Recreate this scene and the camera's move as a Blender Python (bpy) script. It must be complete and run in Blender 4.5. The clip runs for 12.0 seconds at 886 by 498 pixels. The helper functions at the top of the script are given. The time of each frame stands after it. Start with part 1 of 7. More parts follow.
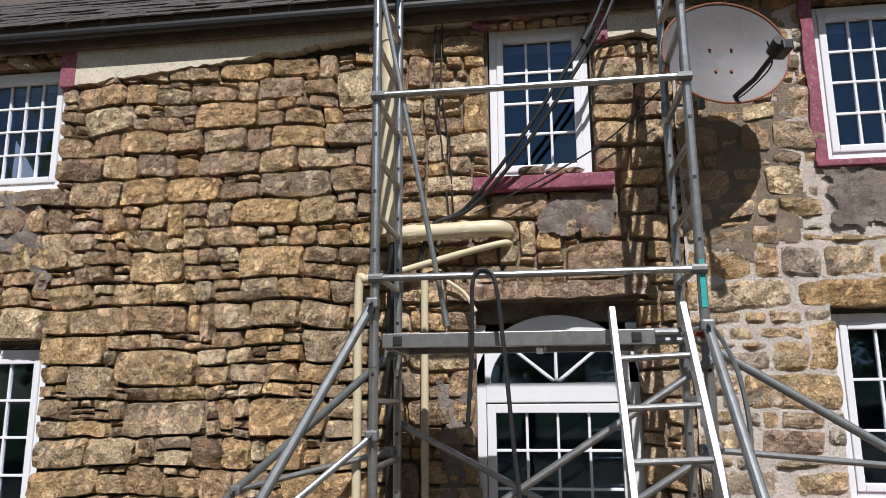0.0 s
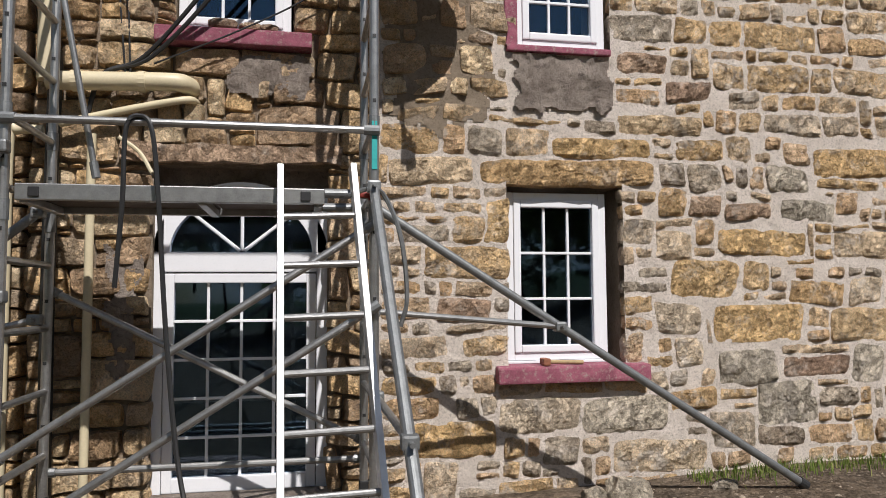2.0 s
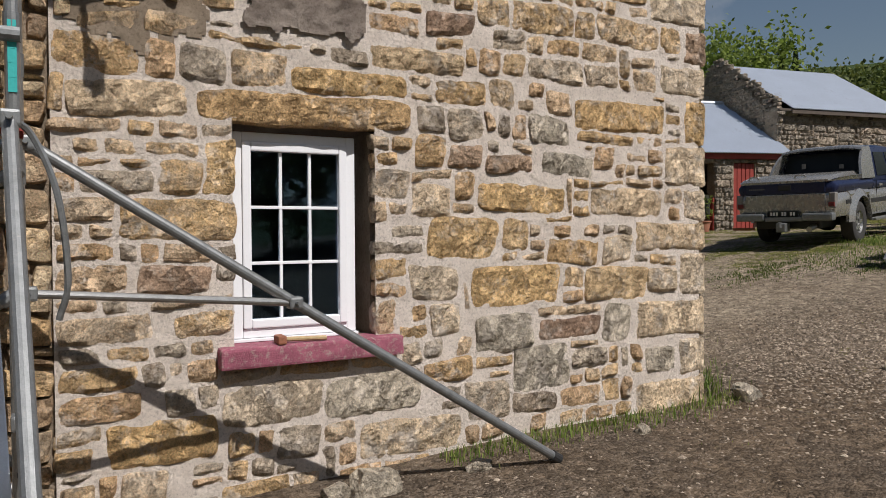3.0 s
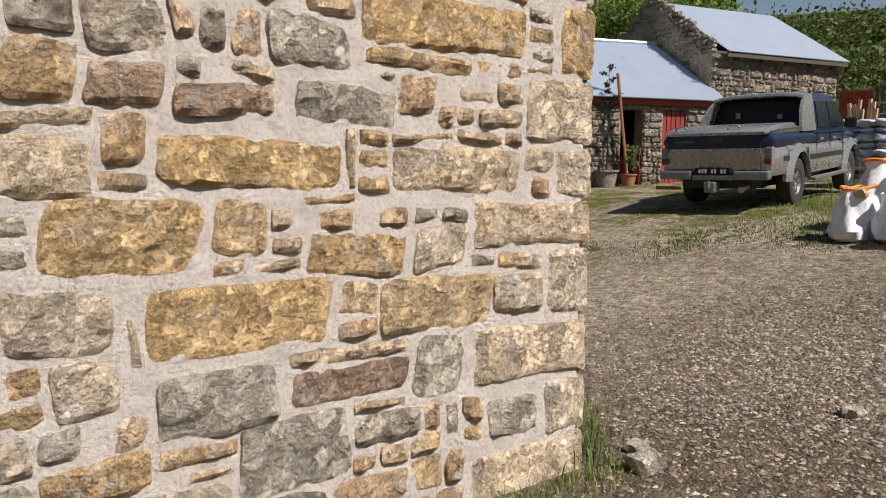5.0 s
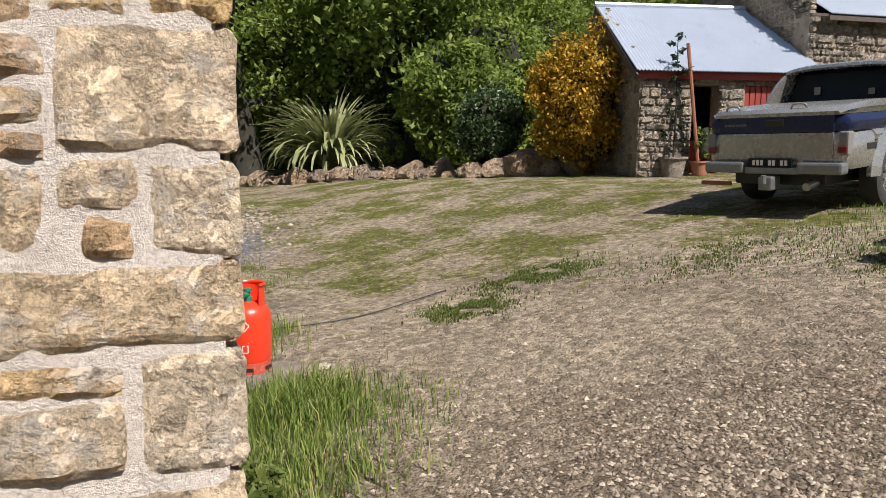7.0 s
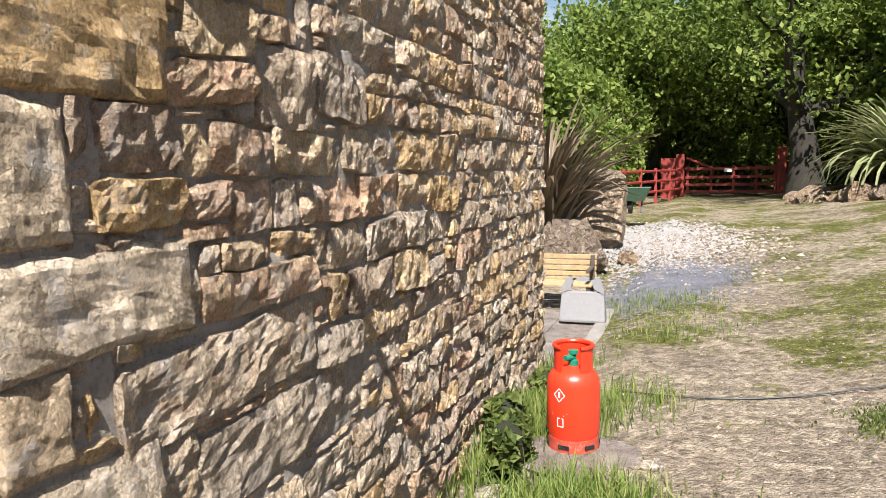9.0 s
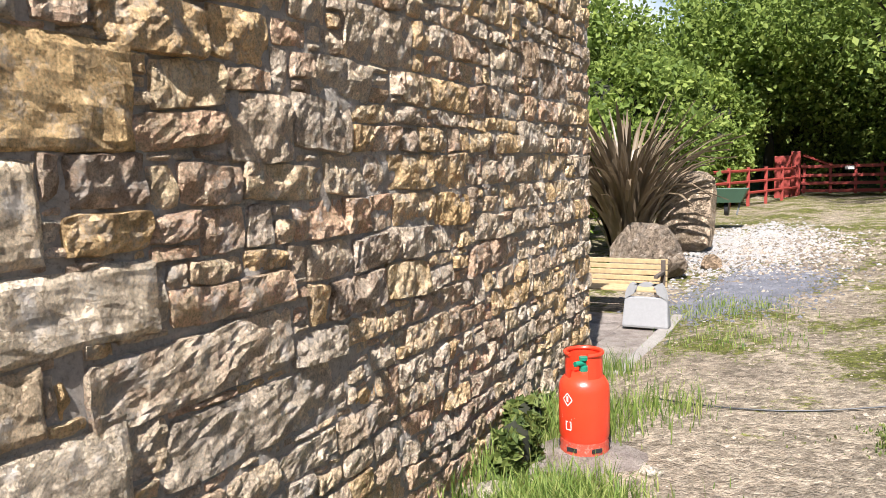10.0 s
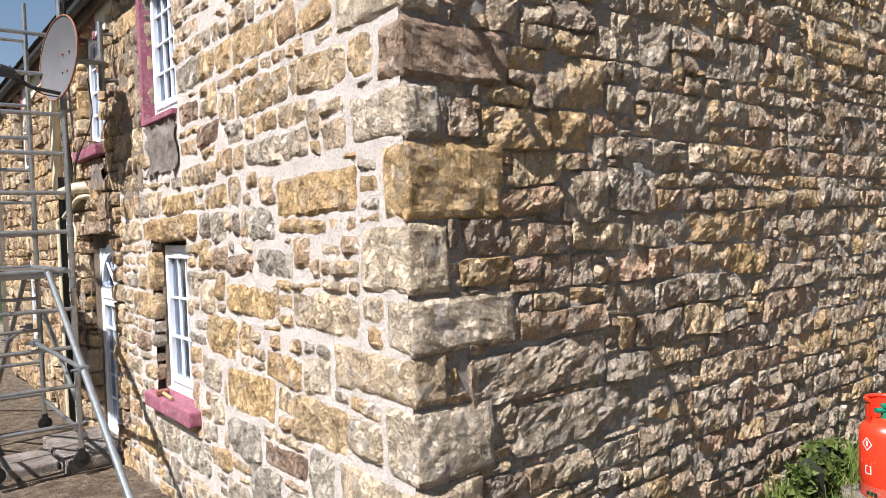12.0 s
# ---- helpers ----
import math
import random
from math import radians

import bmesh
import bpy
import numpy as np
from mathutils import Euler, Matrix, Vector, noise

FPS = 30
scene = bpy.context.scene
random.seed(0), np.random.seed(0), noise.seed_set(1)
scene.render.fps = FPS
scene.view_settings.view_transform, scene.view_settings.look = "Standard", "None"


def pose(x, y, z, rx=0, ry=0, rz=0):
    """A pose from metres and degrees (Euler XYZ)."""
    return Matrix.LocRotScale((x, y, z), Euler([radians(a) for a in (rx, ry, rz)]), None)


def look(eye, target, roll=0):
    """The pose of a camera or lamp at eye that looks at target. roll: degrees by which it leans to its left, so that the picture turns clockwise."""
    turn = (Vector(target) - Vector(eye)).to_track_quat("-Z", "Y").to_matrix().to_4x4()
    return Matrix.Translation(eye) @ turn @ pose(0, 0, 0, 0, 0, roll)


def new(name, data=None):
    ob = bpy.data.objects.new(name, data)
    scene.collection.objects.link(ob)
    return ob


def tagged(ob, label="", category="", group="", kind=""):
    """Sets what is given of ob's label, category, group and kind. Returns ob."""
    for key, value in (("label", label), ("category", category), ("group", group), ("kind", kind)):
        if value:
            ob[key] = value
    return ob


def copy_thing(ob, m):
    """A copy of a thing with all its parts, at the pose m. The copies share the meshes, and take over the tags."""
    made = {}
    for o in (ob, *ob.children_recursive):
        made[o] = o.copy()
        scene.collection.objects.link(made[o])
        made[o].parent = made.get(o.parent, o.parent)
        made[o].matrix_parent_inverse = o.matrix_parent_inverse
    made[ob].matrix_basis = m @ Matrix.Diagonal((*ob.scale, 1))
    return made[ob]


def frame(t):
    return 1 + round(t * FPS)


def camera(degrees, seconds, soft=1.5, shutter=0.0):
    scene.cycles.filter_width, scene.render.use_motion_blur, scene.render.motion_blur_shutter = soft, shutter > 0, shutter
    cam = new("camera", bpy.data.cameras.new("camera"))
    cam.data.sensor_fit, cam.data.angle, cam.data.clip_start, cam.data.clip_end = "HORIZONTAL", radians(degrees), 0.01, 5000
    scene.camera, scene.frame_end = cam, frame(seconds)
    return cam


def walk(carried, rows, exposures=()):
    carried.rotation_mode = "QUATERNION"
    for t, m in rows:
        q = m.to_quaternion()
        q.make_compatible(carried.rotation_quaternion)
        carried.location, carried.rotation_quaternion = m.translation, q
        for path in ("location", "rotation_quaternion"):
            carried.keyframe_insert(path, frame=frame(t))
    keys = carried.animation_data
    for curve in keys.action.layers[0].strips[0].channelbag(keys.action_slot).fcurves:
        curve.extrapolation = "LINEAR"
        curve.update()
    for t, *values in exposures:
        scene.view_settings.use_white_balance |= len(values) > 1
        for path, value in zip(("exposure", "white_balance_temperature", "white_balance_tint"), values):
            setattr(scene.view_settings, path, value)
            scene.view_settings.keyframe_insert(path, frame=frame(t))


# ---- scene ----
cam = camera(62.4, 12.0, 0.7)
PATH = [
    (0, (-5.452, -4.97, 1.449), (-5.718, -3.029, 1.85), -0.4),
    (0.5, (-5.364, -4.933, 1.414), (-5.54, -2.974, 1.779), -0.5),
    (1, (-5.171, -4.898, 1.271), (-5.181, -2.914, 1.527), -0.6),
    (1.5, (-5.055, -4.877, 1.213), (-4.818, -2.901, 1.403), -0.6),
    (2, (-4.977, -4.786, 1.237), (-4.606, -2.825, 1.373), -0.4),
    (2.5, (-4.81, -4.371, 1.341), (-4.131, -2.49, 1.321), -0.1),
    (3, (-4.566, -4.043, 1.407), (-3.595, -2.295, 1.36), -0.3),
    (3.2, (-4.453, -3.908, 1.409), (-3.405, -2.207, 1.333), -0.5),
    (4.8, (-2.874, -2.806, 1.617), (-1.785, -1.139, 1.432), 0.7),
    (5, (-2.65, -2.682, 1.593), (-1.543, -1.028, 1.391), 0.6),
    (5.5, (-2.063, -2.426, 1.634), (-0.899, -0.813, 1.421), 0.6),
    (6, (-1.407, -2.289, 1.711), (-0.258, -0.669, 1.481), 0.4),
    (6.5, (-0.864, -2.112, 1.74), (0.21, -0.445, 1.475), 0.6),
    (7, (-0.301, -1.951, 1.745), (0.54, -0.154, 1.491), 0.4),
    (7.5, (0.226, -1.777, 1.785), (0.688, 0.153, 1.535), 0.3),
    (7.7, (0.398, -1.666, 1.835), (0.719, 0.292, 1.587), 0.2),
    (9.3, (1.502, -0.996, 1.933), (0.73, 0.835, 1.706), -1.1),
    (9.5, (1.636, -0.994, 1.967), (0.824, 0.818, 1.725), -1.1),
    (10, (1.989, -1.072, 1.993), (1.043, 0.677, 1.775), -1.7),
    (10.5, (2.217, -1.335, 2.042), (1.103, 0.316, 1.862), -1.5),
    (11, (2.418, -1.513, 2.054), (1.118, 0.004, 1.962), -2.0),
    (11.5, (2.544, -1.644, 2.039), (1.018, -0.353, 1.971), -2.0),
    (12, (2.558, -1.823, 2.033), (0.986, -0.589, 1.976), -2.1),
]
walk(cam, [(t, look(eye, target, roll)) for t, eye, target, roll in PATH],
     [(0, 0.11, 6150, 14), (1.5, 0.05, 6300, 14), (3, -0.03, 6450, 14), (5, 0.38, 6450, 14), (6.5, 0.5, 6500, 14), (7.5, 0.83, 6450, 14), (9.3, 1.27, 6250, 14), (10.5, 1.38, 6100, 14), (12, 0.92, 6000, 14)])

# ---- world, sun ----
SUN_EL, SUN_AZ = 52.0, 14.0          # azimuth: degrees from -y towards +x
world = bpy.data.worlds.new("world")
scene.world = world
world.use_nodes = True
wn = world.node_tree
sky = wn.nodes.new("ShaderNodeTexSky")
sky.sky_type, sky.sun_disc = "NISHITA", False
sky.sun_elevation, sky.sun_rotation = radians(SUN_EL), radians(180 - SUN_AZ)
sky.air_density, sky.dust_density = 1.3, 0.6
# broken cloud over the blue
tcs = wn.nodes.new("ShaderNodeTexCoord")
cn = wn.nodes.new("ShaderNodeTexNoise")
cn.inputs["Scale"].default_value, cn.inputs["Detail"].default_value = 3.2, 8
wn.links.new(tcs.outputs["Generated"], cn.inputs["Vector"])
cr = wn.nodes.new("ShaderNodeValToRGB")
cr.color_ramp.elements[0].position, cr.color_ramp.elements[1].position = 0.45, 0.6
# cloud lies thicker towards the horizon
sepw = wn.nodes.new("ShaderNodeSeparateXYZ")
wn.links.new(tcs.outputs["Generated"], sepw.inputs[0])
low = wn.nodes.new("ShaderNodeMath")
low.operation, low.inputs[1].default_value = "MULTIPLY_ADD", -0.2
wn.links.new(sepw.outputs["Z"], low.inputs[0])
wn.links.new(cn.outputs["Fac"], low.inputs[2])
wn.links.new(low.outputs[0], cr.inputs["Fac"])
cm = wn.nodes.new("ShaderNodeMix")
cm.data_type = "RGBA"
cm.inputs["B"].default_value = (8.8, 9.0, 9.3, 1)
wn.links.new(cr.outputs["Color"], cm.inputs["Factor"])
wn.links.new(sky.outputs[0], cm.inputs["A"])
wn.links.new(cm.outputs["Result"], wn.nodes["Background"].inputs["Color"])
wn.nodes["Background"].inputs["Strength"].default_value = 0.05
sun = new("sun", bpy.data.lights.new("sun", "SUN"))
sun.data.energy, sun.data.angle, sun.data.color = 4.75, radians(0.53), (1.0, 0.965, 0.905)
e, a = radians(SUN_EL), radians(SUN_AZ)
sun.matrix_world = look((math.sin(a) * math.cos(e) * 40, -math.cos(a) * math.cos(e) * 40, math.sin(e) * 40), (0, 0, 0))

# ---- helpers of this scene ----
BASE = {}


def thing(name, label, category, at=(0, 0, 0), group="", kind=""):
    """An Empty at the thing's base. Its parts are given in world coordinates."""
    root = new(name)
    root.empty_display_size = 0.1
    root.location = at
    BASE[root] = Vector(at)
    return tagged(root, label, category, group, kind)


def part(name, bm, material, parent, label="", smooth=False):
    """Links a bmesh as one mesh under a thing or a part."""
    mesh = bpy.data.meshes.new(name)
    base = BASE.get(parent, Vector())
    bmesh.ops.translate(bm, verts=bm.verts, vec=-base)
    bm.to_mesh(mesh)
    bm.free()
    if smooth:
        mesh.polygons.foreach_set("use_smooth", [True] * len(mesh.polygons))
        mesh.set_sharp_from_angle(angle=radians(42))
    mesh.materials.append(material)
    ob = new(name, mesh)
    ob.parent = parent
    BASE[ob] = base
    if label:
        tagged(ob, label)
    return ob


def solo(name, bm, material, label, category, kind="", group="", smooth=False, at=(0, 0, 0)):
    """A thing of one mesh."""
    mesh = bpy.data.meshes.new(name)
    bmesh.ops.translate(bm, verts=bm.verts, vec=-Vector(at))
    bm.to_mesh(mesh)
    bm.free()
    if smooth:
        mesh.polygons.foreach_set("use_smooth", [True] * len(mesh.polygons))
    mesh.materials.append(material)
    ob = new(name, mesh)
    ob.location = at
    BASE[ob] = Vector(at)
    return tagged(ob, label, category, group, kind)


def B():
    return bmesh.new()


def box(bm, lo, hi, bevel=0.0, m=None):
    """A box between two corners, its edges bevelled."""
    lo, hi = Vector(lo), Vector(hi)
    r = bmesh.ops.create_cube(bm, size=1.0, matrix=Matrix.Translation((lo + hi) / 2) @ Matrix.Diagonal((*(hi - lo), 1)))
    if bevel:
        edges = list({ed for v in r["verts"] for ed in v.link_edges})
        out = bmesh.ops.bevel(bm, geom=edges, offset=bevel, segments=2, affect="EDGES", profile=0.6)
        verts = out["verts"]
    else:
        verts = r["verts"]
    if m is not None:
        bmesh.ops.transform(bm, matrix=m, verts=verts)
    return verts


def tube(bm, p, q, r, seg=10, r2=None, caps=True):
    p, q = Vector(p), Vector(q)
    d = q - p
    m = Matrix.Translation((p + q) / 2) @ d.to_track_quat("Z", "Y").to_matrix().to_4x4()
    return bmesh.ops.create_cone(bm, cap_ends=caps, segments=seg, radius1=r, radius2=r if r2 is None else r2, depth=d.length, matrix=m)["verts"]


def sweep(bm, pts, r, seg=8):
    """A round tube along a list of points; r may be one radius or one for each point."""
    pts = [Vector(p) for p in pts]
    rings = []
    for i, p in enumerate(pts):
        t = (pts[min(i + 1, len(pts) - 1)] - pts[max(i - 1, 0)]).normalized()
        u = t.cross(Vector((0.31, 0.17, 0.93))).normalized()
        w = t.cross(u)
        ri = r[i] if isinstance(r, (list, tuple)) else r
        rings.append([bm.verts.new(p + ri * (math.cos(k * math.tau / seg) * u + math.sin(k * math.tau / seg) * w)) for k in range(seg)])
    for a_, b_ in zip(rings, rings[1:]):
        for k in range(seg):
            bm.faces.new((a_[k], a_[(k + 1) % seg], b_[(k + 1) % seg], b_[k]))
    bm.faces.new(rings[0][::-1])
    bm.faces.new(rings[-1])


def curve_pts(ctrl, n=24):
    """A smooth line through the control points."""
    c = [Vector(p) for p in ctrl]
    c = [2 * c[0] - c[1], *c, 2 * c[-1] - c[-2]]
    out = []
    for i in range(1, len(c) - 2):
        for k in range(n):
            t = k / n
            out.append(0.5 * (2 * c[i] + (c[i + 1] - c[i - 1]) * t + (2 * c[i - 1] - 5 * c[i] + 4 * c[i + 1] - c[i + 2]) * t * t + (3 * c[i] - c[i - 1] - 3 * c[i + 1] + c[i + 2]) * t ** 3))
    return out + [c[-2]]


def lathe(bm, profile, seg=28, at=(0, 0, 0)):
    rings = []
    for r, z in profile:
        rings.append([bm.verts.new((at[0] + r * math.cos(k * math.tau / seg), at[1] + r * math.sin(k * math.tau / seg), at[2] + z)) for k in range(seg)])
    for a_, b_ in zip(rings, rings[1:]):
        for k in range(seg):
            bm.faces.new((a_[k], a_[(k + 1) % seg], b_[(k + 1) % seg], b_[k]))
    return rings


def slab(bm, outline, y0, y1):
    """A flat piece with an outline in x and z, between two depths."""
    f = [bm.verts.new((x, y0, z)) for x, z in outline]
    b = [bm.verts.new((x, y1, z)) for x, z in outline]
    bm.faces.new(f)
    bm.faces.new(b[::-1])
    n = len(f)
    for i in range(n):
        bm.faces.new((f[i], b[i], b[(i + 1) % n], f[(i + 1) % n]))


def lumpy(bm, at, size, rough=0.18, sub=3, seed=0.0, flat=0.0):
    """An uneven boulder."""
    r = bmesh.ops.create_icosphere(bm, subdivisions=sub, radius=1.0)["verts"]
    for v in r:
        d = v.co.normalized()
        k = 1 + rough * (noise.noise(d * 1.3 + Vector((seed, 0, 0))) * 1.6 + 0.5 * noise.noise(d * 3.1 + Vector((0, seed, 0))))
        p = d * k
        p = Vector((math.copysign(abs(p.x) ** 0.8, p.x), math.copysign(abs(p.y) ** 0.8, p.y), math.copysign(abs(p.z) ** 0.8, p.z)))
        if flat and p.z < -flat:
            p.z = -flat
        v.co = Vector((p.x * size[0], p.y * size[1], p.z * size[2])) + Vector(at)
    return r


# ---- materials ----
def nodes_of(name, rough=0.8, metal=0.0):
    m = bpy.data.materials.new(name)
    m.use_nodes = True
    nt = m.node_tree
    bsdf = nt.nodes["Principled BSDF"]
    bsdf.inputs["Roughness"].default_value, bsdf.inputs["Metallic"].default_value = rough, metal
    return m, nt, bsdf


def ramp(nt, fac, stops):
    n = nt.nodes.new("ShaderNodeValToRGB")
    el = n.color_ramp.elements
    while len(el) < len(stops):
        el.new(0.5)
    for k, (pos, col) in zip(el, stops):
        k.position, k.color = pos, (*col, 1) if len(col) == 3 else col
    nt.links.new(fac, n.inputs["Fac"])
    return n.outputs["Color"]


def noise_node(nt, vec, scale, detail=4, rough=0.6, distort=0.0):
    n = nt.nodes.new("ShaderNodeTexNoise")
    n.inputs["Scale"].default_value, n.inputs["Detail"].default_value = scale, detail
    n.inputs["Roughness"].default_value, n.inputs["Distortion"].default_value = rough, distort
    if vec is not None:
        nt.links.new(vec, n.inputs["Vector"])
    return n.outputs["Fac"]


def mixc(nt, fac, a_, b_, mode="MIX"):
    n = nt.nodes.new("ShaderNodeMix")
    n.data_type, n.blend_type = "RGBA", mode
    for sock, val in ((n.inputs["Factor"], fac), (n.inputs["A"], a_), (n.inputs["B"], b_)):
        if isinstance(val, (int, float)):
            sock.default_value = val
        elif isinstance(val, tuple):
            sock.default_value = (*val, 1)
        else:
            nt.links.new(val, sock)
    return n.outputs["Result"]


def mathn(nt, op, a_, b_=None, c_=None):
    n = nt.nodes.new("ShaderNodeMath")
    n.operation = op
    for sock, val in zip(n.inputs, (a_, b_, c_)):
        if val is None:
            continue
        if isinstance(val, (int, float)):
            sock.default_value = val
        else:
            nt.links.new(val, sock)
    return n.outputs[0]


def bump(nt, bsdf, height, dist, strength=1.0):
    n = nt.nodes.new("ShaderNodeBump")
    n.inputs["Strength"].default_value, n.inputs["Distance"].default_value = strength, dist
    nt.links.new(height, n.inputs["Height"])
    nt.links.new(n.outputs[0], bsdf.inputs["Normal"])


def position(nt, obj=False):
    return nt.nodes.new("ShaderNodeTexCoord").outputs["Object"] if obj else nt.nodes.new("ShaderNodeNewGeometry").outputs["Position"]


def plain(name, col, rough=0.5, metal=0.0, var=0.12, scale=9.0, dist=0.0008, obj=False, dirt=None, dirt_amount=0.5):
    """Paint, plastic or metal with slight mottling, fine relief and, if given, dirt."""
    m, nt, bsdf = nodes_of(name, rough, metal)
    p = position(nt, obj)
    n1, n2 = noise_node(nt, p, scale, 6), noise_node(nt, p, scale * 9, 5)
    lo, hi = tuple(c * (1 - var) for c in col), tuple(min(1, c * (1 + var)) for c in col)
    c = ramp(nt, n1, [(0.3, lo), (0.7, hi)])
    c = mixc(nt, 0.35, c, ramp(nt, n2, [(0.35, lo), (0.65, hi)]))
    if dirt:
        k = ramp(nt, noise_node(nt, p, scale * 2.3, 8, 0.7), [(1 - dirt_amount, (0, 0, 0)), (min(1, 1.16 - dirt_amount), (1, 1, 1))])
        c = mixc(nt, k, c, dirt)
    nt.links.new(c, bsdf.inputs["Base Color"])
    nt.links.new(mathn(nt, "MULTIPLY_ADD", n2, 0.25, max(0.02, rough - 0.12)), bsdf.inputs["Roughness"])
    if dist:
        bump(nt, bsdf, n2, dist)
    return m


def stone(name, stops, source="object", smear=0.5, relief=0.03, dark=0.5, smear_col=(0.46, 0.41, 0.36)):
    """Split sandstone: each piece takes its colour from the stops at random; lime is smeared over parts of it."""
    m, nt, bsdf = nodes_of(name, 0.92)
    p = position(nt)
    if source == "object":
        rnd = nt.nodes.new("ShaderNodeObjectInfo").outputs["Random"]
    else:
        rnd = nt.nodes.new("ShaderNodeNewGeometry").outputs["Random Per Island"]
    n0 = noise_node(nt, p, 3.6, 4)
    n1 = noise_node(nt, p, 12.0, 8, 0.68)
    n2 = noise_node(nt, p, 90.0, 8, 0.8)
    fac = mathn(nt, "ADD", mathn(nt, "MULTIPLY", rnd, 0.84), mathn(nt, "MULTIPLY", n1, 0.36))
    fac = mathn(nt, "SUBTRACT", fac, 0.1)
    c = ramp(nt, fac, stops)
    c = mixc(nt, 0.6, c, ramp(nt, n1, [(0.28, (0.58, 0.55, 0.52)), (0.5, (1.1, 1.08, 1.05)), (0.72, (1.5, 1.47, 1.43))]), "MULTIPLY")
    c = mixc(nt, 0.6, c, ramp(nt, n2, [(0.38, (0.4, 0.37, 0.35)), (0.49, (1.06, 1.06, 1.06)), (0.62, (1.55, 1.53, 1.5))]), "MULTIPLY")
    # lime smears in blotches
    sp = mathn(nt, "ADD", noise_node(nt, p, 8.0, 9, 0.8), mathn(nt, "MULTIPLY", mathn(nt, "SUBTRACT", n0, 0.5), 0.5))
    c = mixc(nt, mathn(nt, "MULTIPLY", ramp(nt, sp, [(0.52, (0, 0, 0)), (0.63, (1, 1, 1))]), smear), c, smear_col)
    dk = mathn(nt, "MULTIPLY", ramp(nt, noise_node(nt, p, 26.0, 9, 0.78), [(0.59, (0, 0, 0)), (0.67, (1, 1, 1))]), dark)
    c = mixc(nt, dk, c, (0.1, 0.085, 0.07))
    # sharp breaks where the face has split
    wob = nt.nodes.new("ShaderNodeVectorMath")
    wob.operation = "MULTIPLY_ADD"
    nt.links.new(n1, wob.inputs[0])
    wob.inputs[1].default_value = (0.16, 0.16, 0.16)
    nt.links.new(p, wob.inputs[2])
    def chips(scale):
        """Planes broken at many angles, as height in metres."""
        v = nt.nodes.new("ShaderNodeTexVoronoi")
        v.inputs["Scale"].default_value = scale
        nt.links.new(wob.outputs[0], v.inputs["Vector"])
        legs_ = []
        for first, second in ((wob.outputs[0], v.outputs["Position"]), (v.outputs["Color"], (0.5, 0.5, 0.5))):
            d = nt.nodes.new("ShaderNodeVectorMath")
            d.operation = "SUBTRACT"
            nt.links.new(first, d.inputs[0])
            if isinstance(second, tuple):
                d.inputs[1].default_value = second
            else:
                nt.links.new(second, d.inputs[1])
            legs_.append(d.outputs[0])
        d = nt.nodes.new("ShaderNodeVectorMath")
        d.operation = "DOT_PRODUCT"
        nt.links.new(legs_[0], d.inputs[0])
        nt.links.new(legs_[1], d.inputs[1])
        return d.outputs["Value"]

    c = mixc(nt, 1.0, c, (1.6, 1.58, 1.52), "MULTIPLY")
    nt.links.new(c, bsdf.inputs["Base Color"])
    h = mathn(nt, "ADD", mathn(nt, "MULTIPLY", n1, 1.5), mathn(nt, "MULTIPLY", n2, 0.5))
    h = mathn(nt, "ADD", h, mathn(nt, "MULTIPLY", chips(13.0), 80.0))
    h = mathn(nt, "ADD", h, mathn(nt, "MULTIPLY", chips(34.0), 60.0))
    bump(nt, bsdf, h, relief)
    bsdf.inputs["Specular IOR Level"].default_value = 0.25
    return m


OCHRE, TAN, GREY, RUST, PINK, DARK = (0.43, 0.3, 0.16), (0.45, 0.355, 0.255), (0.34, 0.295, 0.24), (0.34, 0.2, 0.12), (0.4, 0.29, 0.22), (0.18, 0.14, 0.105)
FRONT = [(0.05, DARK), (0.2, GREY), (0.36, TAN), (0.5, OCHRE), (0.62, (0.4, 0.275, 0.17)), (0.76, TAN), (0.86, OCHRE), (0.95, (0.34, 0.28, 0.215))]
LEFT = [(0.05, (0.22, 0.155, 0.105)), (0.18, (0.36, 0.25, 0.15)), (0.34, (0.5, 0.345, 0.18)), (0.48, (0.33, 0.26, 0.19)), (0.6, (0.46, 0.33, 0.19)), (0.72, (0.52, 0.42, 0.29)), (0.84, (0.36, 0.25, 0.16)), (0.95, (0.27, 0.205, 0.15))]
GABLE = [(0.05, (0.26, 0.18, 0.125)), (0.18, (0.42, 0.35, 0.275)), (0.32, (0.48, 0.39, 0.29)), (0.44, (0.5, 0.34, 0.175)), (0.56, (0.48, 0.38, 0.25)), (0.66, (0.44, 0.285, 0.19)), (0.78, (0.46, 0.375, 0.28)), (0.95, (0.36, 0.25, 0.165))]
PALE = (0.37, 0.335, 0.3)
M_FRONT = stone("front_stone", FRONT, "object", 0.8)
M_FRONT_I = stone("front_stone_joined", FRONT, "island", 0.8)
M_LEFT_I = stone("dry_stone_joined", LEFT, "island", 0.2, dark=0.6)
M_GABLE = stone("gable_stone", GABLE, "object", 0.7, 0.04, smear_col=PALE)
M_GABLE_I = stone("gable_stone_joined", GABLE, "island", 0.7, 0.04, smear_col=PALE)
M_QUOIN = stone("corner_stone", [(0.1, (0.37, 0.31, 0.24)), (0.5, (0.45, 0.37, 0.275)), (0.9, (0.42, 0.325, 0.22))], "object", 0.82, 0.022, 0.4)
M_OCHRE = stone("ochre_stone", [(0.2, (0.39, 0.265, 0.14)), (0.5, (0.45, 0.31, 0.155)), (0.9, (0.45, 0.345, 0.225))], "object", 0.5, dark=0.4)
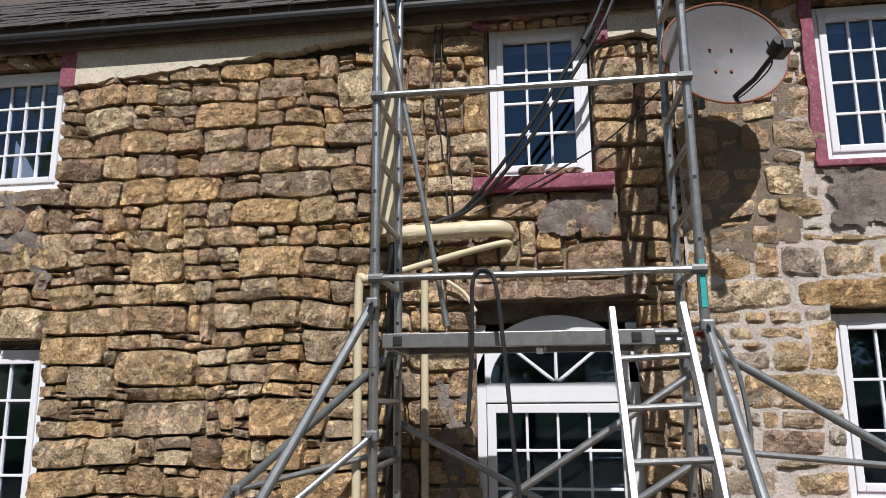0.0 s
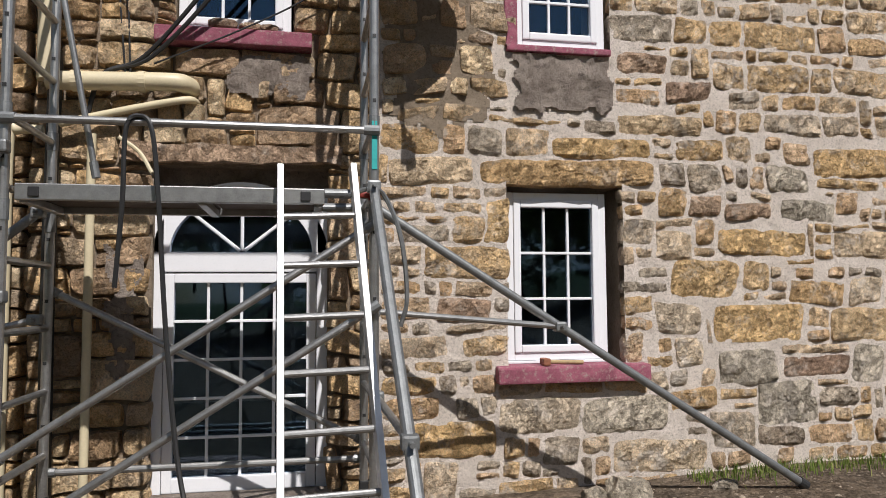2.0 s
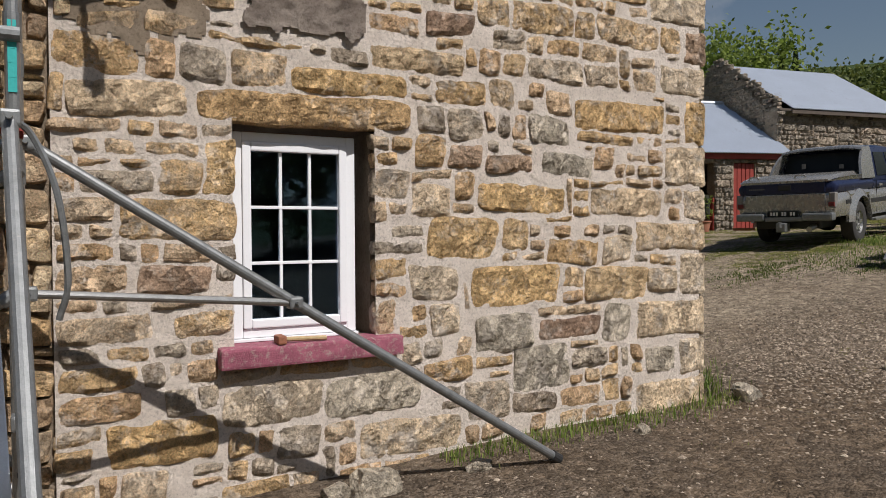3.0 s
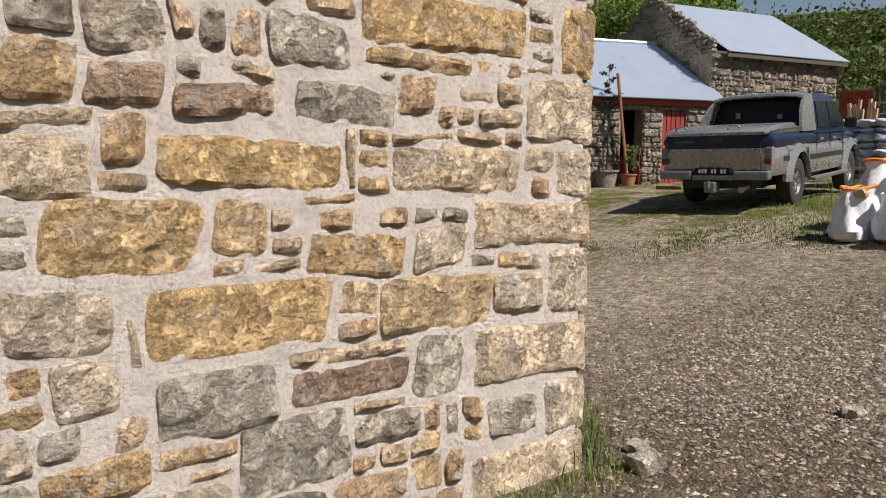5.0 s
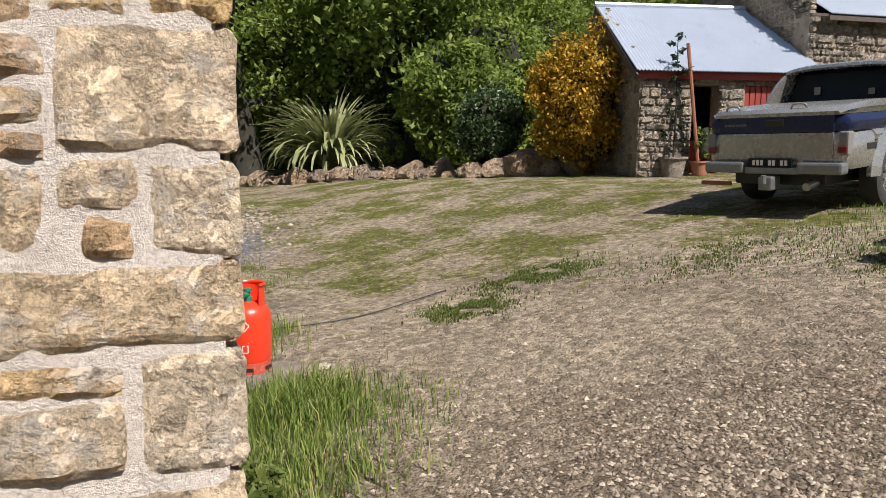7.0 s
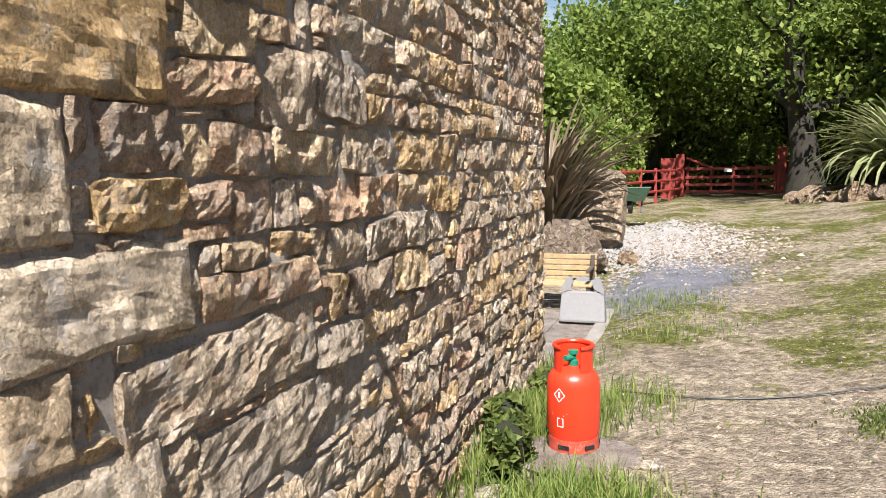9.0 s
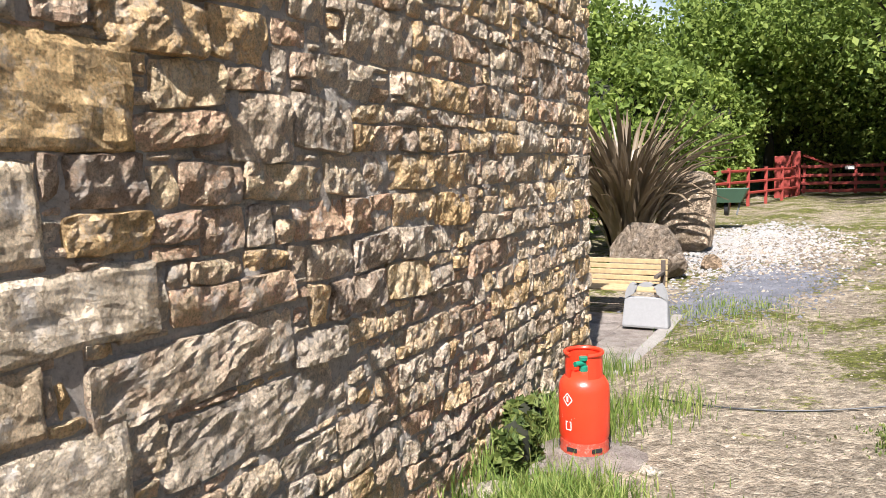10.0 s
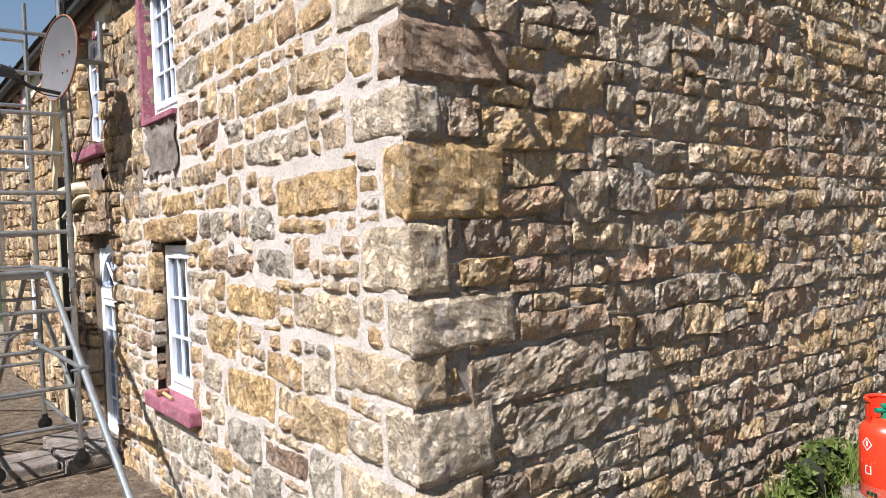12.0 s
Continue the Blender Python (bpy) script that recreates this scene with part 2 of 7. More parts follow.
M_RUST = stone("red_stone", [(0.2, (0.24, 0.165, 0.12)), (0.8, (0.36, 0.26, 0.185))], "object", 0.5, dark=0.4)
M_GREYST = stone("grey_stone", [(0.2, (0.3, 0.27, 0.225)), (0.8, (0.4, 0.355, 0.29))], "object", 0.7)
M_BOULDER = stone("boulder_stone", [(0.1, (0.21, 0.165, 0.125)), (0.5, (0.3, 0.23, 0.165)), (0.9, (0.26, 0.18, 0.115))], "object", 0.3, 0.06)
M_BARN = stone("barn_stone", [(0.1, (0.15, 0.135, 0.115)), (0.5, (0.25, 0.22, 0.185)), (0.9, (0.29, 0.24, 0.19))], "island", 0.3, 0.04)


def mortar_mat(name, lo, hi, relief, stain=(0.2, 0.16, 0.12), amount=0.3):
    m, nt, bsdf = nodes_of(name, 0.95)
    p = position(nt)
    n1, n2, n3 = noise_node(nt, p, 5.0, 6), noise_node(nt, p, 60.0, 7, 0.7), noise_node(nt, p, 240.0, 3, 0.6)
    c = ramp(nt, n1, [(0.3, lo), (0.7, hi)])
    c = mixc(nt, 0.55, c, ramp(nt, n2, [(0.34, (0.45, 0.42, 0.39)), (0.46, (0.98, 0.98, 0.98)), (0.64, (1.25, 1.25, 1.25))]), "MULTIPLY")
    c = mixc(nt, mathn(nt, "MULTIPLY", ramp(nt, noise_node(nt, p, 11.0, 9, 0.75), [(0.56, (0, 0, 0)), (0.66, (1, 1, 1))]), amount), c, stain)
    nt.links.new(c, bsdf.inputs["Base Color"])
    bsdf.inputs["Specular IOR Level"].default_value = 0.2
    bump(nt, bsdf, mathn(nt, "ADD", mathn(nt, "MULTIPLY", n2, 1.0), mathn(nt, "MULTIPLY", n3, 0.35)), relief)
    return m


M_MORTAR = mortar_mat("lime_mortar", (0.74, 0.65, 0.56), (0.88, 0.785, 0.69), 0.02, (0.36, 0.3, 0.25), 0.25)
M_BED = mortar_mat("earth_bedding", (0.12, 0.09, 0.065), (0.22, 0.17, 0.12), 0.03, amount=0.5)
M_MID = mortar_mat("old_mortar", (0.29, 0.23, 0.165), (0.42, 0.335, 0.25), 0.025)
M_GMORTAR = mortar_mat("weathered_mortar", (0.45, 0.39, 0.325), (0.62, 0.545, 0.465), 0.035)
M_RENDER = mortar_mat("cream_render", (0.6, 0.55, 0.42), (0.7, 0.64, 0.5), 0.004, amount=0.12)
M_CONC = mortar_mat("grey_concrete", (0.29, 0.235, 0.195), (0.6, 0.51, 0.435), 0.05, stain=(0.15, 0.125, 0.11), amount=0.7)
M_UPVC = plain("white_upvc", (0.8, 0.81, 0.83), 0.3, var=0.03, dist=0.0002)
M_PINK = plain("pink_paint", (0.34, 0.1, 0.145), 0.8, var=0.4, scale=16, dist=0.012, dirt=(0.42, 0.33, 0.29), dirt_amount=0.47)
M_ALU = plain("aluminium", (0.38, 0.38, 0.37), 0.38, 0.85, var=0.25, scale=20, dist=0.0005, dirt=(0.4, 0.37, 0.33), dirt_amount=0.42)
M_GALV = plain("galvanised_tube", (0.24, 0.25, 0.25), 0.5, 0.7, var=0.25, scale=20, dist=0.0006, dirt=(0.35, 0.33, 0.3), dirt_amount=0.42)
M_LADDER = plain("bright_ladder", (0.8, 0.8, 0.79), 0.35, 0.5, var=0.1, scale=20)
M_BLACK = plain("black_plastic", (0.02, 0.02, 0.02), 0.5)
M_PIPE = plain("cream_pipe", (0.62, 0.54, 0.36), 0.45, var=0.1, dirt=(0.3, 0.25, 0.17), dirt_amount=0.35)
M_RED = plain("red_enamel", (0.72, 0.045, 0.015), 0.32, var=0.06, scale=12, dirt=(0.35, 0.05, 0.03), dirt_amount=0.34)
M_WHITE = plain("white_print", (0.8, 0.75, 0.7), 0.6)
M_GREEN = plain("green_cap", (0.01, 0.2, 0.12), 0.4)
M_DISH = plain("dish_grey", (0.135, 0.13, 0.13), 0.55, var=0.18, scale=5, dirt=(0.22, 0.1, 0.06), dirt_amount=0.4)
M_RUSTY = plain("rust", (0.28, 0.11, 0.06), 0.85, var=0.3, scale=15, dist=0.002)
M_WOOD = plain("weathered_wood", (0.4, 0.29, 0.15), 0.7, var=0.3, scale=18)
M_DARKWOOD = plain("dark_timber", (0.09, 0.07, 0.055), 0.85, var=0.3, scale=10, dist=0.003)
M_REDPAINT = plain("red_paint", (0.26, 0.035, 0.024), 0.6, var=0.25, scale=6, dirt=(0.16, 0.05, 0.03), dirt_amount=0.4)
M_SLATE = plain("roof_slate", (0.07, 0.062, 0.057), 0.9, var=0.4, scale=9, dist=0.012, dirt=(0.2, 0.17, 0.13), dirt_amount=0.46)
M_TIN = plain("pale_roof_sheet", (0.5, 0.55, 0.62), 0.42, 0.25, var=0.07, scale=1.2, dirt=(0.36, 0.38, 0.42), dirt_amount=0.4)


def glass_mat():
    m, nt, bsdf = nodes_of("window_glass", 0.02)
    bsdf.inputs["Base Color"].default_value = (0.5, 0.6, 0.8, 1)
    bsdf.inputs["Transmission Weight"].default_value = 1.0
    bsdf.inputs["IOR"].default_value = 1.8
    bsdf.inputs["Specular Tint"].default_value = (0.5, 0.78, 1.0, 1)
    return m


M_GLASS = glass_mat()
# near-black: the gloom of the unlit rooms is put into the colour
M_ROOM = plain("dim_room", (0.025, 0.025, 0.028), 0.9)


# ---- ground ----
def ground_z(x, y):
    """The yard rises to the east and more gently to the north."""
    def ease(v, pts):
        return float(np.interp(v, *pts))
    z = ease(x, ((-40, -12, -4, -1.8, 0, 1.5, 2.6, 6.5, 7.5, 10, 12, 18, 30, 60), (-1.6, -0.15, -0.07, 0.03, 0.07, 0.28, 0.42, 1.02, 1.14, 1.3, 1.4, 2.0, 3.4, 8)))
    near = max(0.0, min(1.0, (y - 1.0) / 5.0))
    far = ease(y, ((8.5, 12.5, 16, 20, 31, 50), (0.0, 0.5, 0.75, 0.78, 0.85, 1.0)))
    z += near * ease(x, ((-3, 0.3, 0.7, 2.2, 8), (0.0, -0.05, 0.02, -0.1, 0)))
    z += far * ease(x, ((-6, 0, 3.8, 8, 14), (0.75, 0.62, 0.17, 0.03, 0.1)))
    return z + 0.015 * noise.noise(Vector((x * 0.9, y * 0.9, 0)))


def ground_mat():
    m, nt, bsdf = nodes_of("gravel_yard", 0.95)
    p = position(nt)
    sep = nt.nodes.new("ShaderNodeSeparateXYZ")
    nt.links.new(p, sep.inputs[0])
    # pebbles
    v = nt.nodes.new("ShaderNodeTexVoronoi")
    v.inputs["Scale"].default_value = 60.0
    nt.links.new(p, v.inputs["Vector"])
    v2 = nt.nodes.new("ShaderNodeTexVoronoi")
    v2.inputs["Scale"].default_value = 17.0
    nt.links.new(p, v2.inputs["Vector"])
    bw = nt.nodes.new("ShaderNodeRGBToBW")
    nt.links.new(v.outputs["Color"], bw.inputs[0])
    peb = ramp(nt, bw.outputs[0], [(0.15, (0.08, 0.066, 0.053)), (0.4, (0.16, 0.132, 0.106)), (0.62, (0.22, 0.184, 0.15)), (0.85, (0.35, 0.3, 0.25))])
    # trodden earth
    n1 = noise_node(nt, p, 0.55, 6, 0.62)
    n2 = noise_node(nt, p, 30.0, 8, 0.72)
    earth = ramp(nt, n2, [(0.3, (0.11, 0.082, 0.056)), (0.55, (0.25, 0.19, 0.135)), (0.75, (0.4, 0.32, 0.24))])
    c = mixc(nt, ramp(nt, n1, [(0.36, (0.3, 0.3, 0.3)), (0.54, (0.95, 0.95, 0.95))]), peb, earth)
    # dry pale earth in the wheel tracks behind the house
    dry = nt.nodes.new("ShaderNodeMapRange")
    dry.inputs["From Min"].default_value, dry.inputs["From Max"].default_value = -0.3, 1.9
    nt.links.new(sep.outputs["Y"], dry.inputs["Value"])
    track = ramp(nt, noise_node(nt, p, 0.35, 5, 0.6), [(0.32, (0.25, 0.25, 0.25)), (0.48, (1, 1, 1))])
    c = mixc(nt, mathn(nt, "MULTIPLY", mathn(nt, "MULTIPLY", dry.outputs[0], track), 0.8), c, ramp(nt, n2, [(0.3, (0.27, 0.21, 0.15)), (0.5, (0.49, 0.41, 0.31)), (0.7, (0.68, 0.6, 0.48))]))
    # moss and thin grass in patches
    n3 = noise_node(nt, p, 0.9, 9, 0.72)
    n4 = noise_node(nt, p, 15.0, 10, 0.8)
    band = mathn(nt, "ADD", n3, mathn(nt, "MULTIPLY", mathn(nt, "SUBTRACT", n4, 0.5), 0.8))
    # more of it away from the house front and by the vehicle
    reach = nt.nodes.new("ShaderNodeMapRange")
    reach.inputs["From Min"].default_value, reach.inputs["From Max"].default_value = 3.2, 6.0
    reach.inputs["To Min"].default_value, reach.inputs["To Max"].default_value = -0.14, 0.078
    nt.links.new(mathn(nt, "ADD", sep.outputs["Y"], mathn(nt, "MULTIPLY_ADD", sep.outputs["X"], 0.5, -1.0)), reach.inputs["Value"])
    band = mathn(nt, "ADD", band, reach.outputs[0])
    g = ramp(nt, band, [(0.55, (0, 0, 0)), (0.61, (1, 1, 1))])
    green = ramp(nt, n4, [(0.3, (0.035, 0.045, 0.008)), (0.5, (0.125, 0.14, 0.018)), (0.7, (0.27, 0.275, 0.05))])
    c = mixc(nt, mathn(nt, "MULTIPLY", g, 0.92), c, green)
    # stones and hollows of many sizes break it up
    lump = nt.nodes.new("ShaderNodeRGBToBW")
    nt.links.new(v2.outputs["Color"], lump.inputs[0])
    n5 = noise_node(nt, p, 7.0, 9, 0.78)
    c = mixc(nt, 0.55, c, ramp(nt, lump.outputs[0], [(0.2, (0.5, 0.49, 0.48)), (0.5, (0.95, 0.94, 0.93)), (0.8, (1.5, 1.5, 1.5))]), "MULTIPLY")
    c = mixc(nt, 0.55, c, ramp(nt, n5, [(0.36, (0.45, 0.43, 0.4)), (0.5, (1, 1, 1)), (0.64, (1.65, 1.62, 1.58))]), "MULTIPLY")
    c = mixc(nt, 1.0, c, (0.8, 0.785, 0.755), "MULTIPLY")
    # meadow and wood floor far out
    far_ = nt.nodes.new("ShaderNodeVectorMath")
    far_.operation = "LENGTH"
    nt.links.new(p, far_.inputs[0])
    fr = ramp(nt, mathn(nt, "DIVIDE", far_.outputs["Value"], 100.0), [(0.3, (0, 0, 0)), (0.36, (1, 1, 1))])
    c = mixc(nt, fr, c, ramp(nt, n3, [(0.3, (0.02, 0.035, 0.009)), (0.7, (0.055, 0.085, 0.02))]))
    nt.links.new(c, bsdf.inputs["Base Color"])
    h = mathn(nt, "ADD", mathn(nt, "MULTIPLY", v.outputs["Distance"], -0.5), mathn(nt, "MULTIPLY", n2, 0.6))
    h = mathn(nt, "ADD", h, mathn(nt, "MULTIPLY", v2.outputs["Distance"], -0.5))
    h = mathn(nt, "ADD", h, mathn(nt, "MULTIPLY", n5, 1.1))
    bump(nt, bsdf, h, 0.045)
    bsdf.inputs["Specular IOR Level"].default_value = 0.15
    return m


M_GROUND = ground_mat()


def land_z(x, y):
    z = ground_z(x, y)
    r = math.hypot(x - 5, max(0.0, y))
    if y > 20 or x > 20:
        k = max(0.0, r - 38.0)
        z += min(30.0, 0.22 * k) * min(1.0, max(0.0, (y + 0.4 * x) / 20))
    return z


def spread(lo, hi, step, out):
    mid = list(np.arange(lo, hi + 1e-6, step))
    a_, b_, s = [], [], step
    x, y = lo, hi
    while s < out:
        s *= 1.35
        x, y = x - s, y + s
        a_.append(x)
        b_.append(y)
    return a_[::-1] + mid + b_


gx, gy = spread(-9, 14, 0.25, 150), spread(-7, 28, 0.25, 150)
gv = [(x, y, land_z(x, y)) for y in gy for x in gx]
nx = len(gx)
gf = [(j * nx + i, j * nx + i + 1, (j + 1) * nx + i + 1, (j + 1) * nx + i) for j in range(len(gy) - 1) for i in range(nx - 1)]
gm = bpy.data.meshes.new("ground")
gm.from_pydata(gv, [], gf)
gm.polygons.foreach_set("use_smooth", [True] * len(gm.polygons))
gm.materials.append(M_GROUND)
tagged(new("ground", gm), "grey-brown gravel yard with patches of moss and thin grass", "ground", kind="structure")

# ---- the house: openings of the front as x0, x1, z0, z1 ----
DOOR = (-5.92, -4.83, -0.05, 2.1)
WIN_LOW = (-3.62, -2.79, 0.785, 2.02)
WIN_UPM = (-5.80, -5.06, 2.955, 4.15)
WIN_UPR = (-3.55, -2.86, 2.98, 4.15)
WIN_UPL = (-9.95, -9.15, 3.05, 4.1)
WIN_LOWL = (-9.95, -9.11, 0.5, 1.87)
OPENINGS = [DOOR, WIN_LOW, WIN_UPM, WIN_UPR, WIN_UPL, WIN_LOWL]
X_WEST, Y_BACK, Z_EAVE, Z_RIDGE = -13.0, 5.41, 4.42, 6.6


def inside(x, z, rects, grow=0.0):
    return any(a_ - grow < x < b_ + grow and c_ - grow < z < d_ + grow for a_, b_, c_, d_ in rects)


wall_front = thing("wall_front", "front wall of golden sandstone rubble, half of it freshly pointed", "wall", (-6, 0, 0), kind="structure")
bm = B()
xs = sorted({X_WEST, 0.0, *[v for o in OPENINGS for v in o[:2]]})
zs = sorted({-0.6, Z_EAVE, *[v for o in OPENINGS for v in o[2:]]})
for x0, x1 in zip(xs, xs[1:]):
    for z0, z1 in zip(zs, zs[1:]):
        if not inside((x0 + x1) / 2, (z0 + z1) / 2, OPENINGS):
            box(bm, (x0, 0.075, z0), (x1 - (0.08 if x1 == 0 else 0), 0.52, z1))
bmesh.ops.remove_doubles(bm, verts=bm.verts, dist=1e-5)
part("wall_core", bm, M_MID, wall_front)


def skin(name, x0, x1, z0, z1, step, depth, rough, material, parent, holes, axis="y", fray=0.0):
    """An uneven face of mortar with the openings left free, on the front (y) or on the gable (x)."""
    nxx, nzz = int((x1 - x0) / step) + 1, int((z1 - z0) / step) + 1
    sx, sz = (x1 - x0) / nxx, (z1 - z0) / nzz
    verts, faces, idx = [], [], {}
    def vid(i, j):
        if (i, j) not in idx:
            x, z = x0 + i * sx, z0 + j * sz
            q = Vector((x * 7, z * 7, 3.1 if axis == "y" else 8.4))
            d = depth + rough * (noise.noise(q) + 0.6 * noise.noise(q * 2.7) + 0.3 * noise.noise(q * 6.1))
            idx[i, j] = len(verts)
            b = BASE[parent]
            verts.append((x - b.x, d - b.y, z - b.z) if axis == "y" else (-d - b.x, x - b.y, z - b.z))
        return idx[i, j]
    for i in range(nxx):
        for j in range(nzz):
            edge = min(i * sx, (nxx - 1 - i) * sx, j * sz, (nzz - 1 - j) * sz)
            if fray and edge < fray * (0.5 + noise.noise(Vector((i * sx * 11, j * sz * 11, x0)))):
                continue
            if not inside(x0 + (i + 0.5) * sx, z0 + (j + 0.5) * sz, holes, 0.01):
                f = (vid(i, j), vid(i + 1, j), vid(i + 1, j + 1), vid(i, j + 1))
                faces.append(f)
    me = bpy.data.meshes.new(name)
    me.from_pydata(verts, [], faces)
    me.polygons.foreach_set("use_smooth", [True] * len(me.polygons))
    me.materials.append(material)
    ob = new(name, me)
    ob.parent = parent
    BASE[ob] = BASE[parent]
    return ob


X_DRY, X_MID = -6.62, -4.5     # dry stone west of the first, fresh pointing east of the second
skin("pointing", X_MID, -0.02, -0.3, Z_EAVE, 0.013, 0.001, 0.008, M_MORTAR, wall_front, OPENINGS)
skin("old_bedding", X_DRY, X_MID, -0.4, Z_EAVE, 0.045, 0.035, 0.02, M_MID, wall_front, OPENINGS)
skin("old_pointing", X_MID, -3.66, 2.3, Z_EAVE, 0.02, -0.005, 0.008, M_MID, wall_front, OPENINGS, "y", 0.16)
skin("earth_bedding", X_WEST, X_DRY, -0.4, Z_EAVE, 0.05, 0.06, 0.015, M_BED, wall_front, OPENINGS)

rng = random.Random(7)


def lay(x0, x1, z0, z1, high, long, thin, held, r, cell=0.02):
    """Rubble brought to uneven courses, fitted round the places already taken. long: widths as shares of the height. Gives centre x, centre z, width, height."""
    ni, nj = int(round((x1 - x0) / cell)), int(round((z1 - z0) / cell))
    taken = np.zeros((nj, ni), bool)
    cxs, czs = x0 + (np.arange(ni) + 0.5) * cell, z0 + (np.arange(nj) + 0.5) * cell
    for a_, b_, c_, d_ in held:
        taken[np.ix_((czs > c_) & (czs < d_), (cxs > a_) & (cxs < b_))] = True
    beds = [0]
    while beds[-1] < nj:
        beds.append(beds[-1] + max(3, int(r.uniform(*high) / cell)))
    out = []
    for j in range(nj):
        for i in range(ni):
            if taken[j, i]:
                continue
            above = [b for b in beds if b - j >= 2]
            top = min(nj, above[0] if above else nj)
            q = r.random()
            if q < 0.1 and len(above) > 1 and (above[1] - j) * cell < 0.3:
                top = min(nj, above[1])
            elif q < 0.1 + thin and top - j >= 5:
                top = j + r.randint(2, top - j - 2)
            h = (top - j) * cell
            w = min(0.62, max(0.1, h * r.uniform(*long)))
            nw = max(4, int(w / cell))
            free = 0
            while free < nw + 5 and i + free < ni and not taken[j, i + free]:
                free += 1
            nw = free if free < nw + 5 else nw
            k = j
            while k < nj and k < top + 2 and not taken[k, i:i + nw].any():
                k += 1
            top = k if k < top + 2 else top
            taken[j:top, i:i + nw] = True
            ww, hh = nw * cell, (top - j) * cell
            if ww > 0.05 and hh > 0.035:
                out.append((x0 + i * cell + ww / 2, z0 + j * cell + hh / 2, ww, hh))
    return out


# joint, depth of the edge, stand of the face, width of the worn edge, broad relief, fine relief, squareness
POINTED = dict(least=0.005, wander=0.0, joint=0.01, rim=-0.016, face=0.014, worn=0.034, broad=0.026, fine=0.007, square=(5, 12), tilt=0.01)
OLD = dict(wander=1.0, joint=0.012, rim=-0.04, face=0.02, worn=0.018, broad=0.022, fine=0.008, square=(5, 10), tilt=0.02)
DRY = dict(wander=1.0, joint=0.006, rim=-0.06, face=0.03, worn=0.014, broad=0.02, fine=0.007, square=(5, 12), tilt=0.025)
ROUGH = dict(wander=0.0, joint=0.006, rim=-0.02, face=0.018, worn=0.012, broad=0.022, fine=0.01, square=(7, 16), tilt=0.014)
BARN = dict(wander=0.6, joint=0.014, rim=-0.03, face=0.02, worn=0.03, broad=0.02, fine=0.0, square=(5, 9), tilt=0.02)


def split_stone(x, z, w, h, style, seed, step=0.028, most=(20, 10)):
    """One stone of a wall round its own centre: along the wall, out of it, up. Its outline follows its neighbours, its face is broken."""
    r = random.Random(seed)
    g = style["joint"] * r.uniform(0.5, 1.3)
    w, h = max(0.035, w - g), max(0.025, h - g)
    nu, nv = min(most[0], max(5, int(w / step) + 3)), min(most[1], max(5, int(h / step) + 3))
    sq = r.uniform(*style["square"])
    lean, slope = r.uniform(-0.12, 0.12) * h, r.uniform(-0.05, 0.05) * min(w, 0.3)
    tx, tz, out_ = r.uniform(-1, 1) * style["tilt"], r.uniform(-0.6, 1) * style["tilt"], style["face"] * r.uniform(0.5, 1.5) * min(1.0, h / 0.11)
    planes = [(r.uniform(-1.5, 1.5), r.uniform(-1.8, 1.8), r.uniform(0.05, 0.6)) for _ in range(4)]
    off = Vector((seed * 0.37 % 50, seed * 0.71 % 50, 0))
    verts, faces = [], []
    for j in range(nv):
        for i in range(nu):
            u = 0.0 if i == 0 else 1.0 if i == nu - 1 else (i - 0.6) / (nu - 2.2)
            v = 0.0 if j == 0 else 1.0 if j == nv - 1 else (j - 0.6) / (nv - 2.2)
            a_, b_ = 2 * u - 1, 2 * v - 1
            m = max(abs(a_), abs(b_))
            if m > 0:
                k = m / (abs(a_) ** sq + abs(b_) ** sq) ** (1 / sq)
                a_, b_ = a_ * k, b_ * k
            px, pz = a_ * w / 2 + lean * b_ * 0.5, b_ * h / 2 + slope * a_
            q = Vector((x + px, z + pz, 1.7))
            px += 0.03 * noise.noise(q * 2.1) + 0.013 * noise.noise(q * 6) + 0.007 * noise.noise(q * 19)
            pz += 0.045 * noise.noise(q * 1.7 + Vector((4, 3, 0))) * style["wander"] + 0.013 * noise.noise(q * 5 + Vector((9, 0, 0))) + 0.007 * noise.noise(q * 17 + Vector((9, 0, 0)))
            rim = i in (0, nu - 1) or j in (0, nv - 1)
            t = 0.0 if rim else min(1.0, min(min(u, 1 - u) * w, min(v, 1 - v) * h) / style["worn"] + 0.35)
            t = t * t * (3 - 2 * t)
            p = q + off
            facet = max(0.0, max(s_ * px / w + c_ * pz / h - l_ for s_, c_, l_ in planes))
            d = out_ + tx * px / w + tz * pz / h - style["broad"] * 1.3 * facet
            d += style["broad"] * 0.55 * max(-0.5, min(0.5, (noise.noise(p * 4.3) + 0.05) * 7))
            d += style["broad"] * (0.35 - 1.1 * abs(noise.noise(p * 6.5))) + style["fine"] * (noise.noise(p * 21) + 0.6 * noise.noise(p * 47))
            d = max(d, style.get("least", 0.2 * style["rim"]))
            verts.append((px, style["rim"] + t * (d - style["rim"]), pz))
    for j in range(nv - 1):
        for i in range(nu - 1):
            a_ = j * nu + i
            faces.append((a_, a_ + 1, a_ + nu + 1, a_ + nu))
    rim = list(range(nu)) + [j * nu + nu - 1 for j in range(1, nv)] + [(nv - 1) * nu + i for i in range(nu - 2, -1, -1)] + [j * nu for j in range(nv - 2, 0, -1)]
    o, n = len(verts), len(rim)
    verts += [(verts[k][0] * 0.97, style["rim"] - 0.07, verts[k][2] * 0.97) for k in rim]
    faces += [(rim[(k + 1) % n], rim[k], o + k, o + (k + 1) % n) for k in range(n)]
    return verts, faces


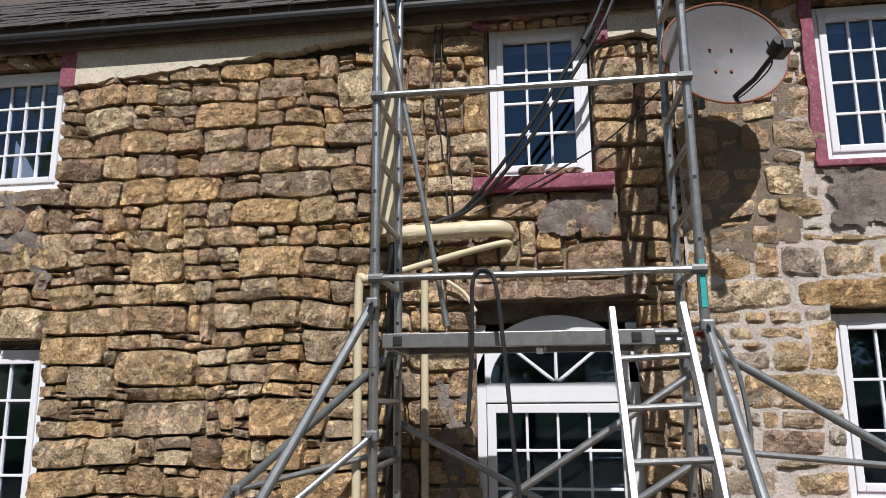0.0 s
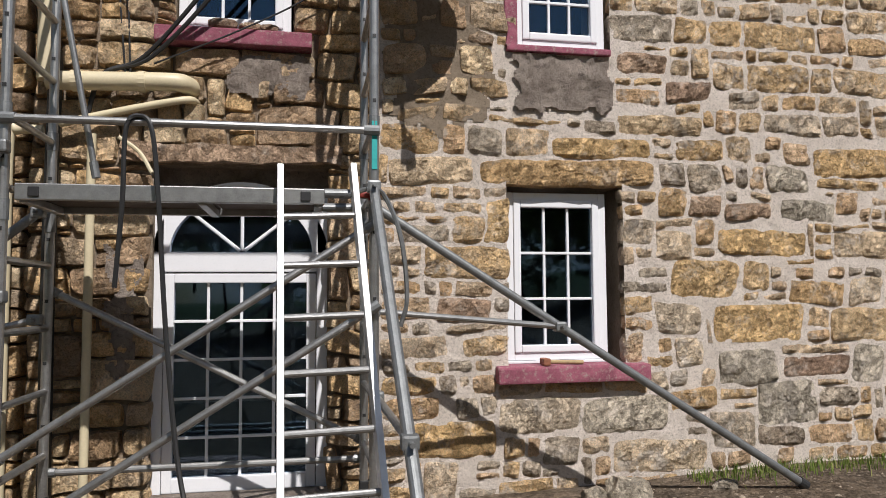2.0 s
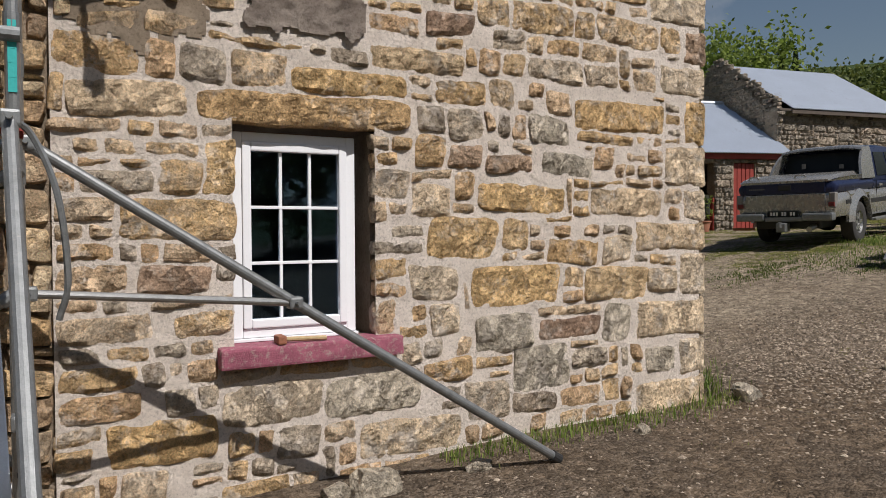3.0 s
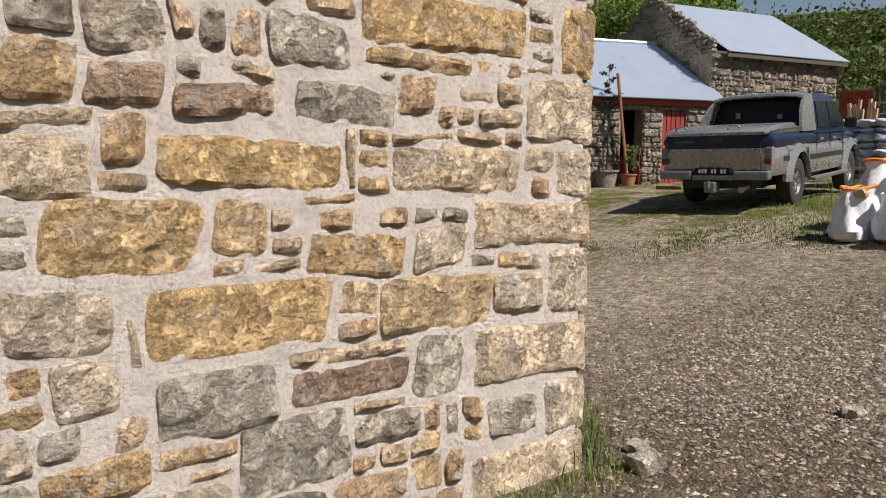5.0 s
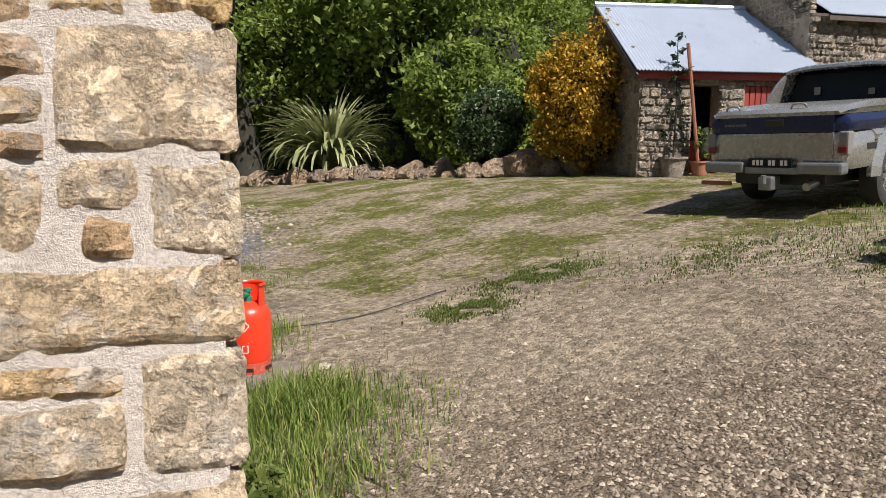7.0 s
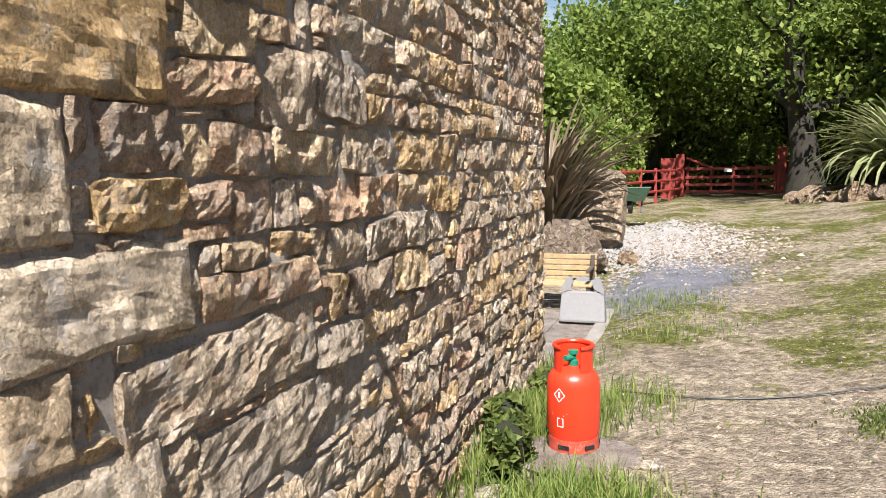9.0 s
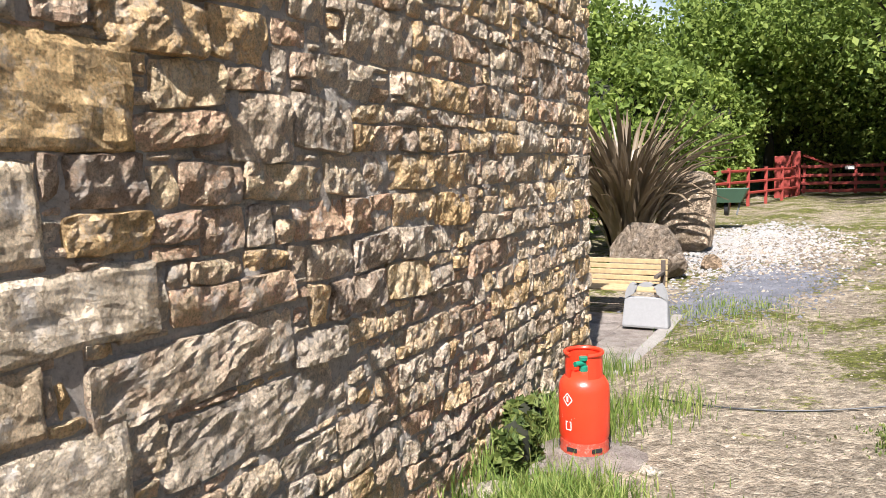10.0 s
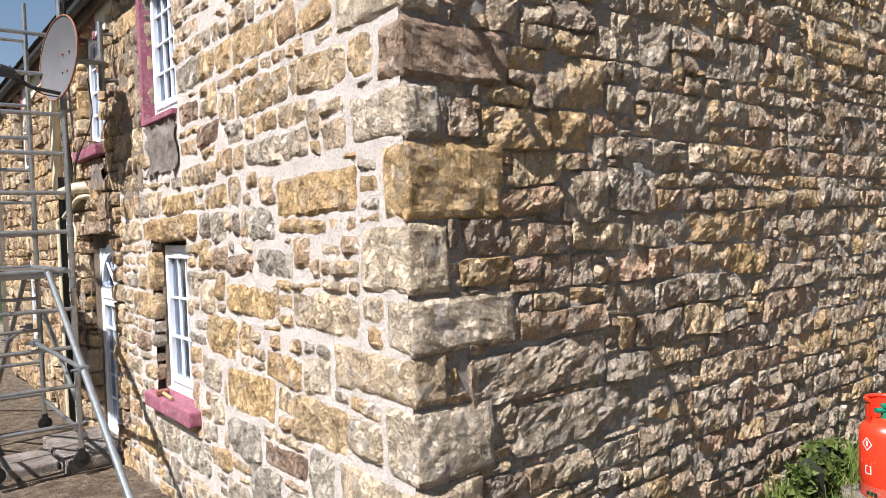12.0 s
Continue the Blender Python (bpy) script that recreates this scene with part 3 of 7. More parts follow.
def on_wall(p, x, z, axis):
    """From the stone's own axes into the front (y) or the gable (x)."""
    return (x + p[0], -p[1], z + p[2]) if axis == "y" else (p[1], x + p[0], z + p[2])


def joined(name, stones, style, material, parent, axis="y"):
    """Stones of a wall that are too many or too far to part, in one mesh."""
    vv, ff = [], []
    base = BASE[parent]
    for x, z, w, h in stones:
        v, f = split_stone(x, z, w, h, style, rng.randrange(100000))
        o = len(vv)
        vv += [tuple(Vector(on_wall(p, x, z, axis)) - base) for p in v]
        ff += [tuple(o + k for k in q) for q in f]
    me = bpy.data.meshes.new(name)
    me.from_pydata(vv, [], ff)
    me.materials.append(material)
    ob = new(name, me)
    ob.parent = parent
    return tagged(ob, kind="stuff")


def pieces(name, stones, style, material, parent, axis="y"):
    """Stones as objects of their own."""
    base = BASE[parent]
    for x, z, w, h in stones:
        v, f = split_stone(x, z, w, h, style, rng.randrange(100000), 0.022, (26, 13))
        me = bpy.data.meshes.new(name)
        me.from_pydata([on_wall(p, 0, 0, axis) for p in v], [], f)
        me.materials.append(material)
        ob = new(name, me)
        ob.parent = parent
        ob.location = Vector((x, 0, z) if axis == "y" else (0, x, z)) - base


# dressed and striking stones of the front, by colour: x0, x1, z0, z1
LINTEL = (-3.82, -2.56, 2.02, 2.19)
KEY_OCHRE = [LINTEL, (-2.42, -1.92, 1.24, 1.5), (-1.87, -1.67, 1.29, 1.49), (-2.06, -1.36, 1.54, 1.72), (-2.1, -1.41, 0.91, 1.18),
             (-1.17, -0.58, 0.91, 1.14), (-1.5, -1.06, 1.18, 1.35), (-1.26, -0.41, 2.13, 2.34), (-3.3, -2.57, 2.22, 2.35), (-2.81, -2.17, 2.39, 2.53),
             (-3.79, -3.63, 1.61, 1.9), (-4.26, -3.75, 0.2, 0.43), ]
KEY_TAN = [(-1.0, -0.74, 1.18, 1.37), (-1.1, -0.44, 1.52, 1.71), (-2.4, -2.2, 0.75, 0.95), (-0.56, -0.28, 0.95, 1.12), (-4.41, -3.87, 2.01, 2.18),
           (-3.71, -3.12, 0.34, 0.56), (-2.52, -2.25, 1.51, 1.7), (-2.55, -2.21, 0.98, 1.2), (-2.88, -2.18, 0.03, 0.25)]
KEY_GREY = [(-1.55, -1.1, 1.79, 1.94), (-2.08, -1.63, 0.62, 0.85), (-1.79, -1.31, 0.33, 0.62), (-0.99, -0.74, 0.6, 0.88),
            (-0.57, -0.26, 0.34, 0.52), (-1.64, -1.31, 2.01, 2.19), (-3.1, -2.49, 0.32, 0.56)]
KEY_RUST = [(-1.56, -1.04, 0.66, 0.8), (-4.11, -3.76, 1.09, 1.23), (-2.28, -2.04, 1.82, 1.96), (-2.0, -1.64, 1.8, 1.91), (-2.42, -2.09, 2.65, 2.79), (-2.79, -2.42, 2.84, 2.98)]
# corner stones: z0, z1, reach along the front, reach along the gable, colour
CORNER = [(-0.12, 0.27, 0.69, 0.3, 1), (0.29, 0.57, 0.24, 0.5, 1), (0.6, 0.88, 0.68, 0.36, 1), (0.91, 1.23, 0.24, 0.44, 1), (1.26, 1.47, 0.69, 0.17, 1), (1.49, 1.72, 0.2, 0.59, 1), (1.75, 2.05, 0.4, 0.21, 1),
          (2.08, 2.41, 0.19, 0.55, 0), (2.43, 2.66, 0.45, 0.18, 1), (2.69, 2.94, 0.2, 0.6, 2), (2.97, 3.25, 0.55, 0.2, 1), (3.28, 3.55, 0.22, 0.5, 1), (3.58, 3.85, 0.5, 0.22, 1), (3.88, 4.2, 0.22, 0.5, 1)]
GREY_PATCH = (-3.6, -2.82, 2.5, 2.95)
UPPER_SILL = (-5.91, -4.94, 2.86, 2.96)
LOWER_SILL = (-3.72, -2.64, 0.67, 0.785)
DOOR_LINTEL = (-6.1, -4.75, 2.1, 2.22)
RENDERED = [(-9.15, -6.7, 4.0, 4.5), (-6.7, -5.8, 4.12, 4.5), (-5.0, -4.5, 3.95, 4.5)]
keys = KEY_OCHRE + KEY_TAN + KEY_GREY + KEY_RUST
held = OPENINGS + [(a_ - 0.02, b_ + 0.02, c_ - 0.015, d_ + 0.015) for a_, b_, c_, d_ in keys + [(-q[2], 0.0, q[0], q[1]) for q in CORNER]] + [GREY_PATCH, LOWER_SILL, UPPER_SILL, DOOR_LINTEL] + RENDERED


def sized(rects):
    return [((a_ + b_) / 2, (c_ + d_) / 2, b_ - a_, d_ - c_) for a_, b_, c_, d_ in rects]


near_front = [q for q in lay(X_MID, -0.16, -0.1, Z_EAVE, (0.1, 0.24), (0.8, 3.2), 0.22, held, rng) if q[3] > 0.05 and q[2] * q[3] > 0.009]
near_front.sort(key=lambda q: q[1] > 2.9)
mid_front = lay(X_DRY, X_MID, -0.1, Z_EAVE, (0.1, 0.22), (0.8, 2.6), 0.25, held, rng)
dry_front = lay(-11.6, X_DRY, -0.1, 4.2, (0.1, 0.23), (0.9, 2.8), 0.25, held, rng)
old_part = [q for q in near_front if q[0] < -3.7 and q[1] > 2.35]
near_front = [q for q in near_front if q not in old_part]
for some, material in ((KEY_OCHRE, M_OCHRE), (KEY_TAN, M_QUOIN), (KEY_GREY, M_GREYST), (KEY_RUST, M_RUST)):
    pieces("stone", [(x, z, w + 0.03, h + 0.03) for x, z, w, h in sized(some)], POINTED, material, wall_front)
pieces("stone", near_front[:220], POINTED, M_FRONT, wall_front)
joined("upper_stones", near_front[220:], POINTED, M_FRONT_I, wall_front)
joined("old_upper_stones", old_part, OLD, M_LEFT_I, wall_front)
joined("old_stones", mid_front, OLD, M_LEFT_I, wall_front)
joined("dry_stones", dry_front, DRY, M_LEFT_I, wall_front)

# ---- gable ----
wall_gable = thing("wall_gable", "gable wall of rough grey-brown rubble with large corner stones", "wall", (0, 2.7, 0), kind="structure")
bm = B()
prof = [(0.0, -0.6), (Y_BACK, -0.6), (Y_BACK, Z_EAVE), (Y_BACK / 2, Z_RIDGE), (0.0, Z_EAVE)]
va = [bm.verts.new((-0.06, y + (0.06 if y == 0 else 0), z)) for y, z in prof]
vb = [bm.verts.new((-0.5, y + (0.06 if y == 0 else 0), z)) for y, z in prof]
bm.faces.new(va)
bm.faces.new(vb[::-1])
for i in range(5):
    bm.faces.new((va[i], vb[i], vb[(i + 1) % 5], va[(i + 1) % 5]))
part("wall_core", bm, M_GMORTAR, wall_gable)
skin("pointing", 0.0, Y_BACK, -0.4, Z_EAVE, 0.018, 0.003, 0.013, M_GMORTAR, wall_gable, [], "x")
QUOIN_OCHRE = [(0.25, 0.6, 1.75, 1.9)]
QUOIN_GREY = [(0.28, 1.26, 1.19, 1.45), (0.44, 0.88, 2.39, 2.6), (0.21, 0.41, 2.43, 2.63), (0.57, 1.62, 0.9, 1.17), (0.62, 1.27, 1.46, 1.61), (0.94, 1.33, 2.03, 2.31)]
QUOIN_RUST = []
QUOIN_ORANGE = [(2.5, 2.92, 1.66, 1.86), (0.19, 0.27, 1.29, 1.42)]
gkeys = QUOIN_OCHRE + QUOIN_GREY + QUOIN_RUST + QUOIN_ORANGE + [(0.0, q[3], q[0], q[1]) for q in CORNER]
gheld = [(a_ + 0.01, b_ - 0.01, c_ + 0.008, d_ - 0.008) for a_, b_, c_, d_ in gkeys]
gst = lay(0.15, Y_BACK, -0.1, Z_EAVE, (0.1, 0.23), (0.8, 2.9), 0.2, gheld, rng)
gst.sort(key=lambda q: q[0] + 0.6 * abs(q[1] - 1.5))
pieces("stone", gst[:290], ROUGH, M_GABLE, wall_gable, "x")
joined("far_stones", gst[290:], ROUGH, M_GABLE_I, wall_gable, "x")
for some, material in ((QUOIN_OCHRE, M_OCHRE), (QUOIN_GREY, M_GABLE), (QUOIN_RUST, M_RUST), (QUOIN_ORANGE, M_OCHRE)):
    pieces("stone", sized(some), ROUGH, material, wall_gable, "x")

bm = B()
box(bm, (-0.3, 0.016, -0.4), (0.008, 0.3, 4.3))
part("corner_core", bm, M_GMORTAR, wall_gable)
for i, (z0, z1, wf, wg, tone) in enumerate(CORNER):
    bm = B()
    box(bm, (-wf, -0.016, z0 - 0.007), (0.03, wg, z1 + 0.007), 0.012)
    bmesh.ops.subdivide_edges(bm, edges=[ed for ed in bm.edges if ed.calc_length() > 0.1], cuts=12, use_grid_fill=True)
    bmesh.ops.triangulate(bm, faces=[f for f in bm.faces if len(f.verts) > 4])
    for v in bm.verts:
        x, y, z = v.co
        if y < 0.03:
            # lime pointing laps over the edges of the front face
            t = max(0.0, 1 - min(x + wf, z - z0 + 0.007, z1 + 0.007 - z) / 0.05)
            v.co.y += 0.03 * t * t * (1 if x < 0 else 0.3)
        if x > -0.03:
            t = max(0.0, 1 - min(wg - y, z - z0 + 0.007, z1 + 0.007 - z) / 0.035)
            v.co.x -= 0.02 * t * t
            v.co.x += 0.012 * (0.35 - 1.1 * abs(noise.noise(Vector((y * 6, z * 7, i * 3.0))))) * min(1.0, max(0.0, y / 0.06))
        v.co += 0.01 * noise.noise_vector(v.co * 5 + Vector((0, 0, i * 3.0))) + 0.007 * noise.noise_vector(v.co * 15) + 0.004 * noise.noise_vector(v.co * 40)
    part("corner_stone", bm, (M_OCHRE, M_QUOIN, M_RUST)[tone], wall_gable)

# ---- back wall, west wall, roof ----
bm = B()
box(bm, (X_WEST, Y_BACK - 0.45, -0.6), (-0.07, Y_BACK, Z_EAVE))
solo("wall_back", bm, M_GMORTAR, "plain rubble back wall of the house", "wall", "structure")
bm = B()
box(bm, (X_WEST, 0.53, -0.6), (X_WEST + 0.45, Y_BACK - 0.46, Z_EAVE))
solo("wall_west", bm, M_GMORTAR, "plain rubble end wall of the house", "wall", "structure")
# inside surfaces take the near-black colour that stands in for unlit rooms
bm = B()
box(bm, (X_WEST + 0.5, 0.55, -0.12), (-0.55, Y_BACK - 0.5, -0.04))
solo("floor", bm, M_ROOM, "bare floor inside the house, coloured dark for the unlit room", "floor", "structure")
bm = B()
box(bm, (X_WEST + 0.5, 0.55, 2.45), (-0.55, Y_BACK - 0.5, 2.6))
solo("ceiling", bm, M_ROOM, "ceiling between the storeys, coloured dark for the unlit rooms", "ceiling", "structure")
roof = thing("roof", "dark slate roof with a timber eave board", "roof", (-6, 0, Z_EAVE), kind="structure")
bm = B()
k = (Z_RIDGE - Z_EAVE) / (Y_BACK / 2)
for y0, y1, sgn in ((-0.19, Y_BACK / 2, 1), (Y_BACK + 0.19, Y_BACK / 2, -1)):
    z0, z1 = Z_EAVE + 0.06 - 0.19 * k, Z_RIDGE + 0.06
    pts = [(X_WEST - 0.1, y0, z0), (0.05, y0, z0), (0.05, y1, z1), (X_WEST - 0.1, y1, z1)]
    top, bot = [bm.verts.new(p) for p in pts], [bm.verts.new((p[0], p[1], p[2] - 0.08)) for p in pts]
    bm.faces.new(top)
    bm.faces.new(bot[::-1])
    for i in range(4):
        bm.faces.new((top[i], bot[i], bot[(i + 1) % 4], top[(i + 1) % 4]))
part("deck", bm, M_DARKWOOD, roof)
sl_mesh = bpy.data.meshes.new("slate")
bm = B()
box(bm, (-0.148, -0.02, 0), (0.148, 0.26, 0.012), 0.002)
bm.to_mesh(sl_mesh)
bm.free()
sl_mesh.materials.append(M_SLATE)
ang = math.atan(k)
for row in range(8):
    for i in range(36):
        if X_WEST + 2 + i * 0.3 > -0.1:
            continue
        ob = new("slate", sl_mesh)
        ob.parent = roof
        s_ = row * 0.2
        ob.matrix_basis = Matrix.LocRotScale(Vector((X_WEST + 2 + i * 0.3 + 0.15 * (row % 2), -0.21 + s_ * math.cos(ang), Z_EAVE + 0.075 - 0.21 * k + s_ * math.sin(ang))) - BASE[roof],
                                             Euler((ang - 0.05 + rng.uniform(-0.04, 0.04), rng.uniform(-0.03, 0.03), rng.uniform(-0.02, 0.02))), (1, 1, 1))
bm = B()
box(bm, (X_WEST, -0.1, 4.16), (0.0, -0.055, 4.3), 0.006)
part("eave_board", bm, plain("weathered_beam", (0.13, 0.1, 0.07), 0.9, var=0.4, scale=7, dist=0.01), roof, "weathered timber eave board")
bm = B()
tube(bm, (X_WEST, -0.165, 4.25), (0.1, -0.165, 4.25), 0.045, 12)
part("gutter", bm, M_BLACK, roof, "black gutter along the eave")
# unseen pole, added only to cast the slanting shadow on the gable
bm = B()
tube(bm, (-0.12, -0.2, 3.74), (0.85, -0.2, 3.74), 0.03, 12)
tube(bm, (-0.06, -0.2, 3.74), (-0.06, 0.03, 3.74), 0.02, 8)
part("shadow_pole", bm, M_GALV, roof, "unseen pole added past the corner to shadow the gable")
bm = B()
box(bm, (X_WEST, -0.1, 4.31), (0.0, 0.06, 4.33))
part("soffit", bm, M_DARKWOOD, roof)

# ---- windows and door ----
def casement(root, x0, x1, z0, z1, y, cols, rows, arch=False):
    """White plastic window: outer frame, sash, glazing bars and panes, facing -y."""
    fr, sa = 0.055, 0.05
    bm = B()
    box(bm, (x0, y - 0.03, z0), (x0 + fr, y + 0.04, z1), 0.006)
    box(bm, (x1 - fr, y - 0.03, z0), (x1, y + 0.04, z1), 0.006)
    box(bm, (x0 + fr, y - 0.03, z1 - fr), (x1 - fr, y + 0.04, z1), 0.006)
    box(bm, (x0 + fr, y - 0.03, z0), (x1 - fr, y + 0.04, z0 + fr), 0.006)
    part("window_frame", bm, M_UPVC, root)
    a0, a1, b0, b1 = x0 + fr, x1 - fr, z0 + fr, z1 - fr
    bm = B()
    box(bm, (a0, y - 0.045, b0), (a0 + sa, y + 0.01, b1), 0.008)
    box(bm, (a1 - sa, y - 0.045, b0), (a1, y + 0.01, b1), 0.008)
    box(bm, (a0 + sa, y - 0.045, b1 - sa), (a1 - sa, y + 0.01, b1), 0.008)
    box(bm, (a0 + sa, y - 0.045, b0), (a1 - sa, y + 0.01, b0 + sa), 0.008)
    sash = part("sash", bm, M_UPVC, root)
    a0, a1, b0, b1 = a0 + sa, a1 - sa, b0 + sa, b1 - sa
    bars(root, a0, a1, b0, b1, y, cols, rows)
    bm = B()
    box(bm, (x0 - 0.01, y - 0.05, z0 - 0.02), (x1 + 0.01, y + 0.05, z0 - 0.002), 0.004)
    part("lower_trim", bm, M_UPVC, root)


def bars(root, a0, a1, b0, b1, y, cols, rows):
    w = (a1 - a0) / cols
    h = (b1 - b0) / rows
    for i in range(1, cols):
        bm = B()
        box(bm, (a0 + i * w - 0.009, y - 0.022, b0), (a0 + i * w + 0.009, y + 0.006, b1), 0.003)
        part("glazing_bar", bm, M_UPVC, root)
    for j in range(1, rows):
        bm = B()
        box(bm, (a0, y - 0.024, b0 + j * h - 0.009), (a1, y + 0.004, b0 + j * h + 0.009), 0.003)
        part("glazing_bar", bm, M_UPVC, root)
    for i in range(cols):
        for j in range(rows):
            bm = B()
            box(bm, (a0 + i * w, y - 0.006, b0 + j * h), (a0 + (i + 1) * w, y, b0 + (j + 1) * h))
            p = part("pane", bm, M_GLASS, root)
            p.visible_shadow = False


def window(name, label, opening, y, cols, rows, x0, x1, z0, z1):
    root = thing(name, label, "window", ((x0 + x1) / 2, y, z0), kind="structure")
    casement(root, x0, x1, z0, z1, y, cols, rows)
    return root


window("window_1", "white plastic window with nine panes above a pink sill", WIN_LOW, 0.13, 3, 3, -3.61, -2.875, 0.81, 1.975)
window("window_2", "white plastic upstairs window behind the scaffold, frosted lower panes", WIN_UPM, 0.12, 3, 4, -5.79, -5.075, 2.98, 4.145)
window("window_3", "white plastic upstairs window with a pink painted surround", WIN_UPR, 0.08, 3, 4, -3.54, -2.875, 3.0, 4.12)
window("window_4", "white plastic upstairs window beside the dry stone", WIN_UPL, 0.12, 4, 4, -9.94, -9.165, 3.08, 4.08)
window("window_5", "white plastic ground floor window beside the dry stone", WIN_LOWL, 0.12, 3, 4, -9.94, -9.125, 0.55, 1.83)

# dark strips added behind the glass, so the rooms stay dim
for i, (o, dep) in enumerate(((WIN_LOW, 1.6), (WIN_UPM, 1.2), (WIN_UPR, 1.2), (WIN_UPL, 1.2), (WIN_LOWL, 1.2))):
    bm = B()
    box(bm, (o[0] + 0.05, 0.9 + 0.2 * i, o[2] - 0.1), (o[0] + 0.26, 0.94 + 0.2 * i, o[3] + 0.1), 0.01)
    solo("curtain", bm, M_ROOM, "dark strip added inside a window to dim the room", "curtain", group="curtains inside the windows", at=(o[0] + 0.15, 0.92 + 0.2 * i, o[2]))

door = thing("door_1", "white plastic front door of many panes under a fanlight", "door", (-5.38, 0.2, 0), kind="structure")
dx0, dx1, dy = -5.93, -4.83, 0.17
bm = B()
box(bm, (dx0, dy - 0.04, -0.05), (dx0 + 0.07, dy + 0.04, 1.95), 0.006)
box(bm, (dx1 - 0.07, dy - 0.04, -0.05), (dx1, dy + 0.04, 1.95), 0.006)
box(bm, (dx0 + 0.07, dy - 0.045, 1.42), (dx1 - 0.07, dy + 0.04, 1.55), 0.008)
box(bm, (dx0 + 0.07, dy - 0.04, -0.05), (dx1 - 0.07, dy + 0.04, 0.02), 0.006)
part("door_frame", bm, M_UPVC, door)
bm = B()
cx, half, rise = (dx0 + dx1) / 2, (dx1 - dx0) / 2, 0.46
arc = [(cx + half * math.cos(t), 1.55 + rise * math.sin(t)) for t in np.linspace(0, math.pi, 25)]
inner = [(cx + (half - 0.1) * math.cos(t), 1.55 + (rise - 0.1) * math.sin(t)) for t in np.linspace(0, math.pi, 25)]
for (a_, b_), (c_, d_), (e_, f_), (g_, h_) in zip(arc, arc[1:], inner, inner[1:]):
    slab(bm, [(a_, b_), (c_, d_), (g_, h_), (e_, f_)], dy - 0.04, dy + 0.04)
fan = part("fanlight_frame", bm, M_UPVC, door)
for t in (45, 90, 135):
    bm = B()
    c, s = math.cos(radians(t)), math.sin(radians(t))
    tube(bm, (cx + 0.02 * c, dy - 0.02, 1.56), (cx + (half - 0.1) * c, dy - 0.02, 1.55 + (rise - 0.1) * s), 0.012, 6)
    part("fanlight_bar", bm, M_UPVC, fan)
bm = B()
slab(bm, [(cx + (half - 0.09) * math.cos(t), 1.55 + (rise - 0.09) * math.sin(t)) for t in np.linspace(0, math.pi, 25)], dy - 0.004, dy + 0.002)
p = part("fanlight_pane", bm, M_GLASS, door)
p.visible_shadow = False
leaf = [dx0 + 0.075, dx1 - 0.075, 0.03, 1.41]
bm = B()
box(bm, (leaf[0], dy - 0.045, leaf[2]), (leaf[0] + 0.06, dy + 0.01, leaf[3]), 0.006)
box(bm, (leaf[1] - 0.06, dy - 0.045, leaf[2]), (leaf[1], dy + 0.01, leaf[3]), 0.006)
box(bm, (leaf[0] + 0.06, dy - 0.045, leaf[3] - 0.06), (leaf[1] - 0.06, dy + 0.01, leaf[3]), 0.006)
box(bm, (leaf[0] + 0.06, dy - 0.045, leaf[2]), (leaf[1] - 0.06, dy + 0.01, leaf[2] + 0.09), 0.006)
part("door_leaf", bm, M_UPVC, door)
bars(door, leaf[0] + 0.06, leaf[1] - 0.06, leaf[2] + 0.09, leaf[3] - 0.06, dy, 4, 5)
bm = B()
slab(bm, [(dx0, 1.96), (dx0, 2.1), (dx1, 2.1), (dx1, 1.96)] + [(x, z) for x, z in arc if z > 1.955], dy + 0.02, dy + 0.1)
part("spandrel_board", bm, M_CONC, door, "bare grey board round the arch")

# sills, lintels, render
bm = B()
box(bm, (LOWER_SILL[0], -0.09, LOWER_SILL[2]), (LOWER_SILL[1], 0.12, LOWER_SILL[3]), 0.018)
for v in bm.verts:
    v.co += Vector((0, 0.012 * noise.noise(v.co * 9), 0.012 * noise.noise(v.co * 7 + Vector((3, 0, 0)))))
solo("window_sill", bm, M_PINK, "rough sill with flaking pink paint under a window", "sill", "structure", at=(-3.18, 0, 0.67))
bm = B()
box(bm, (UPPER_SILL[0], -0.09, UPPER_SILL[2]), (UPPER_SILL[1], 0.1, UPPER_SILL[3]), 0.012)
solo("window_sill", bm, M_PINK, "rough sill with flaking pink paint behind the scaffold", "sill", "structure", at=(-5.4, 0, 2.86))
bm = B()
box(bm, (DOOR_LINTEL[0], -0.03, 2.11), (DOOR_LINTEL[1], 0.3, 2.225))
bmesh.ops.subdivide_edges(bm, edges=[ed for ed in bm.edges if ed.calc_length() > 1.0], cuts=30, use_grid_fill=True)
bmesh.ops.subdivide_edges(bm, edges=[ed for ed in bm.edges if 0.08 < ed.calc_length() < 0.4], cuts=2, use_grid_fill=True)
for v in bm.verts:
    v.co += 0.022 * noise.noise_vector(v.co * 5) + 0.012 * noise.noise_vector(v.co * 14)
solo("door_lintel", bm, M_RUST, "rough brown stone lintel over the door", "lintel", "structure", at=(-5.4, 0, 2.1))
# eroded edge of the cream render under the eave
bm = B()
n = 90
row = []
for i in range(n + 1):
    x = -9.15 + i * (2.55 / n)
    low = 3.88 + 0.1 * (i / n) ** 1.5 + 0.14 * (i / n) + 0.035 * noise.noise(Vector((x * 5, 0, 0))) + 0.02 * noise.noise(Vector((x * 17, 2, 0)))
    row.append((x, low))
for (xa, za), (xb, zb) in zip(row, row[1:]):
    slab(bm, [(xa, za), (xb, zb), (xb, 4.43), (xa, 4.43)], -0.045, 0.05)
bmesh.ops.remove_doubles(bm, verts=bm.verts, dist=1e-4)
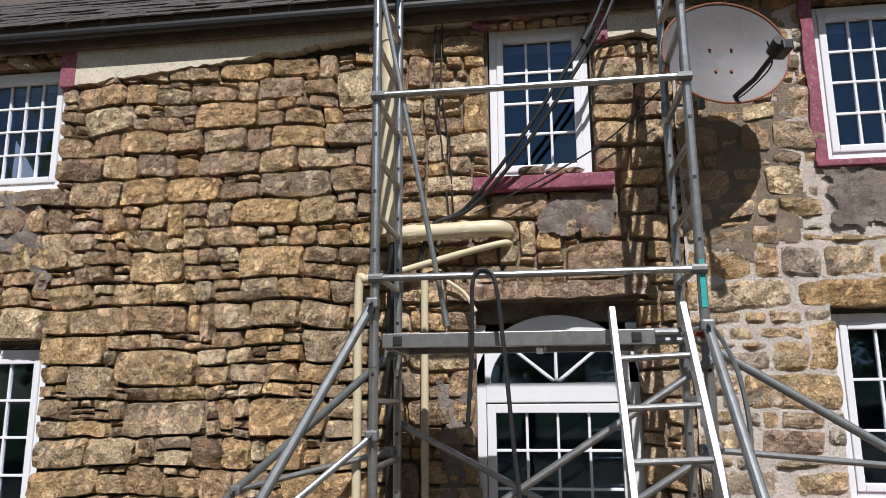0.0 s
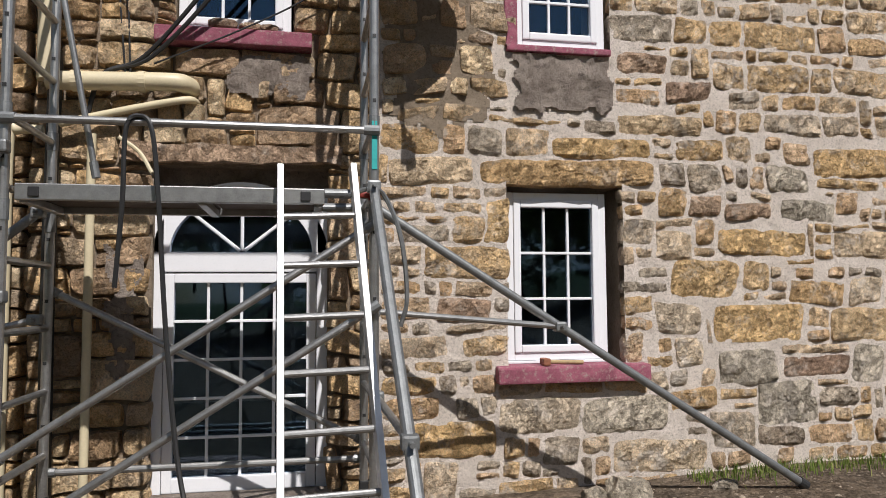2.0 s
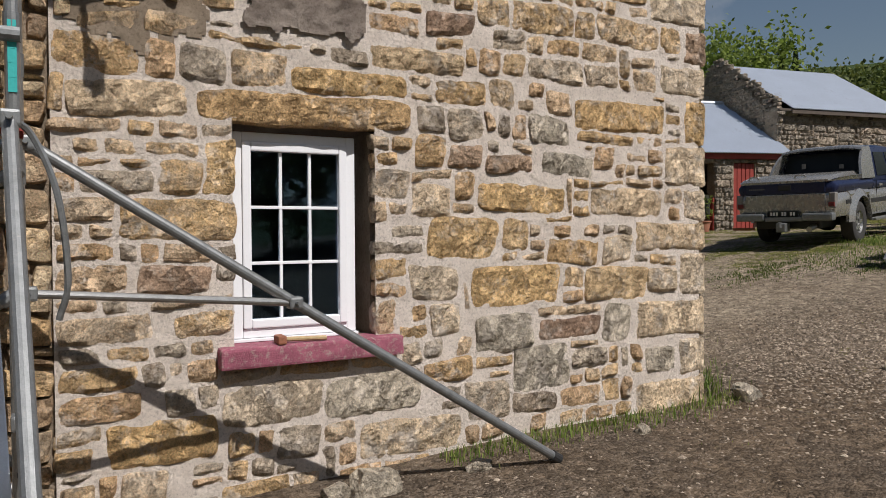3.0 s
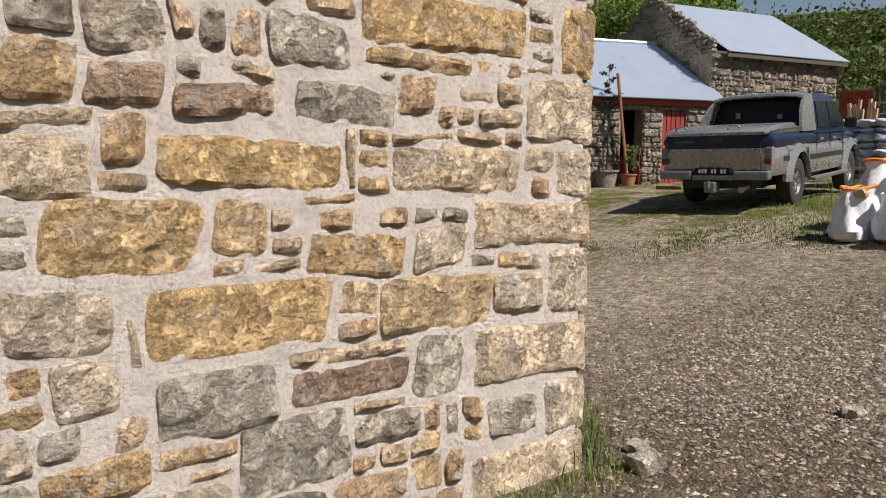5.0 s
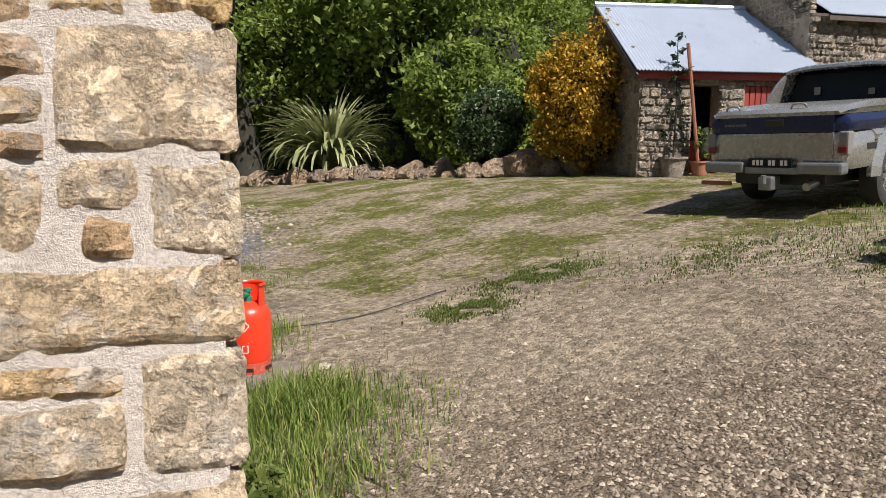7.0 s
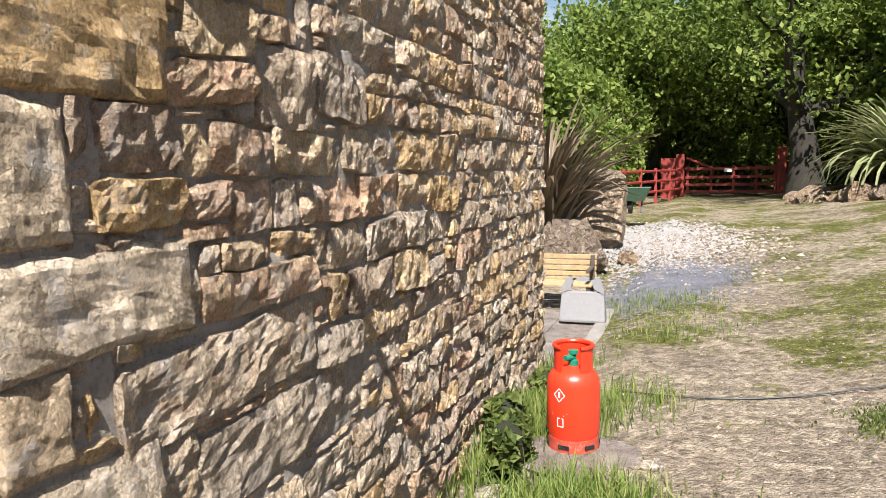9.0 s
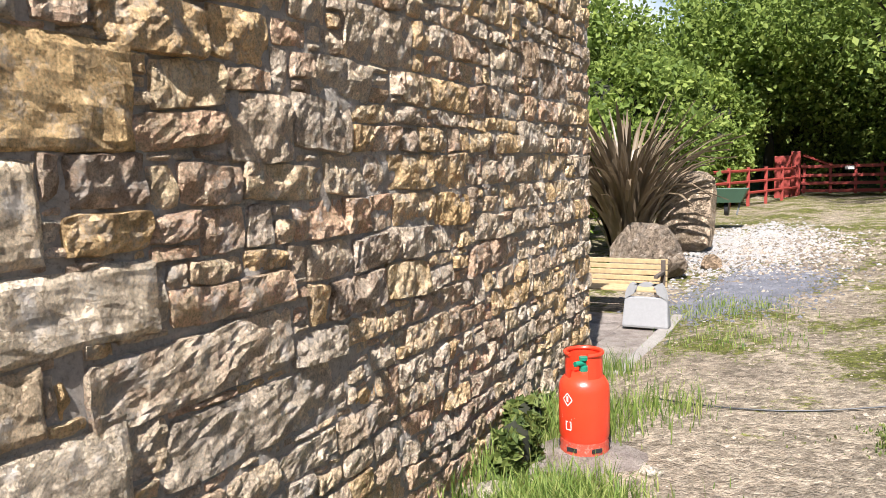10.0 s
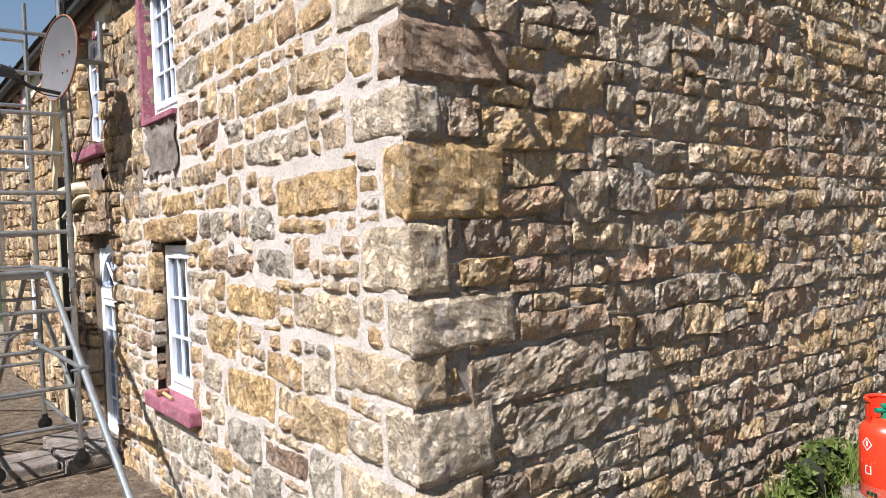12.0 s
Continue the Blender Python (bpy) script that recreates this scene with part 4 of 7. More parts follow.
solo("cream_render", bm, M_RENDER, "band of old cream render left under the eave", "render", "structure", at=(-7.8, 0, 4.2))
bm = B()
for xa, xb, za in ((-6.6, -5.82, 4.16), (-5.0, -4.56, 3.98), (-4.56, -4.3, 4.1), (-3.9, -3.62, 4.18)):
    n = 14
    for i in range(n):
        p0, p1 = xa + (xb - xa) * i / n, xa + (xb - xa) * (i + 1) / n
        z0, z1 = (za + 0.05 * noise.noise(Vector((p * 6, 5, 0))) for p in (p0, p1))
        slab(bm, [(p0, z0), (p1, z1), (p1, 4.43), (p0, 4.43)], -0.04, 0.05)
solo("render_patch", bm, M_RENDER, "patches of cream render beside the upstairs windows", "render", "structure", at=(-5, 0, 4.2))
bm = B()
for i in range(10):
    z0, z1 = 2.98 + i * 0.12, 2.98 + (i + 1) * 0.12
    e0, e1 = (-3.625 + 0.03 * noise.noise(Vector((z * 6, 1, 0))) for z in (z0, z1))
    slab(bm, [(e0, z0), (-3.545, z0), (-3.545, z1), (e1, z1)], -0.035, 0.1)
box(bm, (-3.62, -0.04, 2.94), (-2.86, 0.08, 2.985), 0.008)
box(bm, (-5.02, -0.05, 3.95), (-4.93, 0.08, 4.3), 0.01)
box(bm, (-5.9, -0.04, 4.12), (-5.8, 0.08, 4.32), 0.01)
box(bm, (-9.17, -0.052, 3.87), (-9.04, 0.08, 4.16), 0.01)
solo("painted_surround", bm, M_PINK, "pink painted plaster round the upstairs windows", "surround", "structure", at=(-3.3, 0, 3))
for x0, x1, z0, z1 in ((-3.6, -2.83, 2.5, 2.945), (-9.9, -9.15, 2.5, 3.02), (-9.6, -9.1, 1.9, 2.0), (-9.3, -9.05, 2.2, 2.5), (-5.5, -4.9, 2.52, 2.85), (-6.2, -5.95, 0.7, 1.6)):
    skin("cement_patch", x0, x1, z0, z1, 0.014, -0.02, 0.026, M_CONC, wall_front, [], "y", 0.07)



# ---- pipes and cables on the front ----
def pipe_run(name, ctrl, r, label, mat_=None, collars=(), n=10):
    root = thing(name, label, "pipe" if "pipe" in name else "cable", ctrl[0])
    bm = B()
    sweep(bm, curve_pts(ctrl, n) if len(ctrl) > 2 else ctrl, r, 14 if r > 0.02 else 7)
    part("tube" if "pipe" in name else "strand", bm, mat_ or M_PIPE, root, smooth=True)
    for p, q in collars:
        bm = B()
        tube(bm, p, q, r * 1.12, 16)
        part("collar", bm, mat_ or M_PIPE, root, smooth=False)
    return root


pipe_run("soil_pipe", [(-6.5, -0.12, 2.56), (-6.2, -0.12, 2.57), (-5.8, -0.11, 2.585), (-5.71, -0.05, 2.585), (-5.68, 0.06, 2.58)], 0.058, "fat cream plastic soil pipe entering the wall",
         collars=[((-6.36, -0.12, 2.562), (-6.3, -0.12, 2.566)), ((-5.98, -0.12, 2.575), (-5.94, -0.12, 2.577))])
pipe_run("waste_pipe", [(-6.45, -0.1, 2.3), (-6.0, -0.09, 2.42), (-5.72, -0.08, 2.485), (-5.66, 0.04, 2.5)], 0.024, "thin cream waste pipe sloping below the soil pipe")
pipe_run("soil_stack_pipe", [(-6.5, -0.13, 4.35), (-6.5, -0.13, 3.4), (-6.5, -0.13, 2.56)], 0.055, "cream plastic soil stack running down the wall", collars=[((-6.5, -0.13, 4.1), (-6.5, -0.13, 4.0))])
pipe_run("downpipe", [(-6.52, -0.1, 2.26), (-6.66, -0.1, 2.26), (-6.705, -0.1, 2.2), (-6.705, -0.1, 1.4), (-6.7, -0.1, 0.0)], 0.03, "cream downpipe beside the scaffold leg")
pipe_run("downpipe", [(-6.25, -0.09, 2.25), (-6.25, -0.09, 1.2), (-6.25, -0.09, 0.0)], 0.026, "cream pipe rising beside the door")
pipe_run("black_pipe", [(-6.46, -0.1, 2.75), (-6.47, -0.1, 1.5), (-6.46, -0.1, 0.0)], 0.04, "black plastic soil pipe behind the scaffold", M_BLACK)
pipe_run("small_pipe", [(-6.1, -0.08, 2.24), (-5.98, -0.08, 2.15), (-5.9, -0.1, 2.02)], 0.013, "short cream overflow pipe by the door head")
for o in (0.0, 0.07):
    pipe_run("power_cable", [(-4.9 + o, -0.3, 4.3), (-5.1 + o, -0.3, 3.86), (-5.55 + o, -0.22, 3.2), (-5.95 + o * 0.6, -0.1, 2.75), (-6.2, -0.08, 2.62), (-6.3, -0.07, 2.3)], 0.014, "heavy black power cable crossing the upstairs window", M_BLACK)
for o in (0.0, 0.05):
    pipe_run("thin_cable", [(-6.17 + o, -0.03, 4.2), (-6.18 + o, -0.04, 3.7), (-6.13 + o, -0.03, 3.2), (-6.08 + o * 0.6, -0.04, 2.66)], 0.006, "thin dark cable stapled down the stone", M_BLACK)
pipe_run("thin_cable", [(-5.9, -0.1, 2.7), (-5.4, -0.12, 2.93), (-4.95, -0.1, 3.2), (-4.6, -0.2, 3.5)], 0.006, "thin black cable to the dish", M_BLACK)
pipe_run("hose", [(-5.86, -1.1, 1.3), (-5.83, -1.12, 1.7), (-5.82, -1.12, 2.06), (-5.76, -1.11, 2.125), (-5.7, -1.13, 2.05), (-5.66, -1.15, 1.7), (-5.6, -1.2, 1.0), (-5.5, -1.3, 0.35), (-5.3, -1.5, 0.02)], 0.012, "thin dark hose hung over the scaffold rail", M_BLACK)
pipe_run("cable_joint", [(-5.12, -0.3, 3.82), (-5.06, -0.3, 3.92)], 0.03, "black joint on the power cable", M_BLACK)

# ---- dish ----
dish = thing("satellite_dish", "large grey satellite dish streaked with rust on a wall bracket", "satellite dish", (-4.25, -0.5, 3.59))
nrm = Vector((0.16, -0.96, 0.08)).normalized()
turn = nrm.to_track_quat("Z", "Y").to_matrix().to_4x4()
dm = Matrix.Translation((-4.26, -0.5, 3.575)) @ turn
bm = B()
prof_ = [(0.001, -0.07), (0.1, -0.066), (0.2, -0.053), (0.3, -0.03), (0.385, -0.004), (0.4, 0.0), (0.4, -0.012), (0.3, -0.042), (0.15, -0.072), (0.001, -0.082)]
lathe(bm, prof_, 48)
bmesh.ops.transform(bm, matrix=dm @ Matrix.Diagonal((1.0, 0.88, 1, 1)), verts=bm.verts)
part("reflector", bm, M_DISH, dish, "pressed steel reflector with rust streaks", smooth=True)
for px, py in ((-0.07, 0.06), (0.07, 0.06), (-0.05, -0.1), (0.05, -0.1)):
    bm = B()
    tube(bm, dm @ Vector((px, py, -0.07)), dm @ Vector((px, py, -0.05)), 0.009, 8)
    part("bolt", bm, M_RUSTY, dish)
bm = B()
sweep(bm, [dm @ Vector(p) for p in ((0.03, -0.3, -0.02), (0.06, -0.3, 0.2), (0.1, -0.24, 0.42))], 0.016, 8)
arm = part("feed_arm", bm, M_BLACK, dish)
bm = B()
tube(bm, dm @ Vector((0.1, -0.22, 0.36)), dm @ Vector((0.1, -0.2, 0.46)), 0.035, 12)
box(bm, (-0.03, -0.03, 0), (0.03, 0.03, 0.13), 0.008, dm @ Matrix.Translation((0.13, -0.24, 0.36)))
part("receiver", bm, M_BLACK, dish, "black plastic receiver head")
bm = B()
sweep(bm, curve_pts([dm @ Vector(p) for p in ((0.07, -0.16, 0.38), (0.12, -0.26, 0.3), (0.06, -0.33, 0.15), (0.02, -0.33, -0.04))], 8), 0.005, 6)
part("lead", bm, M_BLACK, dish)
bm = B()
sweep(bm, [dm @ Vector((0.402 * math.cos(t), 0.354 * math.sin(t), 0.0)) for t in np.linspace(0, math.tau, 49)], 0.007, 6)
part("rim", bm, M_RUSTY, dish, "rusty rolled rim")
bm = B()
tube(bm, dm @ Vector((0, 0, -0.08)), (-4.35, -0.12, 3.6), 0.025, 10)
tube(bm, (-4.35, -0.14, 3.35), (-4.35, -0.14, 3.95), 0.025, 10)
tube(bm, (-4.35, -0.14, 3.45), (-4.35, 0.02, 3.45), 0.016, 8)
tube(bm, (-4.35, -0.14, 3.85), (-4.35, 0.02, 3.85), 0.016, 8)
part("bracket", bm, M_GALV, dish)

# ---- scaffold tower ----
TX0, TX1, TF, TB = -6.37, -4.63, -1.06, -0.4
tower = thing("scaffold_tower", "aluminium scaffold tower standing before the front door", "scaffold", ((TX0 + TX1) / 2, (TF + TB) / 2, 0))
for x in (TX0, TX1):
    for y in (TF, TB):
        bm = B()
        tube(bm, (x, y, 0.16), (x, y, 4.6), 0.0254, 14)
        leg = part("leg", bm, M_ALU, tower)
        for z in (1.62, 2.08, 3.2):
            bm = B()
            tube(bm, (x, y, z), (x, y, z + 0.1), 0.029, 14)
            part("leg_joint", bm, M_GALV, leg)
        bm = B()
        tube(bm, (x - 0.02, y, 0.075), (x + 0.02, y, 0.075), 0.07, 18)
        box(bm, (x - 0.028, y - 0.03, 0.07), (x + 0.028, y + 0.03, 0.18), 0.006)
        part("castor", bm, M_BLACK, leg)
        for z in np.arange(0.55, 4.5, 0.34):
            bm = B()
            box(bm, (x - 0.009, y - 0.0275, z), (x + 0.009, y + 0.0275, z + 0.018))
            part("slot", bm, M_BLACK, leg)
    for z in np.arange(0.4, 4.5, 0.345):
        bm = B()
        tube(bm, (x, TF, z), (x, TB, z), 0.019, 10)
        part("rung", bm, M_ALU, tower)


def strut(p, q, r=0.02, name="brace"):
    bm = B()
    tube(bm, p, q, r, 12)
    b = part(name, bm, M_ALU, tower)
    d = (Vector(q) - Vector(p)).normalized()
    for e_, s_ in ((Vector(p), 1), (Vector(q), -1)):
        bm = B()
        tube(bm, e_ - s_ * d * 0.025, e_ + s_ * d * 0.055, r * 1.35, 10)
        part("hook", bm, M_GALV, b)


for z in (2.1, 3.17):
    strut((TX0, TF - 0.03, z), (TX1, TF - 0.03, z))
strut((TX0, TF - 0.03, 0.22), (TX1, TF - 0.03, 0.22))
strut((TX0, TB + 0.03, 0.3), (TX1, TB + 0.03, 0.3))
strut((TX0, TF - 0.05, 0.5), (TX1, TF - 0.03, 1.62))
strut((TX0, TF - 0.04, 0.12), (TX1, TF - 0.05, 1.2))
strut((TX0, TB + 0.04, 1.3), (TX1, TB + 0.04, 0.4))
strut((TX0, TF - 0.04, 4.0), (-5.98, TF + 0.05, 1.86), 0.015)
# platform
deck = thing("platform", "aluminium scaffold deck with grey side rails and ply boards", "platform", (-5.5, -0.73, 1.74))
for y in (TF + 0.02, TB - 0.06):
    bm = B()
    box(bm, (TX0 + 0.04, y, 1.72), (TX1 - 0.25, y + 0.035, 1.8), 0.005)
    part("side_rail", bm, M_ALU, deck)
for x in (TX0 + 0.05, -5.5, TX1 - 0.3):
    bm = B()
    box(bm, (x, TF + 0.06, 1.71), (x + 0.04, TB - 0.065, 1.75), 0.004)
    part("cross_rail", bm, M_ALU, deck)
for x0, x1 in ((TX0 + 0.04, -5.45), (-5.44, TX1 - 0.25)):
    bm = B()
    box(bm, (x0, TF + 0.06, 1.755), (x1, TB - 0.065, 1.775), 0.003)
    part("board", bm, M_DARKWOOD, deck, "dark plywood deck")
for x in (TX0 + 0.1, -5.0):
    bm = B()
    box(bm, (x, TF + 0.012, 1.735), (x + 0.05, TF + 0.019, 1.785), 0.004)
    part("slot", bm, M_BLACK, deck)
for y in (TF + 0.04, TB - 0.05):
    bm = B()
    tube(bm, (TX1 - 0.25, y, 1.78), (TX1 + 0.02, y, 1.78), 0.025, 12)
    part("deck_tube", bm, M_GALV, deck)


def stabiliser(top, foot, arm_from, at_, label):
    root = thing("stabiliser", label, "stabiliser", foot, group="stabilisers of the scaffold")
    top, foot = Vector(top), Vector(foot)
    j = top.lerp(foot, at_)
    bm = B()
    tube(bm, top, foot, 0.026, 14)
    part("outer_tube", bm, M_GALV, root)
    bm = B()
    tube(bm, arm_from, j, 0.018, 12)
    part("arm", bm, M_ALU, root)
    for c, where in ((top, "clamp"), (Vector(arm_from), "clamp"), (j, "swivel")):
        bm = B()
        lo = c - Vector((0.035, 0.035, 0.03))
        box(bm, lo, lo + Vector((0.07, 0.07, 0.06)), 0.012)
        tube(bm, c + Vector((0, -0.02, 0)), c + Vector((0, -0.085, 0)), 0.011, 8)
        part(where, bm, M_GALV, root)
    bm = B()
    tube(bm, foot - Vector((0, 0, 0.0)), foot + (top - foot).normalized() * 0.06, 0.034, 12)
    part("rubber_foot", bm, M_BLACK, root)


stabiliser((-4.6, -0.6, 1.78), (-1.85, -0.57, 0.04), (-4.6, -0.72, 1.17), 0.41, "galvanised stabiliser pole propped along the house wall")
stabiliser((-4.64, -1.15, 1.8), (-4.55, -2.6, -0.03), (-4.62, -1.1, 0.75), 0.6, "galvanised stabiliser pole reaching out from the scaffold leg")
stabiliser((-6.37, -1.1, 1.96), (-7.26, -1.98, -0.06), (-6.37, -1.08, 1.26), 0.6, "galvanised stabiliser pole standing out over the yard")
stabiliser((-6.4, -0.5, 1.72), (-8.45, -0.66, -0.06), (-6.4, -0.5, 1.14), 0.45, "galvanised stabiliser pole propped beside the dry stone")

# ladder
ladder = thing("ladder", "bright aluminium ladder leaning on the scaffold deck", "ladder", (-4.9, -1.8, 0))
La, Lb, Ra, Rb = Vector((-5.1, -1.08, 1.9)), Vector((-5.06, -1.9, 0.0)), Vector((-4.74, -1.05, 1.92)), Vector((-4.62, -1.86, 0.0))
for a_, b_ in ((La, Lb), (Ra, Rb)):
    bm = B()
    d = a_ - b_
    m_ = Matrix.Translation(b_) @ d.to_track_quat("Z", "Y").to_matrix().to_4x4()
    box(bm, (-0.016, -0.034, 0), (0.016, 0.034, d.length), 0.005, m_)
    part("stile", bm, M_LADDER, ladder)
for k_ in np.arange(0.1, 0.95, 0.127):
    bm = B()
    tube(bm, Lb.lerp(La, k_), Rb.lerp(Ra, k_), 0.017, 12)
    part("rung", bm, M_ALU, ladder)
bm = B()
for z in (1.9, 1.95, 2.0, 2.05, 2.1):
    box(bm, (TX1 - 0.014, TF - 0.0285, z), (TX1 + 0.014, TF - 0.026, z + 0.051))
solo("leg_sticker", bm, plain("teal_print", (0.03, 0.4, 0.38), 0.5), "teal marks on the scaffold leg", "sticker", at=(TX1, TF, 1.9))
bm = B()
sweep(bm, curve_pts([(-4.76, -1.1, 1.76), (-4.66, -1.14, 1.79), (-4.58, -1.1, 1.76), (-4.5, -1.12, 1.55), (-4.47, -1.12, 1.25), (-4.5, -1.1, 1.1)], 8), 0.012, 6)
solo("strap", bm, M_GALV, "grey strap lashed round the scaffold leg", "strap", at=(-4.6, -1.1, 1.7))
bm = B()
box(bm, (-4.752, -1.08, 1.755), (-4.655, -1.045, 1.785), 0.01)
box(bm, (-4.66, -1.085, 1.74), (-4.6, -1.03, 1.8), 0.012)
solo("red_clamp", bm, M_REDPAINT, "red ratchet clamp on the scaffold leg", "clamp", at=(-4.65, -1.05, 1.75))

# hammer and loose stones on sills
hammer = thing("hammer", "worn lump hammer lying on the pink sill", "hammer", (-3.3, -0.03, 0.79))
bm = B()
tube(bm, (-3.36, -0.04, 0.81), (-3.12, -0.05, 0.803), 0.014, 10)
part("handle", bm, M_WOOD, hammer, "worn wooden handle")
bm = B()
box(bm, (-3.41, -0.09, 0.787), (-3.36, 0.01, 0.835), 0.01)
part("head", bm, M_RUSTY, hammer, "rusty iron head")
for x, s_ in ((-5.5, 0.07), (-5.33, 0.055), (-5.22, 0.05)):
    bm = B()
    lumpy(bm, (x, -0.03, 2.96 + s_ * 0.55), (s_ * 1.4, s_ * 0.8, s_ * 0.6), 0.3, 2, x)
    solo("loose_stone", bm, M_RUST, "small rusty stone resting on the upstairs sill", "stone", group="loose stones", at=(x, -0.03, 2.96))
# door step
bm = B()
box(bm, (-5.95, -0.5, -0.1), (-4.8, 0.1, 0.04), 0.02)
box(bm, (-5.6, -0.95, -0.1), (-5.0, -0.52, 0.0), 0.02)
solo("door_step", bm, M_CONC, "grey concrete step at the front door", "step", at=(-5.4, -0.2, -0.05))


# ---- plants ----
def leaf_mat(name, stops, trans=0.35, rough=0.6):
    m, nt, bsdf = nodes_of(name, rough)
    rnd = nt.nodes.new("ShaderNodeNewGeometry").outputs["Random Per Island"]
    n1 = noise_node(nt, position(nt), 0.8, 3)
    c = ramp(nt, mathn(nt, "ADD", mathn(nt, "MULTIPLY", rnd, 0.6), mathn(nt, "MULTIPLY", n1, 0.4)), stops)
    nt.links.new(c, bsdf.inputs["Base Color"])
    bsdf.inputs["Specular IOR Level"].default_value = 0.3
    tr = nt.nodes.new("ShaderNodeBsdfTranslucent")
    nt.links.new(c, tr.inputs["Color"])
    mx = nt.nodes.new("ShaderNodeMixShader")
    mx.inputs[0].default_value = trans
    nt.links.new(bsdf.outputs[0], mx.inputs[1])
    nt.links.new(tr.outputs[0], mx.inputs[2])
    nt.links.new(mx.outputs[0], nt.nodes["Material Output"].inputs["Surface"])
    return m


M_LEAF = leaf_mat("green_leaf", [(0.15, (0.07, 0.11, 0.022)), (0.5, (0.19, 0.26, 0.05)), (0.85, (0.38, 0.44, 0.1))], 0.5)
M_LEAF2 = leaf_mat("bright_leaf", [(0.15, (0.07, 0.11, 0.022)), (0.5, (0.18, 0.25, 0.045)), (0.85, (0.35, 0.41, 0.1))], 0.5)
M_CONIFER = leaf_mat("dark_needle", [(0.2, (0.012, 0.024, 0.01)), (0.8, (0.035, 0.06, 0.022))], 0.15)
M_IVY = leaf_mat("ivy_leaf", [(0.2, (0.02, 0.04, 0.012)), (0.6, (0.055, 0.09, 0.03)), (0.9, (0.15, 0.19, 0.09))], 0.2, 0.4)
M_GOLD = leaf_mat("golden_foliage", [(0.15, (0.12, 0.075, 0.006)), (0.5, (0.36, 0.22, 0.014)), (0.85, (0.6, 0.35, 0.03))], 0.3)
M_GRASS = leaf_mat("grass_blade", [(0.15, (0.06, 0.11, 0.02)), (0.45, (0.15, 0.22, 0.04)), (0.7, (0.27, 0.31, 0.08)), (0.95, (0.45, 0.39, 0.18))], 0.35)
M_TURF = leaf_mat("turf_blade", [(0.2, (0.045, 0.07, 0.016)), (0.5, (0.1, 0.135, 0.028)), (0.85, (0.2, 0.22, 0.06))], 0.3)
M_FLAX = leaf_mat("striped_flax", [(0.15, (0.05, 0.075, 0.025)), (0.4, (0.25, 0.27, 0.12)), (0.6, (0.6, 0.56, 0.36)), (0.85, (0.75, 0.7, 0.48))], 0.2, 0.4)
M_FLAXDARK = leaf_mat("bronze_flax", [(0.15, (0.06, 0.042, 0.028)), (0.45, (0.2, 0.15, 0.095)), (0.65, (0.45, 0.36, 0.25)), (0.85, (0.6, 0.5, 0.36))], 0.15, 0.4)
M_BARK = plain("bark", (0.03, 0.025, 0.018), 0.9, var=0.4, scale=5, dist=0.02, dirt=(0.05, 0.06, 0.02), dirt_amount=0.45)
# near-black: shade between the leaves is put into the colour of the core
M_INNER = plain("bush_shade", (0.02, 0.022, 0.01), 0.95)
nr = np.random.default_rng(11)


def quads(name, centres, size, material, stretch=1.6, up=0.0):
    """Many small leaves, each a bent pair of faces, in one mesh."""
    n = len(centres)
    d = nr.normal(size=(n, 3))
    d[:, 2] += up
    d /= np.linalg.norm(d, axis=1)[:, None]
    e_ = np.cross(d, nr.normal(size=(n, 3)))
    e_ /= np.linalg.norm(e_, axis=1)[:, None]
    f = np.cross(d, e_)
    s = (size * nr.uniform(0.6, 1.35, n))[:, None]
    c = np.asarray(centres)
    v = np.stack([c - d * s * stretch / 2, c + e_ * s / 2 + f * s * 0.12, c + d * s * stretch / 2, c - e_ * s / 2 + f * s * 0.12], 1).reshape(-1, 3)
    me = bpy.data.meshes.new(name)
    me.from_pydata(v.tolist(), [], [(4 * i, 4 * i + 1, 4 * i + 2, 4 * i + 3) for i in range(n)])
    me.materials.append(material)
    return me


def clumps(n, radius, spread_, at, squash=0.8, low=None):
    """Leaf places gathered in clumps over an uneven crown."""
    k = max(8, n // 90)
    u = nr.normal(size=(k, 3))
    u /= np.linalg.norm(u, axis=1)[:, None]
    r = radius * nr.uniform(0.5, 1.05, k)[:, None]
    cc = u * r * np.array([1, 1, squash])
    pick = nr.integers(0, k, n)
    p = cc[pick] + nr.normal(size=(n, 3)) * spread_ * nr.uniform(0.5, 1.4, k)[pick][:, None]
    p += np.asarray(at)
    if low is not None:
        p = p[p[:, 2] > low]
    return p


def mesh_part(name, me, parent, label=""):
    ob = new(name, me)
    ob.parent = parent
    if label:
        tagged(ob, label)
    return ob


